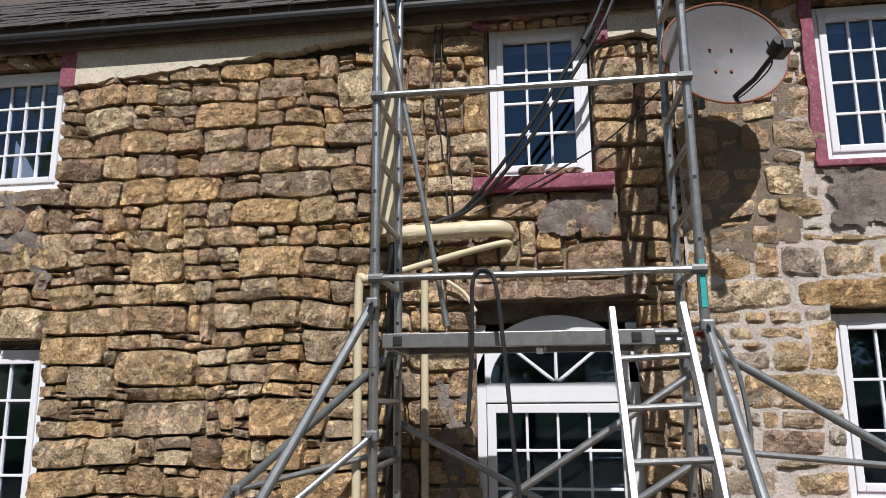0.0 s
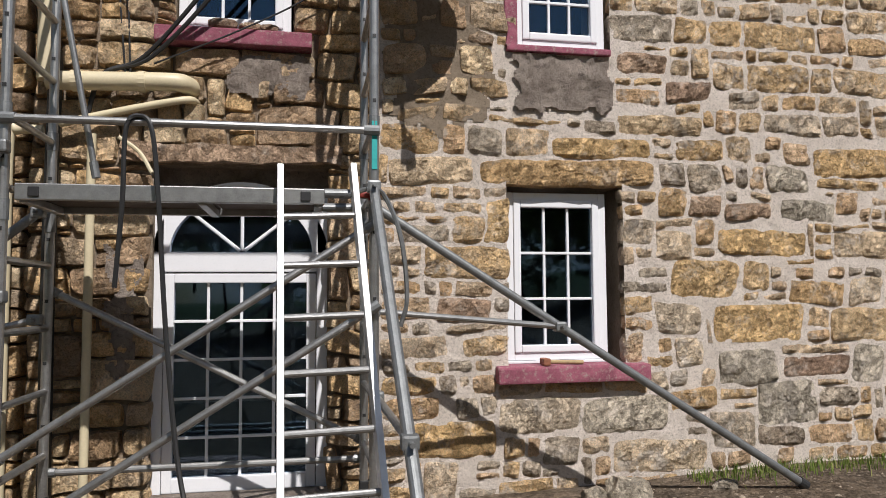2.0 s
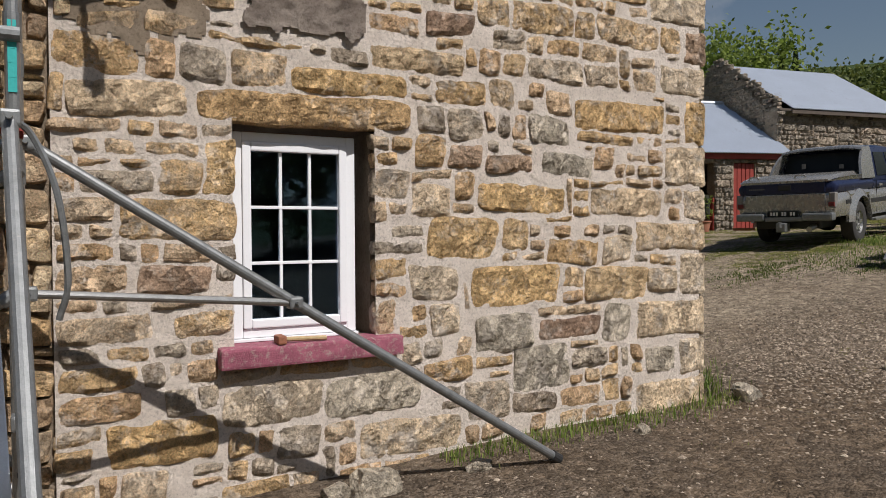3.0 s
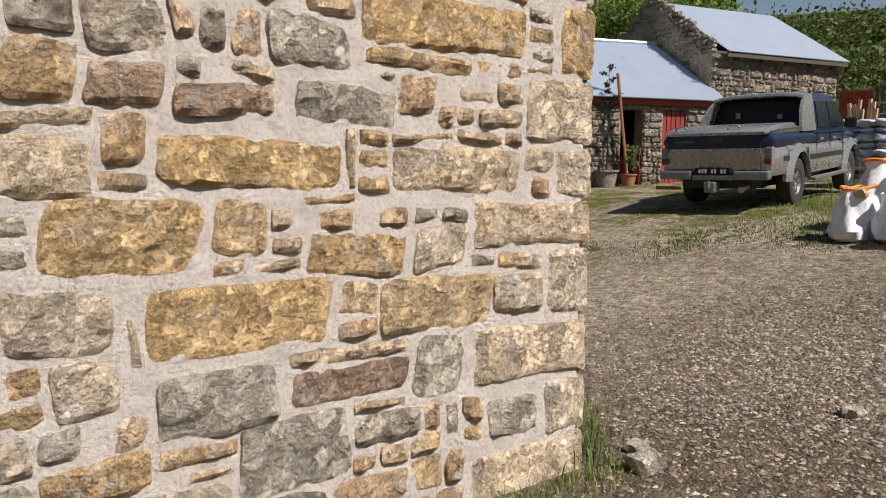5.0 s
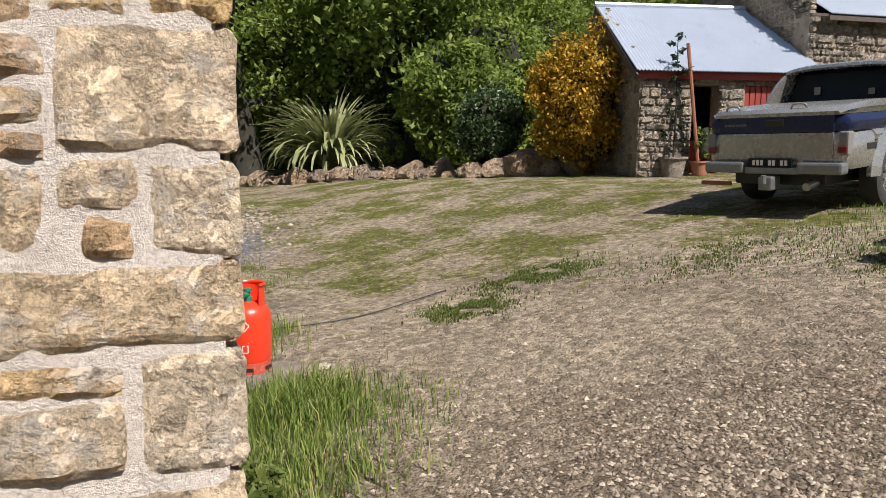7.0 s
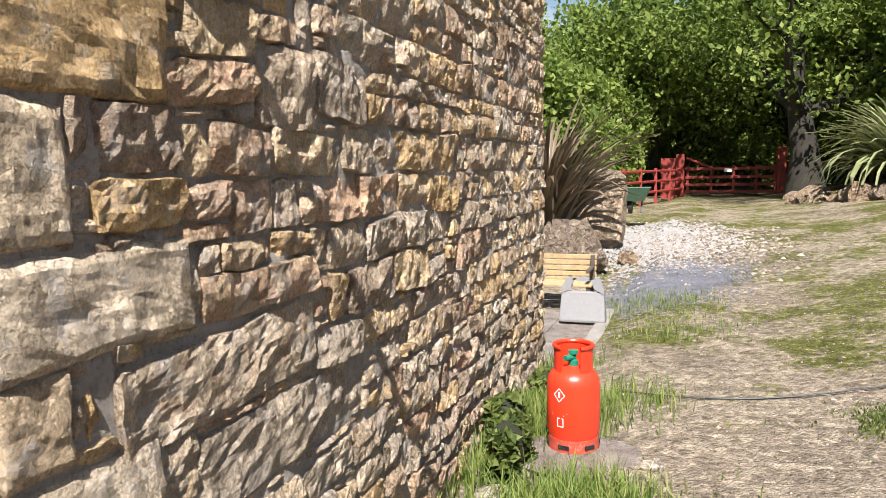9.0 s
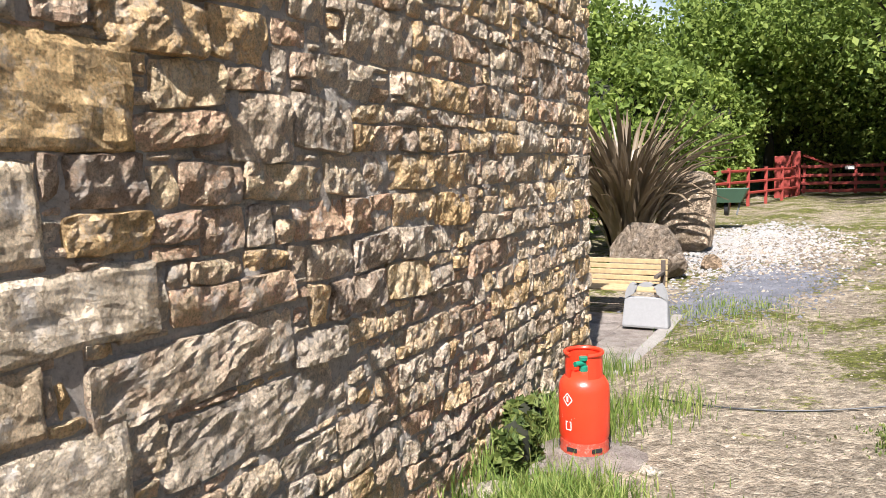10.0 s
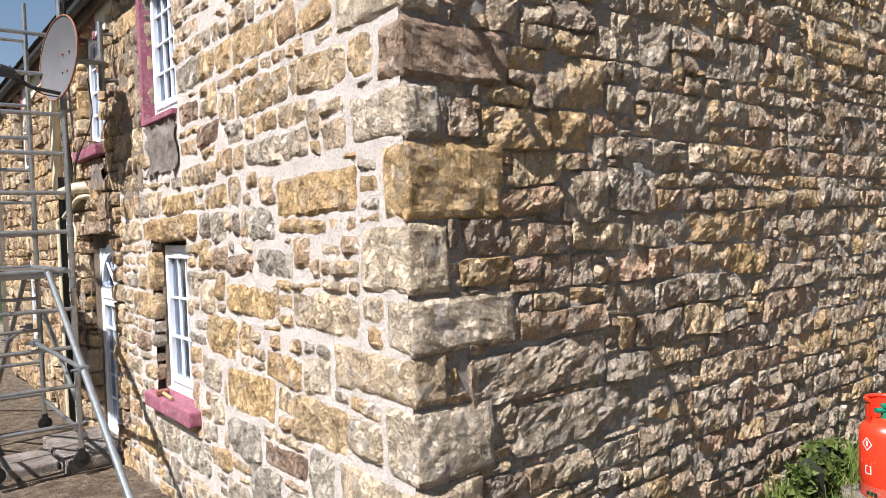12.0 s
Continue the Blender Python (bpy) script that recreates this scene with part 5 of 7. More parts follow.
def broad_tree(at, height, crown, seed, material, label, leaves=5200, size=0.2, trunk_r=0.22, bare=0.35):
    r = random.Random(seed)
    root = thing("tree", label, "tree", at, group="broadleaf trees round the yard")
    bm = B()
    base = Vector(at)
    lean = Vector((r.uniform(-0.1, 0.1), r.uniform(-0.1, 0.1), 1))
    pts = [base + Vector((0.12 * math.sin(i * 1.3 + seed), 0.12 * math.cos(i * 1.7 + seed), 0)) * (i / 6) * 2 + lean * (height * 0.75 * i / 6) - Vector((0, 0, 0.2 if i == 0 else 0)) for i in range(7)]
    sweep(bm, pts, [trunk_r * (1.35 if i == 0 else 1 - 0.13 * i) for i in range(7)], 10)
    part("trunk", bm, M_BARK, root, smooth=True)
    centres = []
    for i in range(8):
        s = pts[r.randint(2, 5)]
        ang_ = i * math.tau / 8 + r.uniform(-0.3, 0.3)
        ln = crown * r.uniform(0.7, 1.1)
        tip = s + Vector((math.cos(ang_) * ln, math.sin(ang_) * ln, height * r.uniform(0.12, 0.38)))
        mid_ = s.lerp(tip, 0.5) + Vector((r.uniform(-0.3, 0.3), r.uniform(-0.3, 0.3), -0.25))
        bm = B()
        sweep(bm, curve_pts([s, mid_, tip], 5), [trunk_r * 0.45 * (1 - 0.085 * k) for k in range(11)], 6)
        part("limb", bm, M_BARK, root, smooth=True)
        centres += [tip - base, mid_ - base]
    pos = []
    for c in centres:
        pos.append(clumps(leaves // (len(centres) + 5), crown * 0.45, crown * 0.13, c))
    pos.append(clumps(leaves // 3, crown * 0.95, crown * 0.16, (0, 0, height * 0.72), 0.75, height * bare))
    mesh_part("crown", quads("crown", np.concatenate(pos), size, material), root)
    return root


def bush(name, at, half, label, material, n, size, up=0.0, category="bush", lumps=9, seed=1):
    """A dense bush: leaves in a shell of overlapping lumps, over a core coloured dark as the shade within."""
    root = thing(name, label, category, at)
    r = np.random.default_rng(seed)
    k = lumps * 4
    u = r.normal(size=(k, 3))
    u /= np.linalg.norm(u, axis=1)[:, None]
    c = u * np.array(half) * r.uniform(0.55, 0.86, (k, 1)) + np.array([0, 0, half[2]])
    pick = r.integers(0, k, n)
    q = r.normal(size=(n, 3))
    q /= np.linalg.norm(q, axis=1)[:, None]
    p = c[pick] + q * np.array(half) * r.uniform(0.1, 0.3, (n, 1)) * r.uniform(0.6, 1.2, k)[pick][:, None]
    p = p[p[:, 2] > 0.02]
    mesh_part("foliage", quads("foliage", p, size, material, 1.8, up), root)
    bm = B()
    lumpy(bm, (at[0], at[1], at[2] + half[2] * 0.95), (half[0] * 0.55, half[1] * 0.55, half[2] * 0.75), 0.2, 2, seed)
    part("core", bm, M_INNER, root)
    return root


def blades(name, label, spots, material, length, width, category="grass", kind="stuff", group=""):
    """Grass: each blade a thin bent strip from the ground."""
    v, f = [], []
    for x, y, z, ln in spots:
        a_, b_ = nr.uniform(0, math.tau), nr.uniform(0.15, 0.75)
        w = width * nr.uniform(0.6, 1.3)
        dx_, dy_ = math.cos(a_), math.sin(a_)
        o = len(v)
        for k, (h, out, ww) in enumerate(((0, 0, 1), (0.55, 0.25 * b_, 0.8), (0.95, b_ * 0.8, 0.15))):
            cx_, cy_, cz_ = x + dx_ * out * ln, y + dy_ * out * ln, z + h * ln * (1 - 0.25 * b_ * (k == 2))
            v.append((cx_ - dy_ * w * ww, cy_ + dx_ * w * ww, cz_))
            v.append((cx_ + dy_ * w * ww, cy_ - dx_ * w * ww, cz_))
        f += [(o, o + 1, o + 3, o + 2), (o + 2, o + 3, o + 5, o + 4)]
    me = bpy.data.meshes.new(name)
    me.from_pydata(v, [], f)
    me.materials.append(material)
    return tagged(new(name, me), label, category, group, kind)


# grass along the gable and the front, round the cylinder, and in the yard
long_, short = [], []
for _ in range(3600):
    y = nr.uniform(0.3, 5.6)
    x = 0.03 + abs(nr.normal(0, 0.28))
    if nr.random() < 0.5 + 0.5 * math.sin(y * 2.4):
        long_.append((x, y, ground_z(x, y), nr.uniform(0.06, 0.3) * (1.2 - min(1, x))))
for cx_, cy_, sd, n, ln in ((0.72, 2.35, 0.2, 2600, 0.24), (0.3, 3.7, 0.22, 1800, 0.34), (0.85, 4.2, 0.22, 420, 0.17), (0.4, 1.5, 0.3, 1900, 0.2), (1.05, 2.1, 0.3, 800, 0.13), (0.85, 8.2, 0.4, 900, 0.11), (1.1, 6.6, 0.4, 600, 0.09),
                            (0.12, 0.2, 0.14, 300, 0.2), (8.4, 3.2, 0.5, 2200, 0.1), (6.6, 2.6, 0.6, 1500, 0.07), (9.6, 3.0, 0.7, 2000, 0.11), (12.2, 4.3, 0.5, 900, 0.3)):
    for _ in range(n):
        x, y = nr.normal(cx_, sd), nr.normal(cy_, sd)
        if x > 0.03 or y < 0:
            long_.append((x, y, ground_z(x, y), nr.uniform(0.3, 1.05) * ln))
blades("grass_tufts", "long green grass growing at the foot of the gable", long_, M_GRASS, 0.3, 0.004)
for _ in range(80000):
    x, y = nr.uniform(-2.5, 11), nr.uniform(-1.0, 20)
    q = noise.noise(Vector((x * 0.55, y * 0.75, 4.0))) + 0.6 * noise.noise(Vector((x * 1.9, y * 1.9, 9.0)))
    if x < 0.05 and y > -0.02:
        continue
    if q > 0.5 - 0.12 * min(1.0, max(0.0, (y - 1.0) / 6.0)) and nr.random() < 0.55:
        short.append((x, y, ground_z(x, y), nr.uniform(0.006, 0.02)))
for _ in range(1100):
    x = nr.uniform(-2.4, 0.2)
    y = -0.06 - abs(nr.normal(0, 0.13))
    short.append((x, y, ground_z(x, y), nr.uniform(0.02, 0.09)))
blades("yard_grass", "short patchy grass growing through the gravel", short, M_GRASS, 0.06, 0.0035)
turf = []
for cx_, cy_, sx_, sy_, n in ((2.62, 3.8, 0.22, 0.16, 3600), (3.7, 4.3, 0.34, 0.18, 4800), (5.2, 3.3, 0.6, 0.3, 2600), (6.1, 2.0, 0.5, 0.25, 2600)):
    for _ in range(n):
        x, y = nr.normal(cx_, sx_), nr.normal(cy_, sy_)
        if noise.noise(Vector((x * 4, y * 4, 2.0))) > -0.2:
            turf.append((x, y, ground_z(x, y) - 0.004, nr.uniform(0.015, 0.045)))
blades("turf_patches", "low dark green turf in patches on the gravel", turf, M_TURF, 0.06, 0.006)

# pebbles
M_PEBBLE = stone("pebble", [(0.1, (0.06, 0.048, 0.038)), (0.4, (0.11, 0.09, 0.071)), (0.7, (0.165, 0.137, 0.11)), (0.95, (0.28, 0.24, 0.195))], "island", 0.0, 0.002, 0.1)
oct_v = np.array([(1, 0, 0), (-1, 0, 0), (0, 1, 0), (0, -1, 0), (0, 0, 1), (0, 0, -0.5)], float)
oct_f = ((0, 2, 4), (2, 1, 4), (1, 3, 4), (3, 0, 4), (2, 0, 5), (1, 2, 5), (3, 1, 5), (0, 3, 5))
pv, pf = [], []


def pebble(x, y, s):
    o = len(pv)
    a_ = nr.uniform(0, math.tau)
    c, s_ = math.cos(a_), math.sin(a_)
    sc = s * nr.uniform(0.6, 1.4, 3) * (1, 1, 0.6)
    z = ground_z(x, y) + s * 0.1
    for q in oct_v * sc * nr.uniform(0.75, 1.25, (6, 3)):
        pv.append((x + q[0] * c - q[1] * s_, y + q[0] * s_ + q[1] * c, z + q[2]))
    pf.extend(tuple(o + k for k in t) for t in oct_f)


for _ in range(24000):
    x, y = nr.uniform(-3.2, 6.5), nr.uniform(-1.6, 9)
    if x < 0.1 and y > -0.05:
        continue
    q = noise.noise(Vector((x * 0.6, y * 0.6, 1.0)))
    if q < -0.25 and nr.random() < 0.7:
        continue
    pebble(x, y, float(nr.uniform(0.004, 0.012)) * (2.2 if nr.random() < 0.06 else 1))
for _ in range(17000):
    x, y = nr.normal(2.1, 1.0), nr.normal(-0.2, 0.85)
    if x > 0.15 or y < -0.08:
        pebble(x, y, float(nr.uniform(0.006, 0.02)))
for _ in range(2500):
    x, y = nr.normal(1.0, 0.9), nr.normal(12.6, 1.3)
    pebble(x, y, float(nr.uniform(0.02, 0.05)))
me = bpy.data.meshes.new("loose_gravel")
me.from_pydata(pv, [], pf)
me.materials.append(M_PEBBLE)
tagged(new("loose_gravel", me), "loose grey and brown gravel scattered over the yard", "gravel", kind="stuff")
for i, (x, y, s) in enumerate(((1.5, -0.65, 0.06), (0.25, -0.25, 0.09), (0.35, -0.1, 0.06), (-2.95, -0.35, 0.13), (-3.15, -0.3, 0.07), (-2.3, -0.4, 0.06), (-1.0, -0.4, 0.05), (-3.6, -0.7, 0.05), (0.3, 2.6, 0.09), (1.1, 3.0, 0.05))):
    bm = B()
    lumpy(bm, (x, y, ground_z(x, y) + s * 0.3), (s * 1.2, s * 0.9, s * 0.75), 0.35, 2, i * 3.1)
    solo("loose_rock", bm, M_GREYST, "broken piece of building stone lying on the gravel", "rock", group="loose rocks", at=(x, y, ground_z(x, y)))

# ---- gas cylinder ----
CX, CY = 0.615, 3.28
CZ = ground_z(CX, CY) + 0.035
bm = B()
lumpy(bm, (0.72, 3.2, CZ - 0.045), (0.5, 0.36, 0.06), 0.25, 3, 5.0)
solo("flat_stone", bm, M_CONC, "pale flat slab half sunk in grass", "stone", at=(0.72, 3.2, CZ - 0.05))
cyl = thing("gas_cylinder", "bright red gas cylinder with green valve cap on a slab", "gas cylinder", (CX, CY, CZ))
bm = B()
R_ = 0.158
lathe(bm, [(0.001, 0.05), (0.1, 0.052), (R_ * 0.93, 0.08), (R_, 0.12), (R_ * 1.008, 0.26), (R_ * 1.008, 0.275), (R_, 0.29), (R_, 0.4), (R_ * 0.96, 0.44), (R_ * 0.82, 0.475), (R_ * 0.55, 0.5), (0.03, 0.51), (0.001, 0.51)], 40, (CX, CY, CZ))
body = part("body", bm, M_RED, cyl, smooth=True)
bm = B()
lathe(bm, [(R_ * 0.94, 0.0), (R_ * 0.98, 0.0), (R_ * 0.96, 0.085), (R_ * 0.92, 0.085), (R_ * 0.94, 0.0)], 40, (CX, CY, CZ))
part("foot_ring", bm, plain("scuffed_red", (0.45, 0.06, 0.03), 0.6, var=0.3, scale=20, dirt=(0.3, 0.2, 0.16), dirt_amount=0.48), cyl, "scuffed dusty foot ring")
for k_ in range(6):
    bm = B()
    a_ = k_ * math.tau / 6 + 0.3
    box(bm, (-0.035, -0.004, 0), (0.035, 0.004, 0.026), 0.003, Matrix.Translation((CX + R_ * 0.975 * math.cos(a_), CY + R_ * 0.975 * math.sin(a_), CZ + 0.03)) @ Matrix.Rotation(a_ + math.pi / 2, 4, "Z"))
    part("drain_slot", bm, M_BLACK, cyl)
bm = B()
n = 40
gap_ = []
ring = []
for k_ in range(n + 1):
    a_ = radians(-60) + k_ * radians(300) / n
    ring.append((math.cos(a_), math.sin(a_)))
rr = 0.116
for (c0, s0), (c1, s1) in zip(ring, ring[1:]):
    for r0, r1 in ((rr, rr - 0.007),):
        q = [bm.verts.new((CX + r * c, CY + r * s, CZ + z)) for c, s in ((c0, s0), (c1, s1)) for r, z in ((r0, 0.475), (r0, 0.63), (r1, 0.63), (r1, 0.475))]
        bm.faces.new((q[0], q[4], q[5], q[1]))
        bm.faces.new((q[3], q[2], q[6], q[7]))
        bm.faces.new((q[1], q[5], q[6], q[2]))
bmesh.ops.remove_doubles(bm, verts=bm.verts, dist=1e-5)
part("collar", bm, M_RED, cyl)
bm = B()
sweep(bm, [(CX + 0.114 * c, CY + 0.114 * s, CZ + 0.632) for c, s in ring], 0.013, 8)
part("rim", bm, M_RED, cyl, smooth=True)
bm = B()
lathe(bm, [(0.001, 0.5), (0.03, 0.5), (0.03, 0.54), (0.018, 0.545), (0.018, 0.575), (0.03, 0.58), (0.03, 0.6), (0.001, 0.602)], 16, (CX, CY, CZ))
tube(bm, (CX, CY, CZ + 0.56), (CX - 0.04, CY - 0.055, CZ + 0.56), 0.018, 12)
part("valve", bm, M_GREEN, cyl, "green plastic valve cap")
bm = B()


def on_body(u, z, d=0.0015):
    a_ = radians(-112) + u / R_
    return Vector((CX + (R_ + d) * math.cos(a_), CY + (R_ + d) * math.sin(a_), CZ + z))


def strip(bm, pts, w):
    for (u0, z0), (u1, z1) in zip(pts, pts[1:]):
        l_ = math.hypot(u1 - u0, z1 - z0)
        nx_, nz_ = -(z1 - z0) / l_ * w / 2, (u1 - u0) / l_ * w / 2
        bm.faces.new([bm.verts.new(on_body(u, z)) for u, z in ((u0 - nx_, z0 - nz_), (u1 - nx_, z1 - nz_), (u1 + nx_, z1 + nz_), (u0 + nx_, z0 + nz_))])


strip(bm, [(0, 0.4), (0.035, 0.36), (0, 0.32), (-0.035, 0.36), (0, 0.4)], 0.006)
strip(bm, [(0, 0.345), (0, 0.38)], 0.014)
part("warning_diamond", bm, M_WHITE, cyl, "white warning diamond")
for z, u in ((0.25, 0.05), (0.238, 0.03)):
    bm = B()
    strip(bm, [(-0.05, z), (u, z)], 0.004)
    part("print_line", bm, M_WHITE, cyl, "line of small white print")
bm = B()
strip(bm, [(-0.012, 0.17), (-0.012, 0.22), (0.025, 0.22), (0.025, 0.17), (-0.012, 0.17)], 0.006)
part("print_box", bm, M_WHITE, cyl, "white printed box")

# ---- paving, bench and bag behind the gable ----
M_KERB = mortar_mat("kerb_concrete", (0.26, 0.23, 0.2), (0.36, 0.33, 0.29), 0.01)
bm = B()
for i in range(4):
    box(bm, (-1.1, 5.45 + i * 0.72, -0.1), (-0.28, 6.15 + i * 0.72, 0.075 - i * 0.012), 0.012)
    box(bm, (-0.27, 5.45 + i * 0.72, -0.1), (0.2, 6.15 + i * 0.72, 0.075 - i * 0.012), 0.012)
solo("paving", bm, M_CONC, "grey stone paving slabs behind the gable", "paving", kind="structure", at=(-0.4, 6.8, 0))
bm = B()
box(bm, (0.2, 5.45, -0.1), (0.36, 8.3, 0.085), 0.02)
solo("kerb", bm, M_KERB, "pale concrete kerb along the paving", "kerb", kind="structure", at=(0.28, 6.8, 0))
bench = thing("bench", "slatted wooden garden bench on the paving", "bench", (-0.7, 8.5, 0.05))
for i in range(5):
    bm = B()
    box(bm, (-1.5, 8.66 + i * 0.012, 0.36 + i * 0.075), (0.05, 8.69 + i * 0.012, 0.42 + i * 0.075), 0.006)
    part("back_slat", bm, M_WOOD, bench)
for i in range(4):
    bm = B()
    box(bm, (-1.5, 8.2 + i * 0.11, 0.36), (0.05, 8.29 + i * 0.11, 0.385), 0.006)
    part("seat_slat", bm, M_WOOD, bench)
for x in (-1.42, -0.02):
    for y in (8.22, 8.62):
        bm = B()
        box(bm, (x, y, 0.03), (x + 0.05, y + 0.05, 0.36 if y < 8.5 else 0.72), 0.006)
        part("leg", bm, M_DARKWOOD, bench)
    bm = B()
    box(bm, (x, 8.18, 0.54), (x + 0.05, 8.64, 0.58), 0.008)
    part("armrest", bm, M_DARKWOOD, bench)
M_FELT = plain("grey_felt", (0.27, 0.265, 0.26), 0.9, var=0.1, scale=30, dist=0.002)
bag = thing("tote_bag", "grey felt tote bag standing on the paving", "bag", (0.1, 7.45, 0.07))
bm = B()
vs = box(bm, (-0.1, 7.38, 0.075), (0.32, 7.55, 0.36), 0.025)
for v in bm.verts:
    if v.co.z > 0.2:
        v.co.x = 0.11 + (v.co.x - 0.11) * 0.92
        v.co.y = 7.465 + (v.co.y - 7.465) * 0.45
part("pouch", bm, M_FELT, bag)
for y in (7.43, 7.5):
    bm = B()
    outer = [(0.11 + 0.19 * math.cos(t), 0.34 + 0.22 * math.sin(t)) for t in np.linspace(math.pi, 0, 17)]
    inn = [(0.11 + 0.1 * math.cos(t), 0.4 + 0.1 * math.sin(t)) for t in np.linspace(math.pi, 0, 17)]
    outer[4:13] = [(x, min(z, 0.5) - 0.04 * math.sin(math.pi * i / 8)) for i, (x, z) in enumerate(outer[4:13])]
    for (a_, b_), (c_, d_), (e_, f_), (g_, h_) in zip(outer, outer[1:], inn, inn[1:]):
        slab(bm, [(a_, b_), (c_, d_), (g_, h_), (e_, f_)], y - 0.008, y + 0.008)
    part("handle", bm, M_FELT, bag)

bag.location.x -= 0.06
bag.scale = (1.28, 1.1, 1.25)

# ---- boulders, flax, wheelbarrow, fence, gate ----
def boulder(at, size, label, seed, rough=0.25, material=None):
    bm = B()
    mid_ = Vector((at[0], at[1], at[2] + size[2] * 0.8))
    lumpy(bm, mid_, size, rough, 3, seed, 0.85)
    r = random.Random(seed)
    for _ in range(9):
        # broken faces
        nn = Vector((r.uniform(-1, 1), r.uniform(-1, 1), r.uniform(-0.15, 1))).normalized()
        reach_ = r.uniform(0.62, 0.86)
        for v in bm.verts:
            p = v.co - mid_
            q = Vector((p.x / size[0], p.y / size[1], p.z / size[2]))
            over = q.dot(nn) - reach_
            if over > 0:
                q -= nn * over
                v.co = mid_ + Vector((q.x * size[0], q.y * size[1], q.z * size[2]))
    return solo("boulder", bm, material or M_BOULDER, label, "boulder", group="garden boulders", at=at, smooth=False)


boulder((-0.6, 12.9, 0.32), (0.6, 0.45, 0.92), "tall brown boulder with a pale top beside the flax", 1.0, 0.3)
boulder((-0.6, 10.7, 0.24), (0.62, 0.5, 0.5), "broad tan boulder behind the bench", 2.0, 0.3)
for i, (x, y, s) in enumerate(((-1.0, 10.1, 0.22), (-0.7, 9.9, 0.18), (-1.25, 9.8, 0.25), (-0.35, 10.0, 0.14), (-0.55, 11.6, 0.3), (0.25, 11.3, 0.17), (-0.9, 11.2, 0.2))):
    boulder((x, y, ground_z(x, y)), (s, s * 0.9, s * 0.75), "small tan rock heaped beside the bench", 10.0 + i, 0.35)
# stones edging the raised bed
for i, t in enumerate(np.linspace(0, 1, 17)):
    x = 3.95 + 4.5 * t + 0.12 * math.sin(i * 2.1)
    y = 22.4 - 8.6 * t + 0.5 * math.sin(t * 3.1)
    s = 0.26 + 0.1 * math.sin(i * 1.7) + (0.1 if i in (6, 7) else 0)
    boulder((x, y, ground_z(x, y) - 0.04), (s * 1.25, s * 0.8, s * 0.85), "rough grey stone edging the raised bed", 30.0 + i, 0.28)
boulder((9.25, 13.6, 1.2), (0.75, 0.5, 0.46), "large rounded grey boulder edging the raised bed", 51.0, 0.14)
for i, (x, y, s) in enumerate(((9.55, 13.0, 0.3), (10.05, 12.6, 0.34), (10.55, 12.2, 0.36), (10.95, 11.9, 0.28), (8.0, 14.6, 0.24), (7.3, 15.6, 0.22), (8.2, 16.2, 0.34))):
    boulder((x, y, ground_z(x, y) - 0.02), (s, s * 0.8, s * 0.85), "squared tan stone under the golden bush", 60.0 + i, 0.3)
bm = B()
lumpy(bm, (8.2, 20.0, 1.0), (2.2, 3.4, 0.3), 0.15, 4, 3.0)
solo("raised_bed", bm, mortar_mat("bed_soil", (0.2, 0.15, 0.11), (0.36, 0.29, 0.23), 0.04), "raised bed of gravelly soil behind the edging stones", "flower bed", kind="structure", at=(7, 18.5, 1))
pv, pf = [], []
for _ in range(6000):
    x, y = nr.normal(0.55, 0.65), nr.normal(13.2, 1.3)
    pebble(x, y, float(nr.uniform(0.02, 0.045)))
me = bpy.data.meshes.new("pale_chippings")
me.from_pydata(pv, [], pf)
me.materials.append(mortar_mat("pale_chippings", (0.3, 0.28, 0.26), (0.44, 0.42, 0.39), 0.02, amount=0.3))
tagged(new("pale_chippings", me), "spread of pale stone chippings beside the boulders", "gravel", kind="stuff")


pv, pf = [], []
for _ in range(7000):
    u_, v_ = nr.normal(0, 0.42), nr.normal(0, 0.75)
    pebble(0.95 + u_ + 0.25 * v_, 9.4 + v_, float(nr.uniform(0.014, 0.03)))
me = bpy.data.meshes.new("grey_chippings")
me.from_pydata(pv, [], pf)
me.materials.append(mortar_mat("grey_chippings", (0.12, 0.12, 0.135), (0.22, 0.22, 0.24), 0.02, amount=0.3))
tagged(new("grey_chippings", me), "patch of blue-grey stone chippings in the yard", "gravel", kind="stuff")


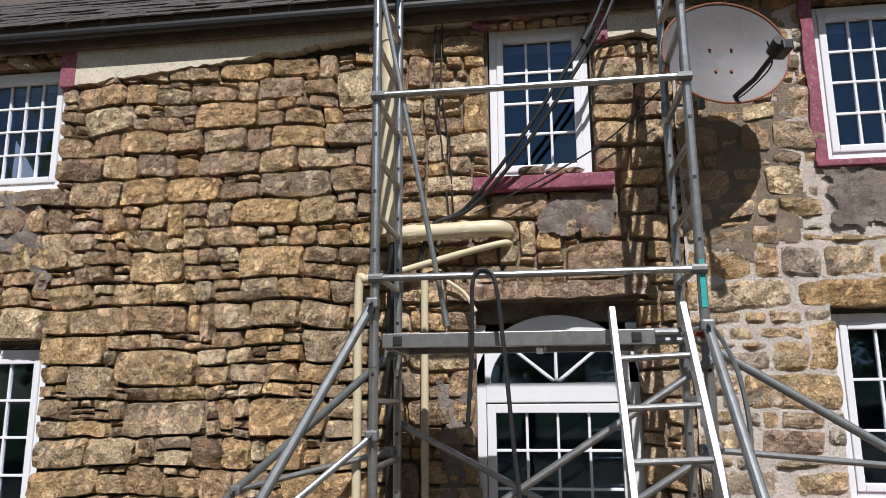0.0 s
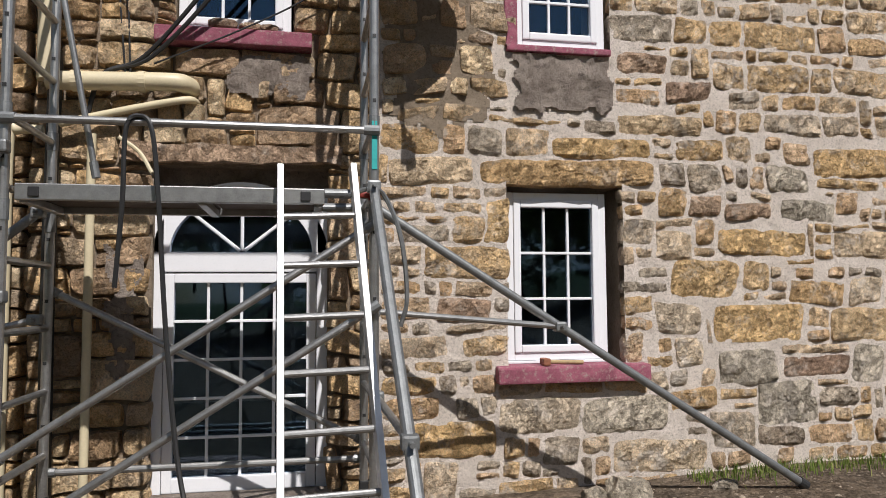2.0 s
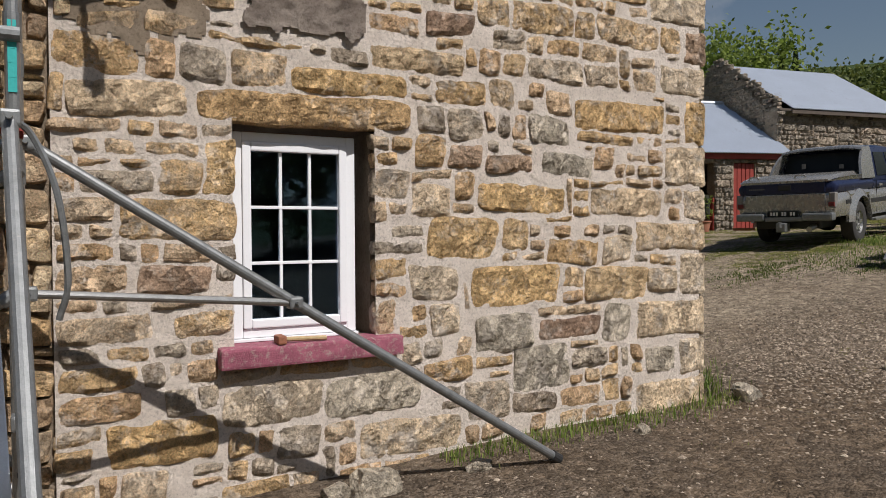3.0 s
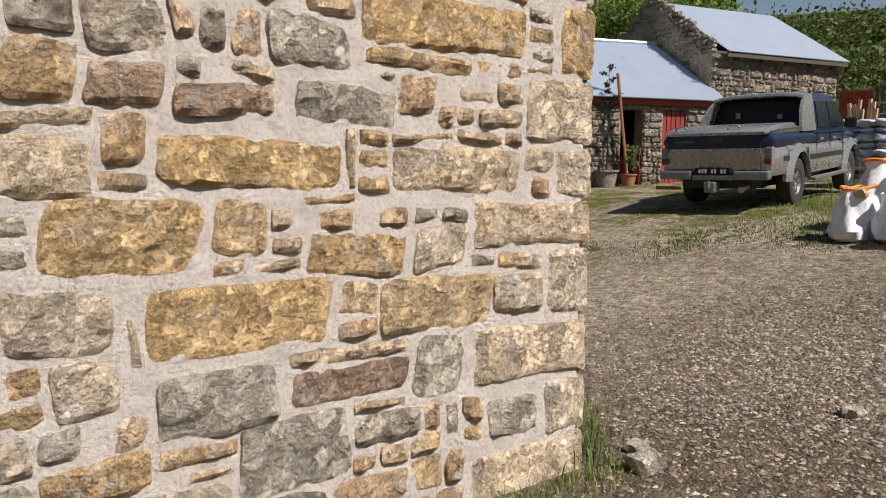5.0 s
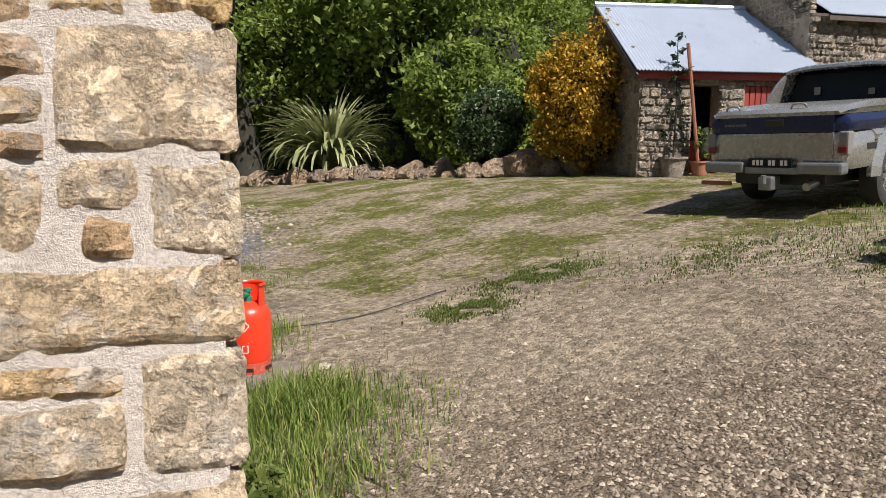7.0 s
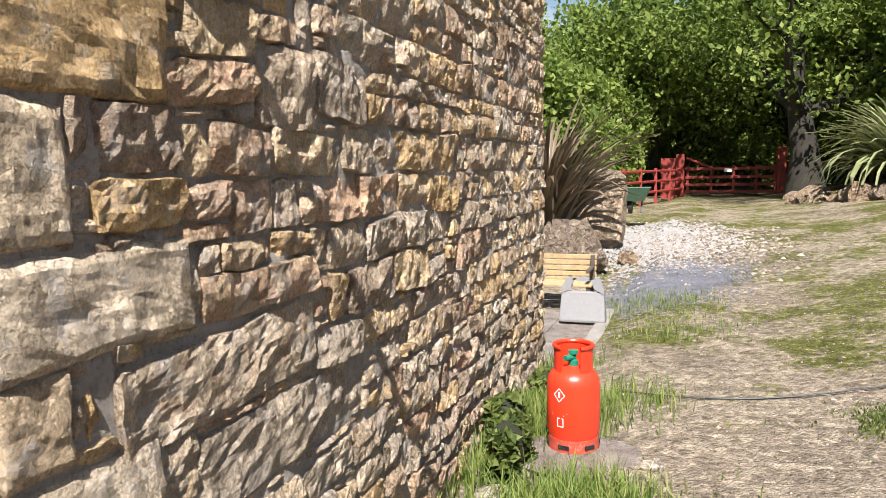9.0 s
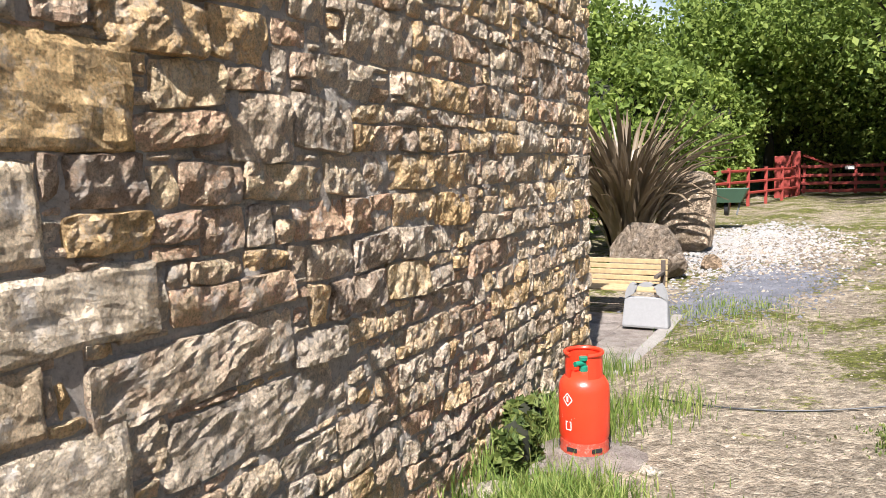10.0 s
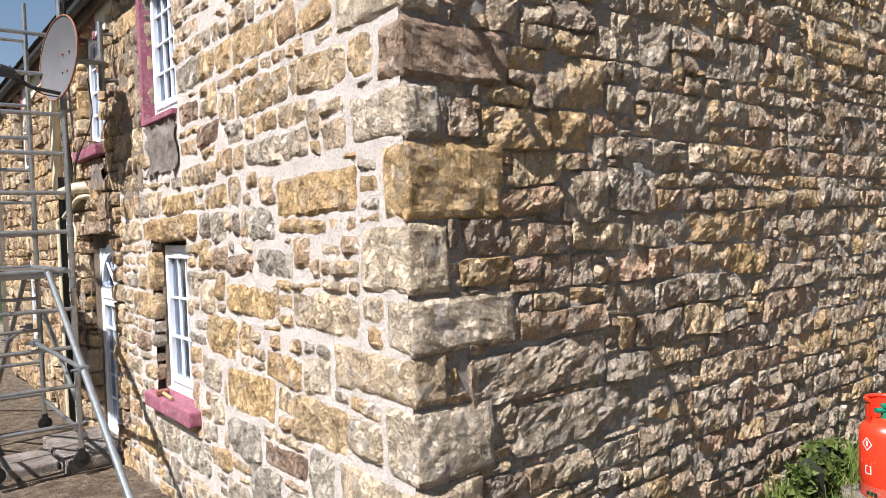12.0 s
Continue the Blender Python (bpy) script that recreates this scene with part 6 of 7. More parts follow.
def flax(at, n, length, material, label, seed, droop=0.7, spread_=1.15, broad=0.035):
    root = thing("flax_plant", label, "plant", at)
    r = random.Random(seed)
    for i in range(n):
        a_, lean = r.uniform(0, math.tau), r.uniform(0.05, 0.75) * spread_
        ln = length * r.uniform(0.65, 1.05)
        w = broad * r.uniform(0.7, 1.2)
        dx_, dy_ = math.cos(a_), math.sin(a_)
        bend = droop * r.uniform(0.5, 1.5) * (0.4 + lean)
        out, h, pts = 0.05 + 0.2 * r.random(), 0.0, []
        for k in range(8):
            pts.append((at[0] + dx_ * out, at[1] + dy_ * out, at[2] + max(0.02, h)))
            t = lean + bend * ((k + 0.5) / 7) ** 1.6
            out, h = out + ln / 7 * math.sin(t), h + ln / 7 * math.cos(t)
        bm = B()
        prev = None
        for k, p in enumerate(pts):
            ww = w * (0.7 + 0.6 * math.sin(math.pi * min(1, k / 7 + 0.15))) * (0.15 if k == 7 else 1)
            l_ = bm.verts.new((p[0] - dy_ * ww, p[1] + dx_ * ww, p[2] + 0.01))
            c_ = bm.verts.new((p[0], p[1], p[2] - 0.008))
            r_ = bm.verts.new((p[0] + dy_ * ww, p[1] - dx_ * ww, p[2] + 0.01))
            if prev:
                bm.faces.new((prev[0], prev[1], c_, l_))
                bm.faces.new((prev[1], prev[2], r_, c_))
            prev = (l_, c_, r_)
        part("leaf", bm, material, root)
    return root


flax((-1.3, 11.9, 0.3), 190, 2.9, M_FLAXDARK, "clump of bronze flax with withered drooping leaves", 3, 1.9, 0.42, 0.042)
flax((6.5, 21.2, 1.25), 320, 2.9, M_FLAX, "large clump of cream-striped flax in the raised bed", 5, 2.1, 1.15, 0.055)
bush("fern", (8.0, 19.8, 1.4), (0.5, 0.5, 0.5), "bright green fern between boulders", M_LEAF2, 1800, 0.06, 0.6, "fern", seed=4)

barrow = thing("wheelbarrow", "green wheelbarrow tray beside the fence", "wheelbarrow", (0.0, 16.0, 0.8))
bm = B()
tray = [(-0.45, 15.75, 1.25), (0.45, 15.75, 1.25), (0.45, 16.3, 1.25), (-0.45, 16.3, 1.25)]
low_ = [(-0.3, 15.85, 0.95), (0.3, 15.85, 0.95), (0.3, 16.2, 0.95), (-0.3, 16.2, 0.95)]
t_, b_ = [bm.verts.new(p) for p in tray], [bm.verts.new(p) for p in low_]
bm.faces.new(b_)
for i in range(4):
    bm.faces.new((t_[i], t_[(i + 1) % 4], b_[(i + 1) % 4], b_[i]))
part("tray", bm, plain("dull_green", (0.05, 0.1, 0.06), 0.5), barrow)
for x in (-0.25, 0.25):
    bm = B()
    tube(bm, (x, 15.7, 0.7), (x, 16.4, 1.0), 0.02, 8)
    part("handle", bm, M_GALV, barrow)
bm = B()
tube(bm, (-0.04, 16.1, 0.82), (0.04, 16.1, 0.82), 0.17, 20)
part("wheel", bm, M_BLACK, barrow)
barrow.location += Vector((-0.15, 0, 0.13))
fence = thing("fence", "low red-painted rail fence beside the lane", "fence", (-0.5, 24, 0.9))
for i in range(6):
    x, y = -1.3 + i * 0.4, 21.0 + i * 1.45
    bm = B()
    box(bm, (x - 0.05, y - 0.05, 0.4), (x + 0.05, y + 0.05, 1.75), 0.01)
    part("post", bm, M_REDPAINT, fence)
    if i < 5:
        for z in (0.95, 1.3, 1.65):
            bm = B()
            tube(bm, (x, y, z), (x + 0.4, y + 1.45, z), 0.045, 6)
            part("rail", bm, M_REDPAINT, fence)
gate = thing("gate", "red-painted wooden farm gate standing closed", "gate", (2.4, 28.9, 0.6))
for x in (0.62, 4.2):
    bm = B()
    box(bm, (x - 0.16, 28.75, 0.4), (x + 0.16, 29.05, 2.25 if x < 1 else 2.45), 0.03)
    part("gate_post", bm, M_REDPAINT, gate)
bm = B()
box(bm, (-0.1, 28.85, 0.5), (0.45, 28.93, 2.1), 0.02)
part("side_panel", bm, M_REDPAINT, gate)
for z in (0.75, 1.02, 1.3, 1.62):
    bm = B()
    box(bm, (0.8, 28.86, z), (4.05, 28.91, z + 0.11), 0.008)
    part("bar", bm, M_REDPAINT, gate)
for x in (0.85, 1.7, 2.5, 3.3, 3.95):
    bm = B()
    box(bm, (x, 28.91, 0.7), (x + 0.1, 28.95, 1.8), 0.008)
    part("upright", bm, M_REDPAINT, gate)
bm = B()
tube(bm, (0.85, 28.88, 2.1), (1.8, 28.88, 1.7), 0.05, 6)
part("brace", bm, M_REDPAINT, gate)
bm = B()
box(bm, (2.2, 28.83, 1.55), (2.5, 28.85, 1.68), 0.004)
part("small_sign", bm, M_WHITE, gate, "small white plate")

# ---- bushes, hedges and trees ----
bush("golden_bush", (10.3, 12.5, 1.3), (1.55, 1.4, 1.75), "dense golden-orange conifer bush beside the shed", M_GOLD, 30000, 0.055, 0.8, seed=2, lumps=26)
bush("ivy_bush", (8.75, 14.6, 1.3), (0.95, 0.9, 1.15), "dark glossy ivy-clad bush beside the golden one", M_IVY, 14000, 0.055, seed=6, lumps=20)
for i, (x, y, a_, b_, h) in enumerate(((9.5, 18.5, 1.8, 1.6, 2.2), (12.0, 20.5, 2.4, 2.2, 2.8), (8.0, 25.5, 2.6, 2.0, 2.4), (4.5, 31.5, 2.8, 1.6, 2.6), (1.5, 33.0, 2.8, 2.0, 2.8), (-2.5, 28.0, 2.2, 3.0, 2.4), (-3.2, 19.5, 2.4, 3.0, 2.4),
                                       (-3.6, 13.5, 1.6, 2.2, 1.9), (12.5, 26.0, 3.0, 2.5, 3.2), (-1.5, 24.5, 1.0, 2.4, 1.5), (7.5, 29.5, 2.4, 2.0, 2.8), (15.5, 22.5, 2.8, 2.6, 3.0))):
    bush("hedge_bush", (x, y, land_z(x, y) - 0.1), (a_, b_, h), "dense green hedge bush at the edge of the yard", M_LEAF if i % 3 else M_LEAF2, 16000, 0.115, 0.2, seed=20 + i, lumps=22)
big = broad_tree((4.55, 25.0, 0.9), 9.5, 3.6, 1, M_LEAF2, "old leaning tree with heavy limbs by the gate", 6500, 0.14, 0.5, 0.5)
proto = broad_tree((-7.0, 25.0, 0.8), 7.0, 3.0, 2, M_LEAF, "tall broadleaf tree in full green leaf", 15000, 0.13, 0.22, 0.2)
proto2 = broad_tree((0.5, 35.0, 1.2), 7.5, 3.4, 3, M_LEAF2, "tall ash tree in light green leaf", 15000, 0.15, 0.24, 0.15)
k_ = 0
for x, y in ((-5.2, 27.0), (-2.2, 36.0), (-7.5, 17.0), (4.0, 38.0), (8.5, 35.0), (12.5, 32.0), (16.0, 29.0), (10.5, 24.0), (14.5, 25.5), (19.5, 27.0), (-10.0, 22.0), (-12.5, 30.0), (10.0, 44.0), (20.0, 38.0), (7.0, 30.5), (-0.6, 31.0), (25.0, 31.0), (31.0, 27.0)):
    s = 0.8 + 0.45 * ((k_ * 37) % 10) / 10
    copy_thing((proto, proto2)[k_ % 2], Matrix.LocRotScale((x, y, land_z(x, y) - 0.1), Euler((0, 0, k_ * 1.9)), (s, s, s)))
    k_ += 1

# unseen trees added to the south, to darken what the lower windows mirror
for i in range(9):
    s = 1.15 + 0.25 * math.sin(i * 2.3)
    copy_thing((proto, proto2)[i % 2], Matrix.LocRotScale((-27 + i * 5.2, -24 + 2 * math.sin(i * 1.7), -0.3), Euler((0, 0, i * 1.3)), (s, s, s)))


def conifer(at, height, seed):
    root = thing("spruce_tree", "dark spruce on the far wooded ridge", "tree", at, group="spruces on the ridge")
    bm = B()
    tube(bm, at, (at[0], at[1], at[2] + height * 0.95), 0.18, 6, 0.03)
    part("trunk", bm, M_BARK, root)
    r = np.random.default_rng(seed)
    n = 2600
    h = r.uniform(0.06, 1.0, n) ** 0.9
    tier = 0.75 + 0.25 * np.abs(np.sin(h * 34))
    rad = (1 - h) * height * 0.21 * tier * r.uniform(0.35, 1.0, n)
    a_ = r.uniform(0, math.tau, n)
    p = np.stack([rad * np.cos(a_), rad * np.sin(a_), h * height - 0.15 * rad], 1)
    mesh_part("crown", quads("crown", p, 0.3, M_CONIFER, 2.2), root)
    return root


c0 = conifer((14.0, 48.0, land_z(14, 48) - 0.3), 11.0, 9)
rr_ = random.Random(5)
for i in range(44):
    x = -22 + i * 1.75 + rr_.uniform(-0.7, 0.7)
    y = 52 + rr_.uniform(-4, 8) - 0.35 * max(0, x - 6)
    s = rr_.uniform(0.75, 1.25) * (0.55 if x > 3 else 1.0)
    if -14 < x < -4.5:
        continue
    copy_thing(c0, Matrix.LocRotScale((x, y, land_z(x, y) - 0.4), Euler((0, 0, i * 2.3)), (s, s, s)))
# scrub on the hillside
hp, near_ = [], []
for _ in range(150000):
    x, y = nr.uniform(-25, 70), nr.uniform(8, 80)
    if noise.noise(Vector((x * 0.12, y * 0.12, 2.0))) > -0.15 and math.hypot(x - 5, y) > 40:
        hp.append((x, y, land_z(x, y) + abs(nr.normal(0, 0.8))))
for _ in range(150000):
    x, y = nr.uniform(20.5, 46), nr.uniform(7, 30)
    k = noise.noise(Vector((x * 0.35, y * 0.35, 6.0)))
    if k > -0.2:
        near_.append((x, y, land_z(x, y) + abs(nr.normal(0, 0.5)) * (1.0 + k)))
M_SCRUB = leaf_mat("scrub_leaf", [(0.2, (0.04, 0.06, 0.014)), (0.5, (0.09, 0.12, 0.026)), (0.85, (0.17, 0.19, 0.045))], 0.35)
me = quads("near_scrub", np.array(near_), 0.12, M_SCRUB, 1.7)
tagged(new("near_scrub", me), "low green scrub on the bank behind the barn", "scrub", kind="stuff")
me = quads("hillside_scrub", np.array(hp), 0.32, M_SCRUB, 1.5)
tagged(new("hillside_scrub", me), "green scrub and bracken covering the hillside", "scrub", kind="stuff")

# ---- barn and shed ----
def frame_of(origin, along):
    """A pose with x along the given heading and z up."""
    a_ = math.atan2(along[1], along[0])
    return Matrix.Translation(origin) @ Matrix.Rotation(a_, 4, "Z")


def put(bm, m):
    bmesh.ops.transform(bm, matrix=m, verts=bm.verts)
    return bm


def rubble_face(bm_v, bm_f, m, x0, x1, z0, z1, seed, holes=(), top=None):
    """Small stones of a far wall, facing -y in its own frame."""
    r = random.Random(seed)
    for x, z, w, h in lay(x0, x1, z0, z1, (0.12, 0.24), (0.9, 2.8), 0.2, list(holes), r):
        if top and z + h / 2 > top(x):
            continue
        v, f = split_stone(x, z, w, h, BARN, r.randrange(100000), 0.08, (7, 5))
        o = len(bm_v)
        bm_v.extend(tuple(m @ Vector(on_wall(p, x, z, "y"))) for p in v)
        bm_f.extend(tuple(o + k for k in q) for q in f)


def stones_part(parent, vv, ff, base):
    me = bpy.data.meshes.new("rubble")
    me.from_pydata([tuple(Vector(p) - Vector(base)) for p in vv], [], ff)
    me.materials.append(M_BARN)
    ob = new("rubble", me)
    ob.parent = parent
    return tagged(ob, kind="stuff")


def tin_roof(name, parent, a_, b_, c_, d_, mat_, pitch=0.076):
    """Corrugated sheet from eave a-b to ridge d-c."""
    a_, b_, c_, d_ = map(Vector, (a_, b_, c_, d_))
    up = (b_ - a_).cross(d_ - a_).normalized()
    if up.z < 0:
        up = -up
    n = int((b_ - a_).length / pitch) * 4
    bm = B()
    prev = None
    for i in range(n + 1):
        t = i / n
        off = up * (0.018 * math.sin(i * math.pi / 2))
        lo, hi = bm.verts.new(a_.lerp(b_, t) + off), bm.verts.new(d_.lerp(c_, t) + off)
        lo2, hi2 = bm.verts.new(a_.lerp(b_, t) + off - up * 0.012), bm.verts.new(d_.lerp(c_, t) + off - up * 0.012)
        if prev:
            bm.faces.new((prev[0], lo, hi, prev[1]))
            bm.faces.new((prev[2], prev[3], hi2, lo2))
            bm.faces.new((prev[0], prev[2], lo2, lo))
        prev = (lo, hi, lo2, hi2)
    return part(name, bm, mat_, parent)


SB = (9.95, 10.35, 1.3)
shed = thing("shed", "low stone shed with a pale corrugated roof and a red door", "shed", SB)
m_ = frame_of(SB, (3.05, -1.06))
L_, Dp, He, Hr = 3.35, 2.75, 2.15, 4.05
DOORWAY = (1.15, 1.75, -0.3, 1.95)
RED = (2.3, 2.95, -0.3, 1.95)
bm = B()
for x0, x1, z0, z1 in ((0, 1.15, -0.4, He), (1.75, 2.3, -0.4, He), (2.95, L_ + 0.6, -0.4, He), (1.15, 1.75, 1.95, He), (2.3, 2.95, 1.95, He)):
    box(bm, (x0, 0.03, z0), (x1, 0.45, z1))
box(bm, (0, Dp * 1.9, -0.4), (L_ + 0.6, Dp * 1.9 + 0.4, He))
for x in (0.02, L_ + 0.2):
    v = [bm.verts.new((x + dx_, y, z)) for dx_ in (0, 0.4) for y, z in ((0.45, -0.4), (Dp * 1.9, -0.4), (Dp * 1.9, He), (Dp, Hr - 0.1), (0.45, He + 0.2))]
    bm.faces.new(v[:5])
    bm.faces.new(v[5:][::-1])
    for i in range(5):
        bm.faces.new((v[i], v[i + 5], v[(i + 1) % 5 + 5], v[(i + 1) % 5]))
part("wall", put(bm, m_), M_MID, shed)
vv, ff = [], []
rubble_face(vv, ff, m_, 0.0, L_ + 0.6, -0.3, He, 3, [DOORWAY, RED])
side = m_ @ Matrix.Translation((0.02, Dp * 1.9, 0)) @ Matrix.Rotation(-math.pi / 2, 4, "Z")
rubble_face(vv, ff, side, 0.0, Dp * 1.9, -0.3, Hr, 4, [], lambda x: He + (Hr - He) * (1 - abs(x - Dp * 0.95) / (Dp * 0.95)))
stones_part(shed, vv, ff, SB)
bm = B()
box(bm, (2.3, 0.1, -0.3), (2.95, 0.16, 1.95), 0.01)
sd = part("door", put(bm, m_), M_REDPAINT, shed, "red-painted board door")
for i in range(5):
    bm = B()
    box(bm, (2.31 + i * 0.128, 0.07, -0.28), (2.42 + i * 0.128, 0.098, 1.93), 0.006)
    part("board", put(bm, m_), M_REDPAINT, sd)
bm = B()
box(bm, (-0.1, -0.06, He - 0.1), (L_ + 0.6, -0.02, He + 0.05), 0.01)
part("eave_board", put(bm, m_), M_REDPAINT, shed, "faded red eave board")
bm = B()
box(bm, (1.1, 0.6, -0.3), (1.8, 0.66, 0.8), 0.01)
box(bm, (1.7, 0.05, -0.3), (1.78, 0.2, 1.0), 0.01)
part("half_door", put(bm, m_), M_REDPAINT, shed, "red half door standing ajar")
tin_roof("roof_sheet", shed, m_ @ Vector((-0.15, -0.2, He + 0.06)), m_ @ Vector((L_ + 0.6, -0.2, He + 0.06)), m_ @ Vector((L_ + 0.6, Dp, Hr)), m_ @ Vector((-0.15, Dp, Hr)), M_TIN)
tin_roof("roof_sheet", shed, m_ @ Vector((L_ + 0.6, Dp * 2 + 0.2, He + 0.06)), m_ @ Vector((-0.15, Dp * 2 + 0.2, He + 0.06)), m_ @ Vector((-0.15, Dp, Hr)), m_ @ Vector((L_ + 0.6, Dp, Hr)), M_TIN)
bm = B()
tube(bm, (-0.18, Dp, Hr + 0.03), (L_ + 0.6, Dp, Hr + 0.03), 0.06, 8)
part("ridge_cap", put(bm, m_), M_TIN, shed)
bm = B()
box(bm, (-0.17, -0.2, 0), (-0.13, 3.35, 0.14), 0.0, Matrix.Translation((0, 0, He - 0.05)) @ Matrix.Rotation(math.atan2(Hr - He, Dp + 0.2), 4, "X"))
part("verge_board", put(bm, m_), M_DARKWOOD, shed)

BB = (13.75, 9.45, 1.6)
barn = thing("barn", "tall stone barn with a pale corrugated roof and ruined gable", "barn", BB)
m2 = frame_of(BB, (4.1, -0.85))
L2, D2, H2, R2 = 4.45, 2.6, 3.2, 5.0
bm = B()
box(bm, (0, 0.03, -0.6), (L2, 0.5, H2))
box(bm, (0, D2 * 2 - 0.5, -0.6), (L2, D2 * 2, H2))
for x in (0.03, L2 - 0.45):
    v = [bm.verts.new((x + dx_, y, z)) for dx_ in (0, 0.42) for y, z in ((0.5, -0.6), (D2 * 2 - 0.5, -0.6), (D2 * 2 - 0.5, H2), (D2, R2 - 0.05), (0.5, H2 + 0.1))]
    bm.faces.new(v[:5])
    bm.faces.new(v[5:][::-1])
    for i in range(5):
        bm.faces.new((v[i], v[i + 5], v[(i + 1) % 5 + 5], v[(i + 1) % 5]))
part("wall", put(bm, m2), M_MID, barn)
vv, ff = [], []
rubble_face(vv, ff, m2, 0.0, L2, -0.4, H2, 13)
side = m2 @ Matrix.Translation((0.02, D2 * 2, 0)) @ Matrix.Rotation(-math.pi / 2, 4, "Z")
rubble_face(vv, ff, side, 0.0, D2 * 2, -0.4, R2 + 0.2, 14, [], lambda x: H2 + 0.35 + (R2 - H2) * (1 - abs(x - D2) / D2))
stones_part(barn, vv, ff, BB)
tin_roof("roof_sheet", barn, m2 @ Vector((0.3, -0.25, H2 + 0.02)), m2 @ Vector((L2 + 0.15, -0.25, H2 + 0.02)), m2 @ Vector((L2 + 0.15, D2, R2)), m2 @ Vector((0.3, D2, R2)), M_TIN)
tin_roof("roof_sheet", barn, m2 @ Vector((L2 + 0.15, D2 * 2 + 0.25, H2 + 0.02)), m2 @ Vector((0.3, D2 * 2 + 0.25, H2 + 0.02)), m2 @ Vector((0.3, D2, R2)), m2 @ Vector((L2 + 0.15, D2, R2)), M_TIN)
for i in range(7):
    bm = B()
    t = i / 6
    p = Vector((0.0, -0.15 + (D2 + 0.1) * t, H2 + 0.02 + (R2 - H2 - 0.02) * t - 0.03))
    box(bm, p - Vector((0.12, 0.04, 0.04)), p + Vector((0.38, 0.04, 0.02)), 0.006)
    part("batten_end", put(bm, m2), M_DARKWOOD, barn)
bm = B()
box(bm, (0.3, -0.22, H2 - 0.12), (L2 + 0.1, -0.17, H2 - 0.02), 0.006)
part("eave_board", put(bm, m2), M_DARKWOOD, barn)
for i in range(5):
    bm = B()
    box(bm, (0.7 + i * 0.85, -0.1, H2 - 0.16), (0.78 + i * 0.85, 0.05, H2 - 0.06), 0.006)
    part("rafter_end", put(bm, m2), M_DARKWOOD, barn)

# yard gate, pallet fence, logs and stacked sacks beyond the vehicle
for i in range(16):
    if i == 0:
        pf_ = thing("red_hoarding", "red corrugated hoarding beside the barn", "fence", (17.6, 8.0, 2.0))
    bm = B()
    box(bm, (18.45 + i * 0.01, 8.6 - i * 0.055, 1.95), (18.47 + i * 0.01, 8.65 - i * 0.055, 4.07), 0.004)
    part("board", bm, M_REDPAINT, pf_)
pal = thing("picket_fence", "dark wooden picket fence above the field gate", "fence", (19.3, 6.2, 2.2))
for i in range(26):
    bm = B()
    box(bm, (18.65 + i * 0.02, 7.68 - i * 0.13, 2.0), (18.68 + i * 0.02, 7.76 - i * 0.13, 4.1 + 0.06 * (i % 3)), 0.006)
    part("picket", bm, M_DARKWOOD, pal)
fg = thing("field_gate", "galvanised tubular field gate behind the sacks", "gate", (16.5, 5.6, 1.9))
for z in (2.45, 2.72, 2.98, 3.25, 3.52):
    bm = B()
    tube(bm, (17.1, 7.1, z), (17.1, 3.4, z), 0.022, 8)
    part("bar", bm, M_GALV, fg)
for y in (7.1, 5.25, 3.4):
    bm = B()
    tube(bm, (17.1, y, 1.85), (17.1, y, 3.55), 0.025, 8)
    part("upright", bm, M_GALV, fg)
for i in range(11):
    bm = B()
    x, y = 13.5 + 0.05 * (i % 4), 5.75 - 0.045 * i
    lean_ = 0.1 * math.sin(i * 2.2)
    box(bm, (-0.03, -0.03, 0), (0.03, 0.03, 1.65 + 0.12 * math.sin(i * 1.3)), 0.004, Matrix.Translation((x, y, 1.52)) @ Matrix.Rotation(lean_, 4, "X"))
    solo("timber_post", bm, plain("fresh_timber", (0.55, 0.36, 0.2), 0.7, var=0.15, scale=15) if i == 0 else bpy.data.materials["fresh_timber"], "fresh sawn timber stake leaning in a bundle", "stake", group="bundle of stakes", at=(x, y, 1.52))

# ---- sacks ----
M_SACK = plain("white_woven_sack", (0.76, 0.75, 0.78), 0.6, var=0.25, scale=6, dist=0.008, dirt=(0.42, 0.4, 0.42), dirt_amount=0.42)
M_ORANGE = plain("orange_hem", (0.75, 0.22, 0.02), 0.6, var=0.15)
M_YELLOW = plain("yellow_hem", (0.75, 0.58, 0.04), 0.6, var=0.15)


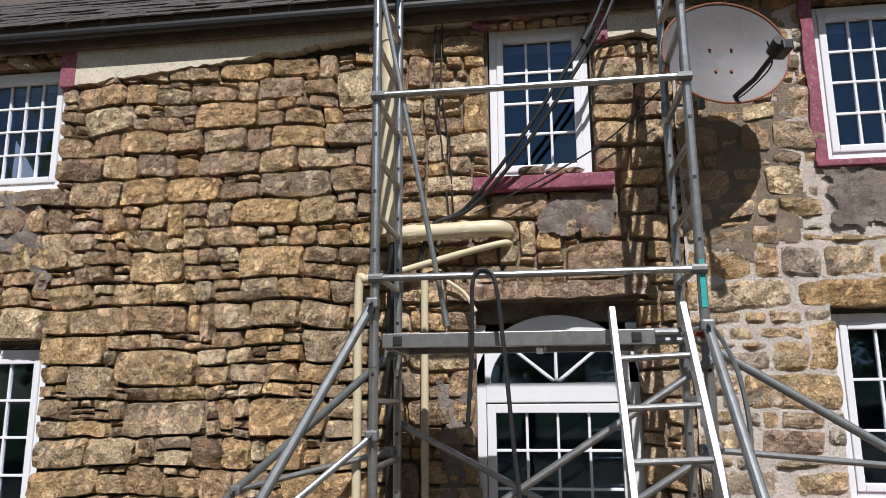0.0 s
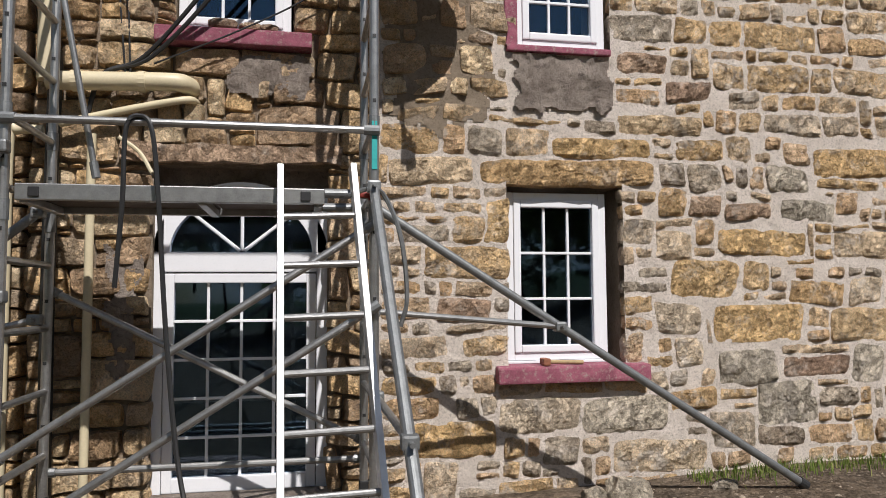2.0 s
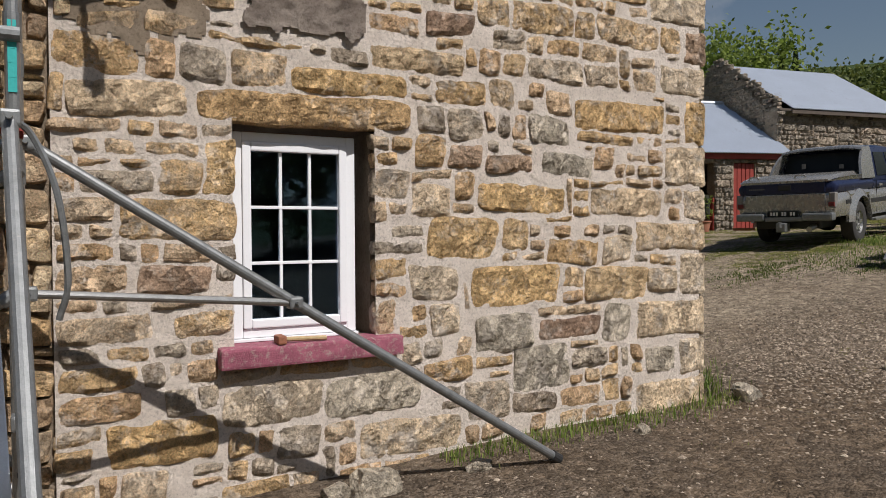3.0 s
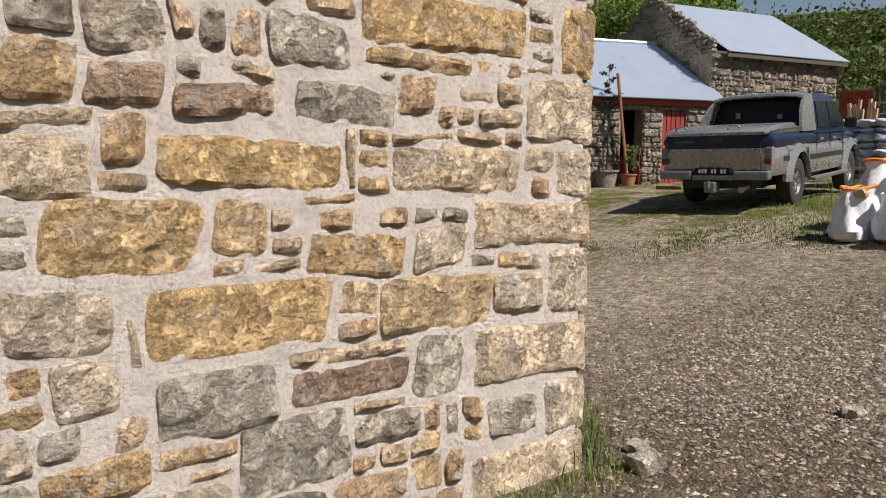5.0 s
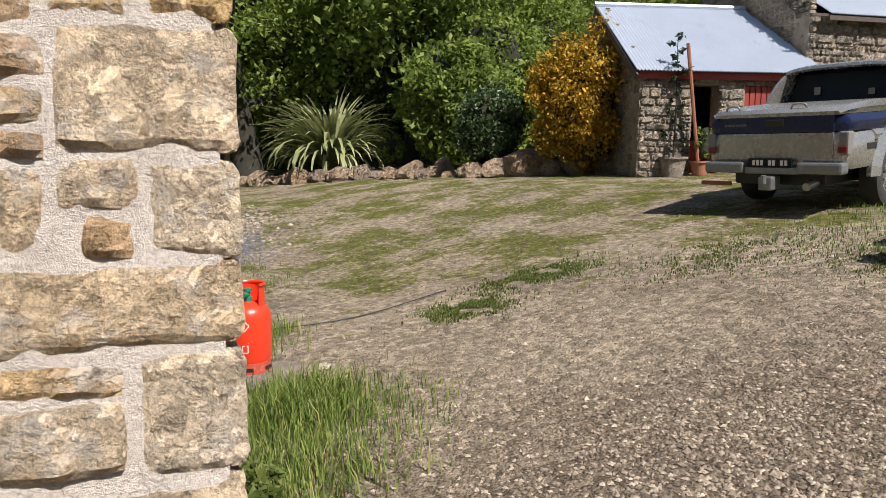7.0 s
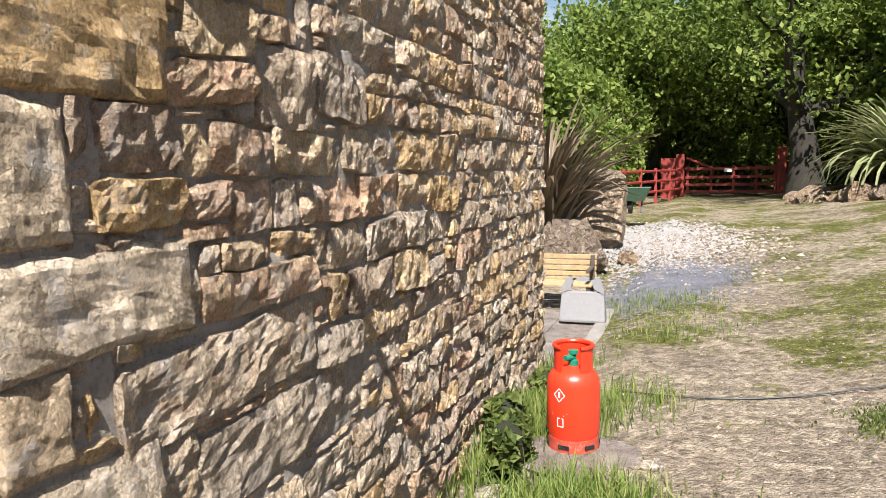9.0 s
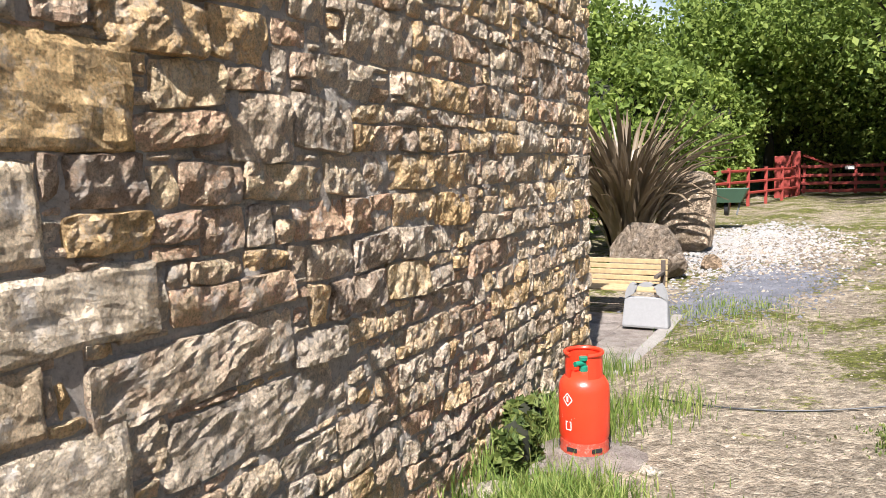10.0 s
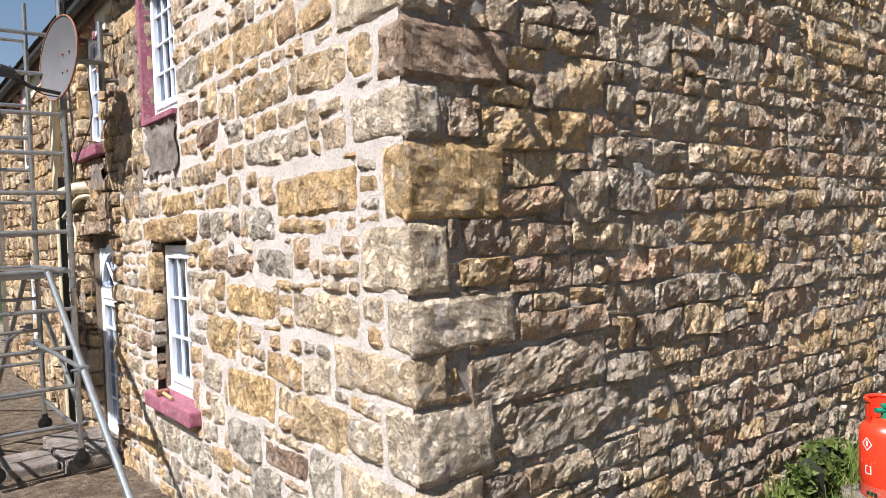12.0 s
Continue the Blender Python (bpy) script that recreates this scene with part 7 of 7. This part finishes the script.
def sack(at, w, h, seed, hem, label, lean=(0, 0)):
    root = thing("sack", label, "sack", at, group="heap of filled sacks")
    r = random.Random(seed)
    n, rings = 30, []
    bm = B()
    for k, (t, wd) in enumerate(((0, 0.85), (0.06, 1.05), (0.2, 1.12), (0.38, 1.08), (0.55, 0.98), (0.7, 0.84), (0.84, 0.72), (0.97, 0.8))):
        row_ = []
        for i in range(n):
            a_ = i * math.tau / n
            q = noise.noise(Vector((math.cos(a_) * 1.6 + seed, math.sin(a_) * 1.6, t * 3)))
            fold = 0.07 * math.sin(a_ * 5 + seed * 3 + t * 5) * (0.3 + t) + 0.05 * noise.noise(Vector((a_ * 3, t * 7, seed)))
            rad = 0.92 * w * wd * (1 + 0.34 * q + fold)
            row_.append(bm.verts.new((at[0] + rad * math.cos(a_) + lean[0] * t * h, at[1] + rad * 0.8 * math.sin(a_) + lean[1] * t * h, at[2] + h * t + 0.04 * q * (k > 4))))
        if rings:
            for i in range(n):
                bm.faces.new((rings[-1][i], rings[-1][(i + 1) % n], row_[(i + 1) % n], row_[i]))
        rings.append(row_)
    bm.faces.new(rings[0][::-1])
    top = [v.co.copy() for v in rings[-1]]
    part("bag", bm, M_SACK, root, smooth=True)
    if hem:
        bm = B()
        sweep(bm, [p + 0.03 * noise.noise_vector(p * 4) for p in [*top, top[0]]], 0.02, 6)
        part("hem", bm, hem, root, "folded orange hem" if hem is M_ORANGE else "folded yellow hem")
    bm = B()
    c = sum(top, Vector()) / len(top)
    for i in range(7):
        p = c + Vector((r.uniform(-0.5, 0.5) * w, r.uniform(-0.4, 0.4) * w, -0.05))
        lumpy(bm, p, (0.08, 0.07, 0.06), 0.3, 2, i + seed)
    part("contents", bm, M_WOOD, root)
    return root


def gz(x, y):
    return ground_z(x, y)


for i, (x, y, w, h, hem, lx, ly, dz) in enumerate(((5.75, 1.75, 0.26, 0.62, M_ORANGE, 0.05, 0.0, 0), (5.85, 1.3, 0.28, 0.55, None, 0.05, 0.1, 0), (5.65, 0.95, 0.3, 0.58, M_ORANGE, 0.0, 0.05, 0), (5.6, 0.45, 0.3, 0.5, None, 0, 0, 0),
                                                   (6.35, 1.75, 0.27, 0.85, M_ORANGE, 0.1, 0.1, 0), (6.4, 1.3, 0.29, 0.95, M_ORANGE, 0.1, 0, 0), (6.3, 0.8, 0.3, 0.95, M_YELLOW, 0.1, 0, 0), (6.8, 1.5, 0.3, 1.1, M_YELLOW, 0, 0, 0), (6.9, 1.0, 0.3, 1.05, M_YELLOW, 0, 0, 0), (6.2, 0.3, 0.3, 0.8, M_ORANGE, 0, 0, 0), (6.85, 0.45, 0.3, 1.0, M_YELLOW, 0, 0, 0))):
    x, y = x + 0.1, y - 0.12
    sack((x, y, gz(x, y) - 0.02 + dz), w, h, i * 1.7 + 0.3, hem, "white woven sack filled with firewood" + (" with an orange hem" if hem is M_ORANGE else " with a yellow hem" if hem is M_YELLOW else ", tied shut"), (lx, ly))
M_PLASTIC = plain("pale_blue_plastic", (0.5, 0.54, 0.6), 0.25, var=0.15, scale=12, dist=0.006)
for i in range(9):
    for j in range(3):
        x, y, z = 12.6 + 0.1 * (i % 2) + 0.02 * j, 5.2 - 0.34 * j, 1.46 + i * 0.145
        bm = B()
        lumpy(bm, (x, y, z + 0.075), (0.34, 0.19, 0.088), 0.3, 3, i * 3 + j, 0.9)
        solo("plastic_sack", bm, M_PLASTIC, "pale plastic sack lying in a neat stack", "sack", group="stack of plastic sacks", at=(x, y, z), smooth=True)

# ---- pickup ----
M_SILVER = plain("silver_paint", (0.4, 0.39, 0.36), 0.26, 0.7, var=0.08, scale=2, dist=0.0, obj=True)
M_NAVY = plain("navy_paint", (0.012, 0.018, 0.055), 0.3, 0.2, var=0.08, scale=3, dist=0.0, obj=True, dirt=(0.12, 0.12, 0.13), dirt_amount=0.36)
M_TYRE = plain("tyre_rubber", (0.035, 0.033, 0.031), 0.85, var=0.2, scale=20, dist=0.003, obj=True)
M_LAMP = plain("red_lens", (0.16, 0.02, 0.02), 0.15, obj=True)
M_CLEAR = plain("clear_lens", (0.2, 0.19, 0.18), 0.2, obj=True)
M_AUTO = plain("dark_glass", (0.015, 0.018, 0.02), 0.2, obj=True)
M_AUTO.node_tree.nodes["Principled BSDF"].inputs["Specular IOR Level"].default_value = 0.12
truck = thing("pickup", "silver and navy double-cab pickup parked on the grass", "pickup", (0, 0, 0))


def hull(bm, sections, close=True):
    rows_ = [[bm.verts.new(p) for p in s] for s in sections]
    n = len(rows_[0])
    for a_, b_ in zip(rows_, rows_[1:]):
        for i in range(n):
            bm.faces.new((a_[i], a_[(i + 1) % n], b_[(i + 1) % n], b_[i]))
    if close:
        bm.faces.new(rows_[0][::-1])
        bm.faces.new(rows_[-1])


def ring_sec(x, hw, z0, z1, r=0.08, top_in=0.0):
    """A rounded cross section of the body."""
    return [(x, -hw + r * 0.4, z0), (x, hw - r * 0.4, z0), (x, hw, z0 + r), (x, hw + 0.012, (z0 + z1) / 2), (x, hw - top_in, z1 - r), (x, hw - top_in - r, z1), (x, -hw + top_in + r, z1), (x, -hw + top_in, z1 - r), (x, -hw - 0.012, (z0 + z1) / 2), (x, -hw, z0 + r)]


# lower body: bed, doors, bonnet
bm = B()
hull(bm, [ring_sec(-1.13, 0.76, 0.58, 0.9, 0.1), ring_sec(-1.1, 0.81, 0.54, 0.93, 0.08), ring_sec(-1.0, 0.84, 0.52, 0.935, 0.06), ring_sec(-0.5, 0.845, 0.52, 0.935, 0.05)])
hull(bm, [ring_sec(0.5, 0.845, 0.46, 0.935, 0.05), ring_sec(2.35, 0.845, 0.46, 0.935, 0.05), ring_sec(2.45, 0.84, 0.48, 0.935, 0.05)])
hull(bm, [ring_sec(-0.5, 0.845, 0.82, 0.935, 0.03), ring_sec(0.5, 0.845, 0.82, 0.935, 0.03)])
hull(bm, [ring_sec(2.45, 0.84, 0.82, 0.95, 0.03), ring_sec(3.45, 0.83, 0.82, 0.93, 0.03)])
hull(bm, [ring_sec(3.4, 0.83, 0.48, 0.93, 0.05), ring_sec(3.6, 0.8, 0.48, 0.91, 0.08), ring_sec(3.75, 0.74, 0.5, 0.86, 0.1)])
part("body", bm, M_SILVER, truck, smooth=True)
bm = B()
hull(bm, [ring_sec(-1.12, 0.77, 0.94, 1.09, 0.06), ring_sec(-1.08, 0.82, 0.94, 1.12, 0.05), ring_sec(-0.95, 0.838, 0.94, 1.13, 0.05), ring_sec(0.75, 0.838, 0.94, 1.13, 0.05)])
hull(bm, [ring_sec(0.76, 0.838, 0.94, 1.1, 0.04), ring_sec(2.5, 0.83, 0.94, 1.1, 0.05), ring_sec(3.0, 0.82, 0.94, 1.08, 0.06), ring_sec(3.4, 0.79, 0.935, 1.03, 0.06), ring_sec(3.72, 0.72, 0.88, 0.96, 0.05)])
part("upper_band", bm, M_NAVY, truck, "navy band along the upper body", smooth=True)
# tailgate
bm = B()
box(bm, (-1.15, -0.68, 0.62), (-1.115, 0.68, 0.93), 0.012)
gate_p = part("tailgate", bm, M_SILVER, truck)
bm = B()
box(bm, (-1.15, -0.68, 0.935), (-1.115, 0.68, 1.12), 0.012)
part("tailgate_band", bm, M_NAVY, gate_p)
bm = B()
box(bm, (-1.165, -0.13, 1.0), (-1.148, 0.09, 1.09), 0.012)
part("tailgate_handle", bm, M_BLACK, gate_p)
bm = B()
for i in range(8):
    box(bm, (-1.153, 0.58 - i * 0.036, 1.02), (-1.149, 0.605 - i * 0.036, 1.045))
part("lettering", bm, M_CLEAR, gate_p, "small silver lettering")
# bed cover with its hump, and the hoop behind the cab
bm = B()
hull(bm, [ring_sec(-1.15, 0.74, 1.12, 1.16, 0.02), ring_sec(-1.08, 0.79, 1.13, 1.2, 0.03, 0.02), ring_sec(-0.85, 0.81, 1.13, 1.235, 0.04, 0.04), ring_sec(-0.4, 0.82, 1.13, 1.26, 0.05, 0.06), ring_sec(0.1, 0.82, 1.13, 1.275, 0.06, 0.08), ring_sec(0.66, 0.81, 1.13, 1.27, 0.06, 0.09)])
part("bed_cover", bm, M_SILVER, truck, "dusty silver bed cover", smooth=True)
for y in (-0.25, 0.55):
    bm = B()
    sweep(bm, curve_pts([(-1.05, y - 0.1, 1.19), (-1.06, y - 0.06, 1.25), (-1.06, y + 0.06, 1.25), (-1.05, y + 0.1, 1.19)], 5), 0.014, 6)
    part("cover_handle", bm, M_SILVER, truck)
bm = B()
for s_ in (-1, 1):
    slab(bm, [(0.16, 1.13), (0.2, 1.26), (0.28, 1.4), (0.38, 1.52), (0.5, 1.61), (0.64, 1.675), (0.8, 1.71), (0.96, 1.725), (0.96, 1.6), (0.9, 1.4), (0.86, 1.13)], 0.8 * s_, 0.842 * s_)
for v in bm.verts:
    v.co.y -= math.copysign(0.22 * max(0.0, v.co.z - 1.16), v.co.y)
sections = []
for k_ in range(13):
    t = -1 + k_ / 6
    y, z = 0.715 * t, 1.755 - 0.055 * abs(t) ** 4
    sections.append([(0.6, y, z - 0.075), (0.555, y, z - 0.05), (0.57, y, z - 0.015), (0.66, y, z + 0.005), (1.02, y * 0.96, z + 0.015), (1.02, y * 0.96, z - 0.03)])
hull(bm, sections)
part("cab_hoop", bm, M_SILVER, truck, "broad silver hoop behind the cab", smooth=True)
# cab
bm = B()


def cab_sec(z, x0, x1, hw, r=0.1):
    return [(x0 + r, -hw, z), (x1 - r, -hw, z), (x1, -hw + r, z), (x1, hw - r, z), (x1 - r, hw, z), (x0 + r, hw, z), (x0, hw - r, z), (x0, -hw + r, z)]


hull(bm, [cab_sec(1.08, 0.72, 2.8, 0.835, 0.06), cab_sec(1.2, 0.74, 2.68, 0.825, 0.06), cab_sec(1.6, 0.84, 2.2, 0.745, 0.07), cab_sec(1.7, 0.92, 2.05, 0.7, 0.1), cab_sec(1.745, 1.05, 1.9, 0.58, 0.12)])
cab = part("cab", bm, M_NAVY, truck, smooth=True)


def pane_quad(name, pts, parent=truck):
    bm = B()
    f = [bm.verts.new(p) for p in pts]
    c = sum((Vector(p) for p in pts), Vector()) / 4 - Vector((1.6, 0, 1.4))
    g = [bm.verts.new(Vector(p) - c.normalized() * 0.02) for p in pts]
    bm.faces.new(f)
    bm.faces.new(g[::-1])
    for i in range(4):
        bm.faces.new((f[i], g[i], g[(i + 1) % 4], f[(i + 1) % 4]))
    part(name, bm, M_AUTO, parent, "dark tinted glass")


for s_ in (-1, 1):
    pane_quad("side_window", [(0.98, 0.842 * s_, 1.17), (1.62, 0.842 * s_, 1.17), (1.58, 0.756 * s_, 1.6), (1.03, 0.756 * s_, 1.6)], cab)
    pane_quad("side_window", [(1.7, 0.842 * s_, 1.17), (2.56, 0.842 * s_, 1.17), (2.15, 0.756 * s_, 1.6), (1.66, 0.756 * s_, 1.6)], cab)
pane_quad("rear_window", [(0.725, -0.75, 1.24), (0.725, 0.75, 1.24), (0.825, 0.66, 1.63), (0.825, -0.66, 1.63)], cab)
pane_quad("windscreen", [(2.68, -0.7, 1.22), (2.68, 0.7, 1.22), (2.22, 0.64, 1.6), (2.22, -0.64, 1.6)], cab)
for y0, y1, z0, z1 in ((0.32, 0.4, 1.36, 1.46), (-0.36, -0.28, 1.33, 1.41)):
    bm = B()
    box(bm, (0.715, y0, z0), (0.722, y1, z1), 0.003)
    part("window_sticker", bm, M_CLEAR, cab, "pale sticker")
for x in (0.9, 1.63, 2.42):
    bm = B()
    for s_ in (-1, 1):
        box(bm, (x - 0.006, 0.846 * s_ - 0.006, 0.5), (x + 0.006, 0.846 * s_ + 0.006, 1.08))
    part("door_seam", bm, M_BLACK, truck)
for x in (1.05, 1.78):
    for s_ in (-1, 1):
        bm = B()
        box(bm, (x, 0.84 * s_ - 0.02, 0.97), (x + 0.16, 0.84 * s_ + 0.02, 1.01), 0.008)
        part("door_handle", bm, M_SILVER, truck)
for s_ in (-1, 1):
    bm = B()
    box(bm, (-0.7, 0.85 * s_ - 0.012, 0.72), (-0.45, 0.85 * s_ + 0.012, 0.79), 0.006)
    part("side_moulding", bm, M_BLACK, truck)
    bm = B()
    box(bm, (0.55, 0.85 * s_ - 0.012, 0.68), (2.4, 0.85 * s_ + 0.012, 0.76), 0.006)
    part("side_moulding", bm, M_BLACK, truck)
    bm = B()
    box(bm, (0.45, 0.9 * s_ - 0.07, 0.36), (2.45, 0.9 * s_ + 0.05, 0.41), 0.015)
    part("side_step", bm, M_ALU, truck)
    bm = B()
    box(bm, (2.3, 0.98 * s_ - 0.1, 1.14), (2.4, 0.98 * s_ + 0.1, 1.32), 0.03)
    part("wing_mirror", bm, M_BLACK, truck)
    bm = B()
    box(bm, (-1.14, 0.785 * s_ - 0.05, 0.68), (-1.0, 0.785 * s_ + 0.056, 0.94), 0.02)
    lamp = part("tail_lamp", bm, M_CLEAR, truck, "red and clear tail lamp")
    bm = B()
    box(bm, (-1.152, 0.775 * s_ - 0.05, 0.7), (-1.1, 0.775 * s_ + 0.05, 0.78), 0.012)
    part("brake_lens", bm, M_LAMP, lamp)
    for wx in (0.0, 2.95):
        # flared arch
        bm = B()
        for k_ in range(14):
            t0, t1 = math.pi * k_ / 14, math.pi * (k_ + 1) / 14
            q = []
            for t in (t0, t1):
                for r_, yy in ((0.43, 0.83), (0.43, 0.91), (0.56, 0.85), (0.56, 0.8)):
                    q.append(bm.verts.new((wx + r_ * math.cos(t), yy * s_, 0.4 + r_ * math.sin(t))))
            for i in range(4):
                bm.faces.new((q[i], q[(i + 1) % 4], q[(i + 1) % 4 + 4], q[i + 4]))
        bmesh.ops.remove_doubles(bm, verts=bm.verts, dist=1e-4)
        part("wheel_arch", bm, M_SILVER, truck)
        bm = B()
        yy = 0.74 * s_
        lathe(bm, [(0.2, -0.1), (0.3, -0.12), (0.355, -0.1), (0.37, -0.05), (0.37, 0.05), (0.355, 0.1), (0.3, 0.12), (0.2, 0.1)], 32)
        bmesh.ops.transform(bm, matrix=Matrix.Translation((wx, yy, 0.37)) @ Matrix.Rotation(math.pi / 2, 4, "X"), verts=bm.verts)
        wheel = part("wheel", bm, M_TYRE, truck, smooth=True)
        bm = B()
        lathe(bm, [(0.001, 0.06), (0.05, 0.065), (0.06, 0.04), (0.17, 0.03), (0.195, 0.09), (0.21, 0.1), (0.215, 0.0)], 24)
        bmesh.ops.transform(bm, matrix=Matrix.Translation((wx, yy, 0.37)) @ Matrix.Rotation(math.pi / 2 * (-s_), 4, "X"), verts=bm.verts)
        for k_ in range(6):
            a_ = k_ * math.tau / 6
            box(bm, (0.05, -0.02 + 0.06 * s_, -0.028), (0.19, 0.02 + 0.06 * s_, 0.028), 0.006, Matrix.Translation((wx, yy, 0.37)) @ Matrix.Rotation(a_, 4, "Y"))
        part("rim", bm, M_ALU, wheel, "alloy wheel rim")
bm = B()
box(bm, (-1.24, -0.82, 0.47), (-1.06, -0.32, 0.6), 0.03)
box(bm, (-1.24, 0.32, 0.47), (-1.06, 0.82, 0.6), 0.03)
box(bm, (-1.2, -0.32, 0.46), (-1.08, 0.32, 0.54), 0.02)
part("rear_bumper", bm, M_GALV, truck, "dull grey step bumper with dents")
bm = B()
box(bm, (-1.215, -0.26, 0.54), (-1.2, 0.26, 0.65), 0.004)
plate = part("number_plate", bm, M_AUTO, truck, "dark plate with pale bars")
for i in range(9):
    if i not in (2, 5):
        bm = B()
        box(bm, (-1.2185, -0.21 + i * 0.048, 0.565), (-1.214, -0.178 + i * 0.048, 0.625))
        part("plate_bar", bm, M_WHITE, plate)
bm = B()
box(bm, (-1.32, -0.08, 0.28), (-1.1, 0.08, 0.44), 0.02)
tube(bm, (-1.34, 0, 0.36), (-1.34, 0, 0.46), 0.03, 10)
part("tow_hitch", bm, M_GALV, truck)
bm = B()
tube(bm, (-1.25, -0.45, 0.33), (-0.9, -0.45, 0.38), 0.045, 12)
part("exhaust_pipe", bm, M_ALU, truck)
bm = B()
box(bm, (-1.0, -0.55, 0.32), (3.5, 0.55, 0.5), 0.03)
tube(bm, (0, -0.65, 0.37), (0, 0.65, 0.37), 0.06, 10)
part("chassis", bm, M_BLACK, truck)
bm = B()
box(bm, (-1.1, 0.55, 0.3), (-1.06, 0.95, 0.35), 0.005)
part("tow_board", bm, M_RUSTY, truck)
truck.matrix_basis = Matrix.Translation((8.0, 4.52, ground_z(8.0, 4.52) + 0.01)) @ Matrix.Rotation(radians(13.8), 4, "Z") @ Matrix.Rotation(radians(-4.2), 4, "Y")

# ---- potted tree, pole, planters at the shed ----
for x, y, s in ((10.6, 10.0, 1.0), (11.1, 9.75, 0.7)):
    z = ground_z(x, y)
    pot = thing("plant_pot", "round grey plant pot beside the shed", "plant pot", (x, y, z), group="plant pots")
    bm = B()
    lathe(bm, [(0.001, 0.0), (0.2 * s, 0.0), (0.27 * s, 0.36 * s), (0.3 * s, 0.37 * s), (0.3 * s, 0.42 * s), (0.26 * s, 0.42 * s), (0.25 * s, 0.36 * s), (0.001, 0.36 * s)], 24, (x, y, z))
    part("pot", bm, M_CONC if s == 1 else plain("terracotta", (0.35, 0.15, 0.09), 0.8), pot)
st = thing("sapling", "thin sparse conifer sapling in a pot", "tree", (10.6, 10.0, ground_z(10.6, 10) + 0.36))
bm = B()
zz = ground_z(10.6, 10)
sweep(bm, [(10.6, 10.0, zz + 0.36), (10.62, 10.0, zz + 1.3), (10.58, 10.0, zz + 2.9)], [0.025, 0.018, 0.006], 6)
part("trunk", bm, M_BARK, st)
pts_ = []
for i in range(16):
    h, a_ = zz + 0.7 + 0.14 * i, i * 2.4
    ln = 0.45 * (1 - 0.035 * i) * (0.7 + 0.3 * math.sin(i * 3.3))
    tip = (10.6 + ln * math.cos(a_), 10 + ln * math.sin(a_), h + 0.1)
    bm = B()
    sweep(bm, [(10.6, 10.0, h), tip], [0.008, 0.004], 5)
    part("twig", bm, M_BARK, st)
    for _ in range(26):
        t = nr.uniform(0.3, 1.05)
        pts_.append((ln * math.cos(a_) * t + nr.normal(0, 0.03), ln * math.sin(a_) * t + nr.normal(0, 0.03), h + 0.1 * t - zz - 0.36 + nr.normal(0, 0.025)))
mesh_part("needles", quads("needles", np.array(pts_), 0.045, M_CONIFER, 2.2), st)
bm = B()
tube(bm, (11.05, 9.7, 1.3), (10.72, 9.85, 4.05), 0.04, 8)
solo("leaning_pole", bm, M_RUSTY, "rusty brown pole leaning against the shed", "pole", at=(11.05, 9.7, 1.3))
bush("climbing_plant", (11.15, 9.72, ground_z(11, 9.7) + 0.25), (0.25, 0.2, 0.45), "sparse climbing plant in a pot", M_LEAF, 260, 0.05, seed=41, category="plant", lumps=5)
# wire lying on the ground
bm = B()
sweep(bm, curve_pts([(0.8, 4.45, ground_z(0.8, 4.45) + 0.012), (1.3, 4.3, ground_z(1.3, 4.3) + 0.015), (1.9, 4.35, ground_z(1.9, 4.35) + 0.012), (2.8, 4.6, ground_z(2.8, 4.6) + 0.012)], 10), 0.006, 6)
solo("ground_cable", bm, M_BLACK, "thin dark cable lying over the gravel", "cable", at=(0.8, 4.45, 0.2))
for i, (x, y) in enumerate(((0.22, 1.1), (0.18, 3.4), (0.25, 4.4), (0.3, 2.9))):
    bush("weed", (x, y, ground_z(x, y)), (0.16, 0.2, 0.15 + 0.06 * (i % 2)), "leafy green weed at the foot of the gable", M_TURF, 1100, 0.05, 0.2, "weed", 5, 70 + i)
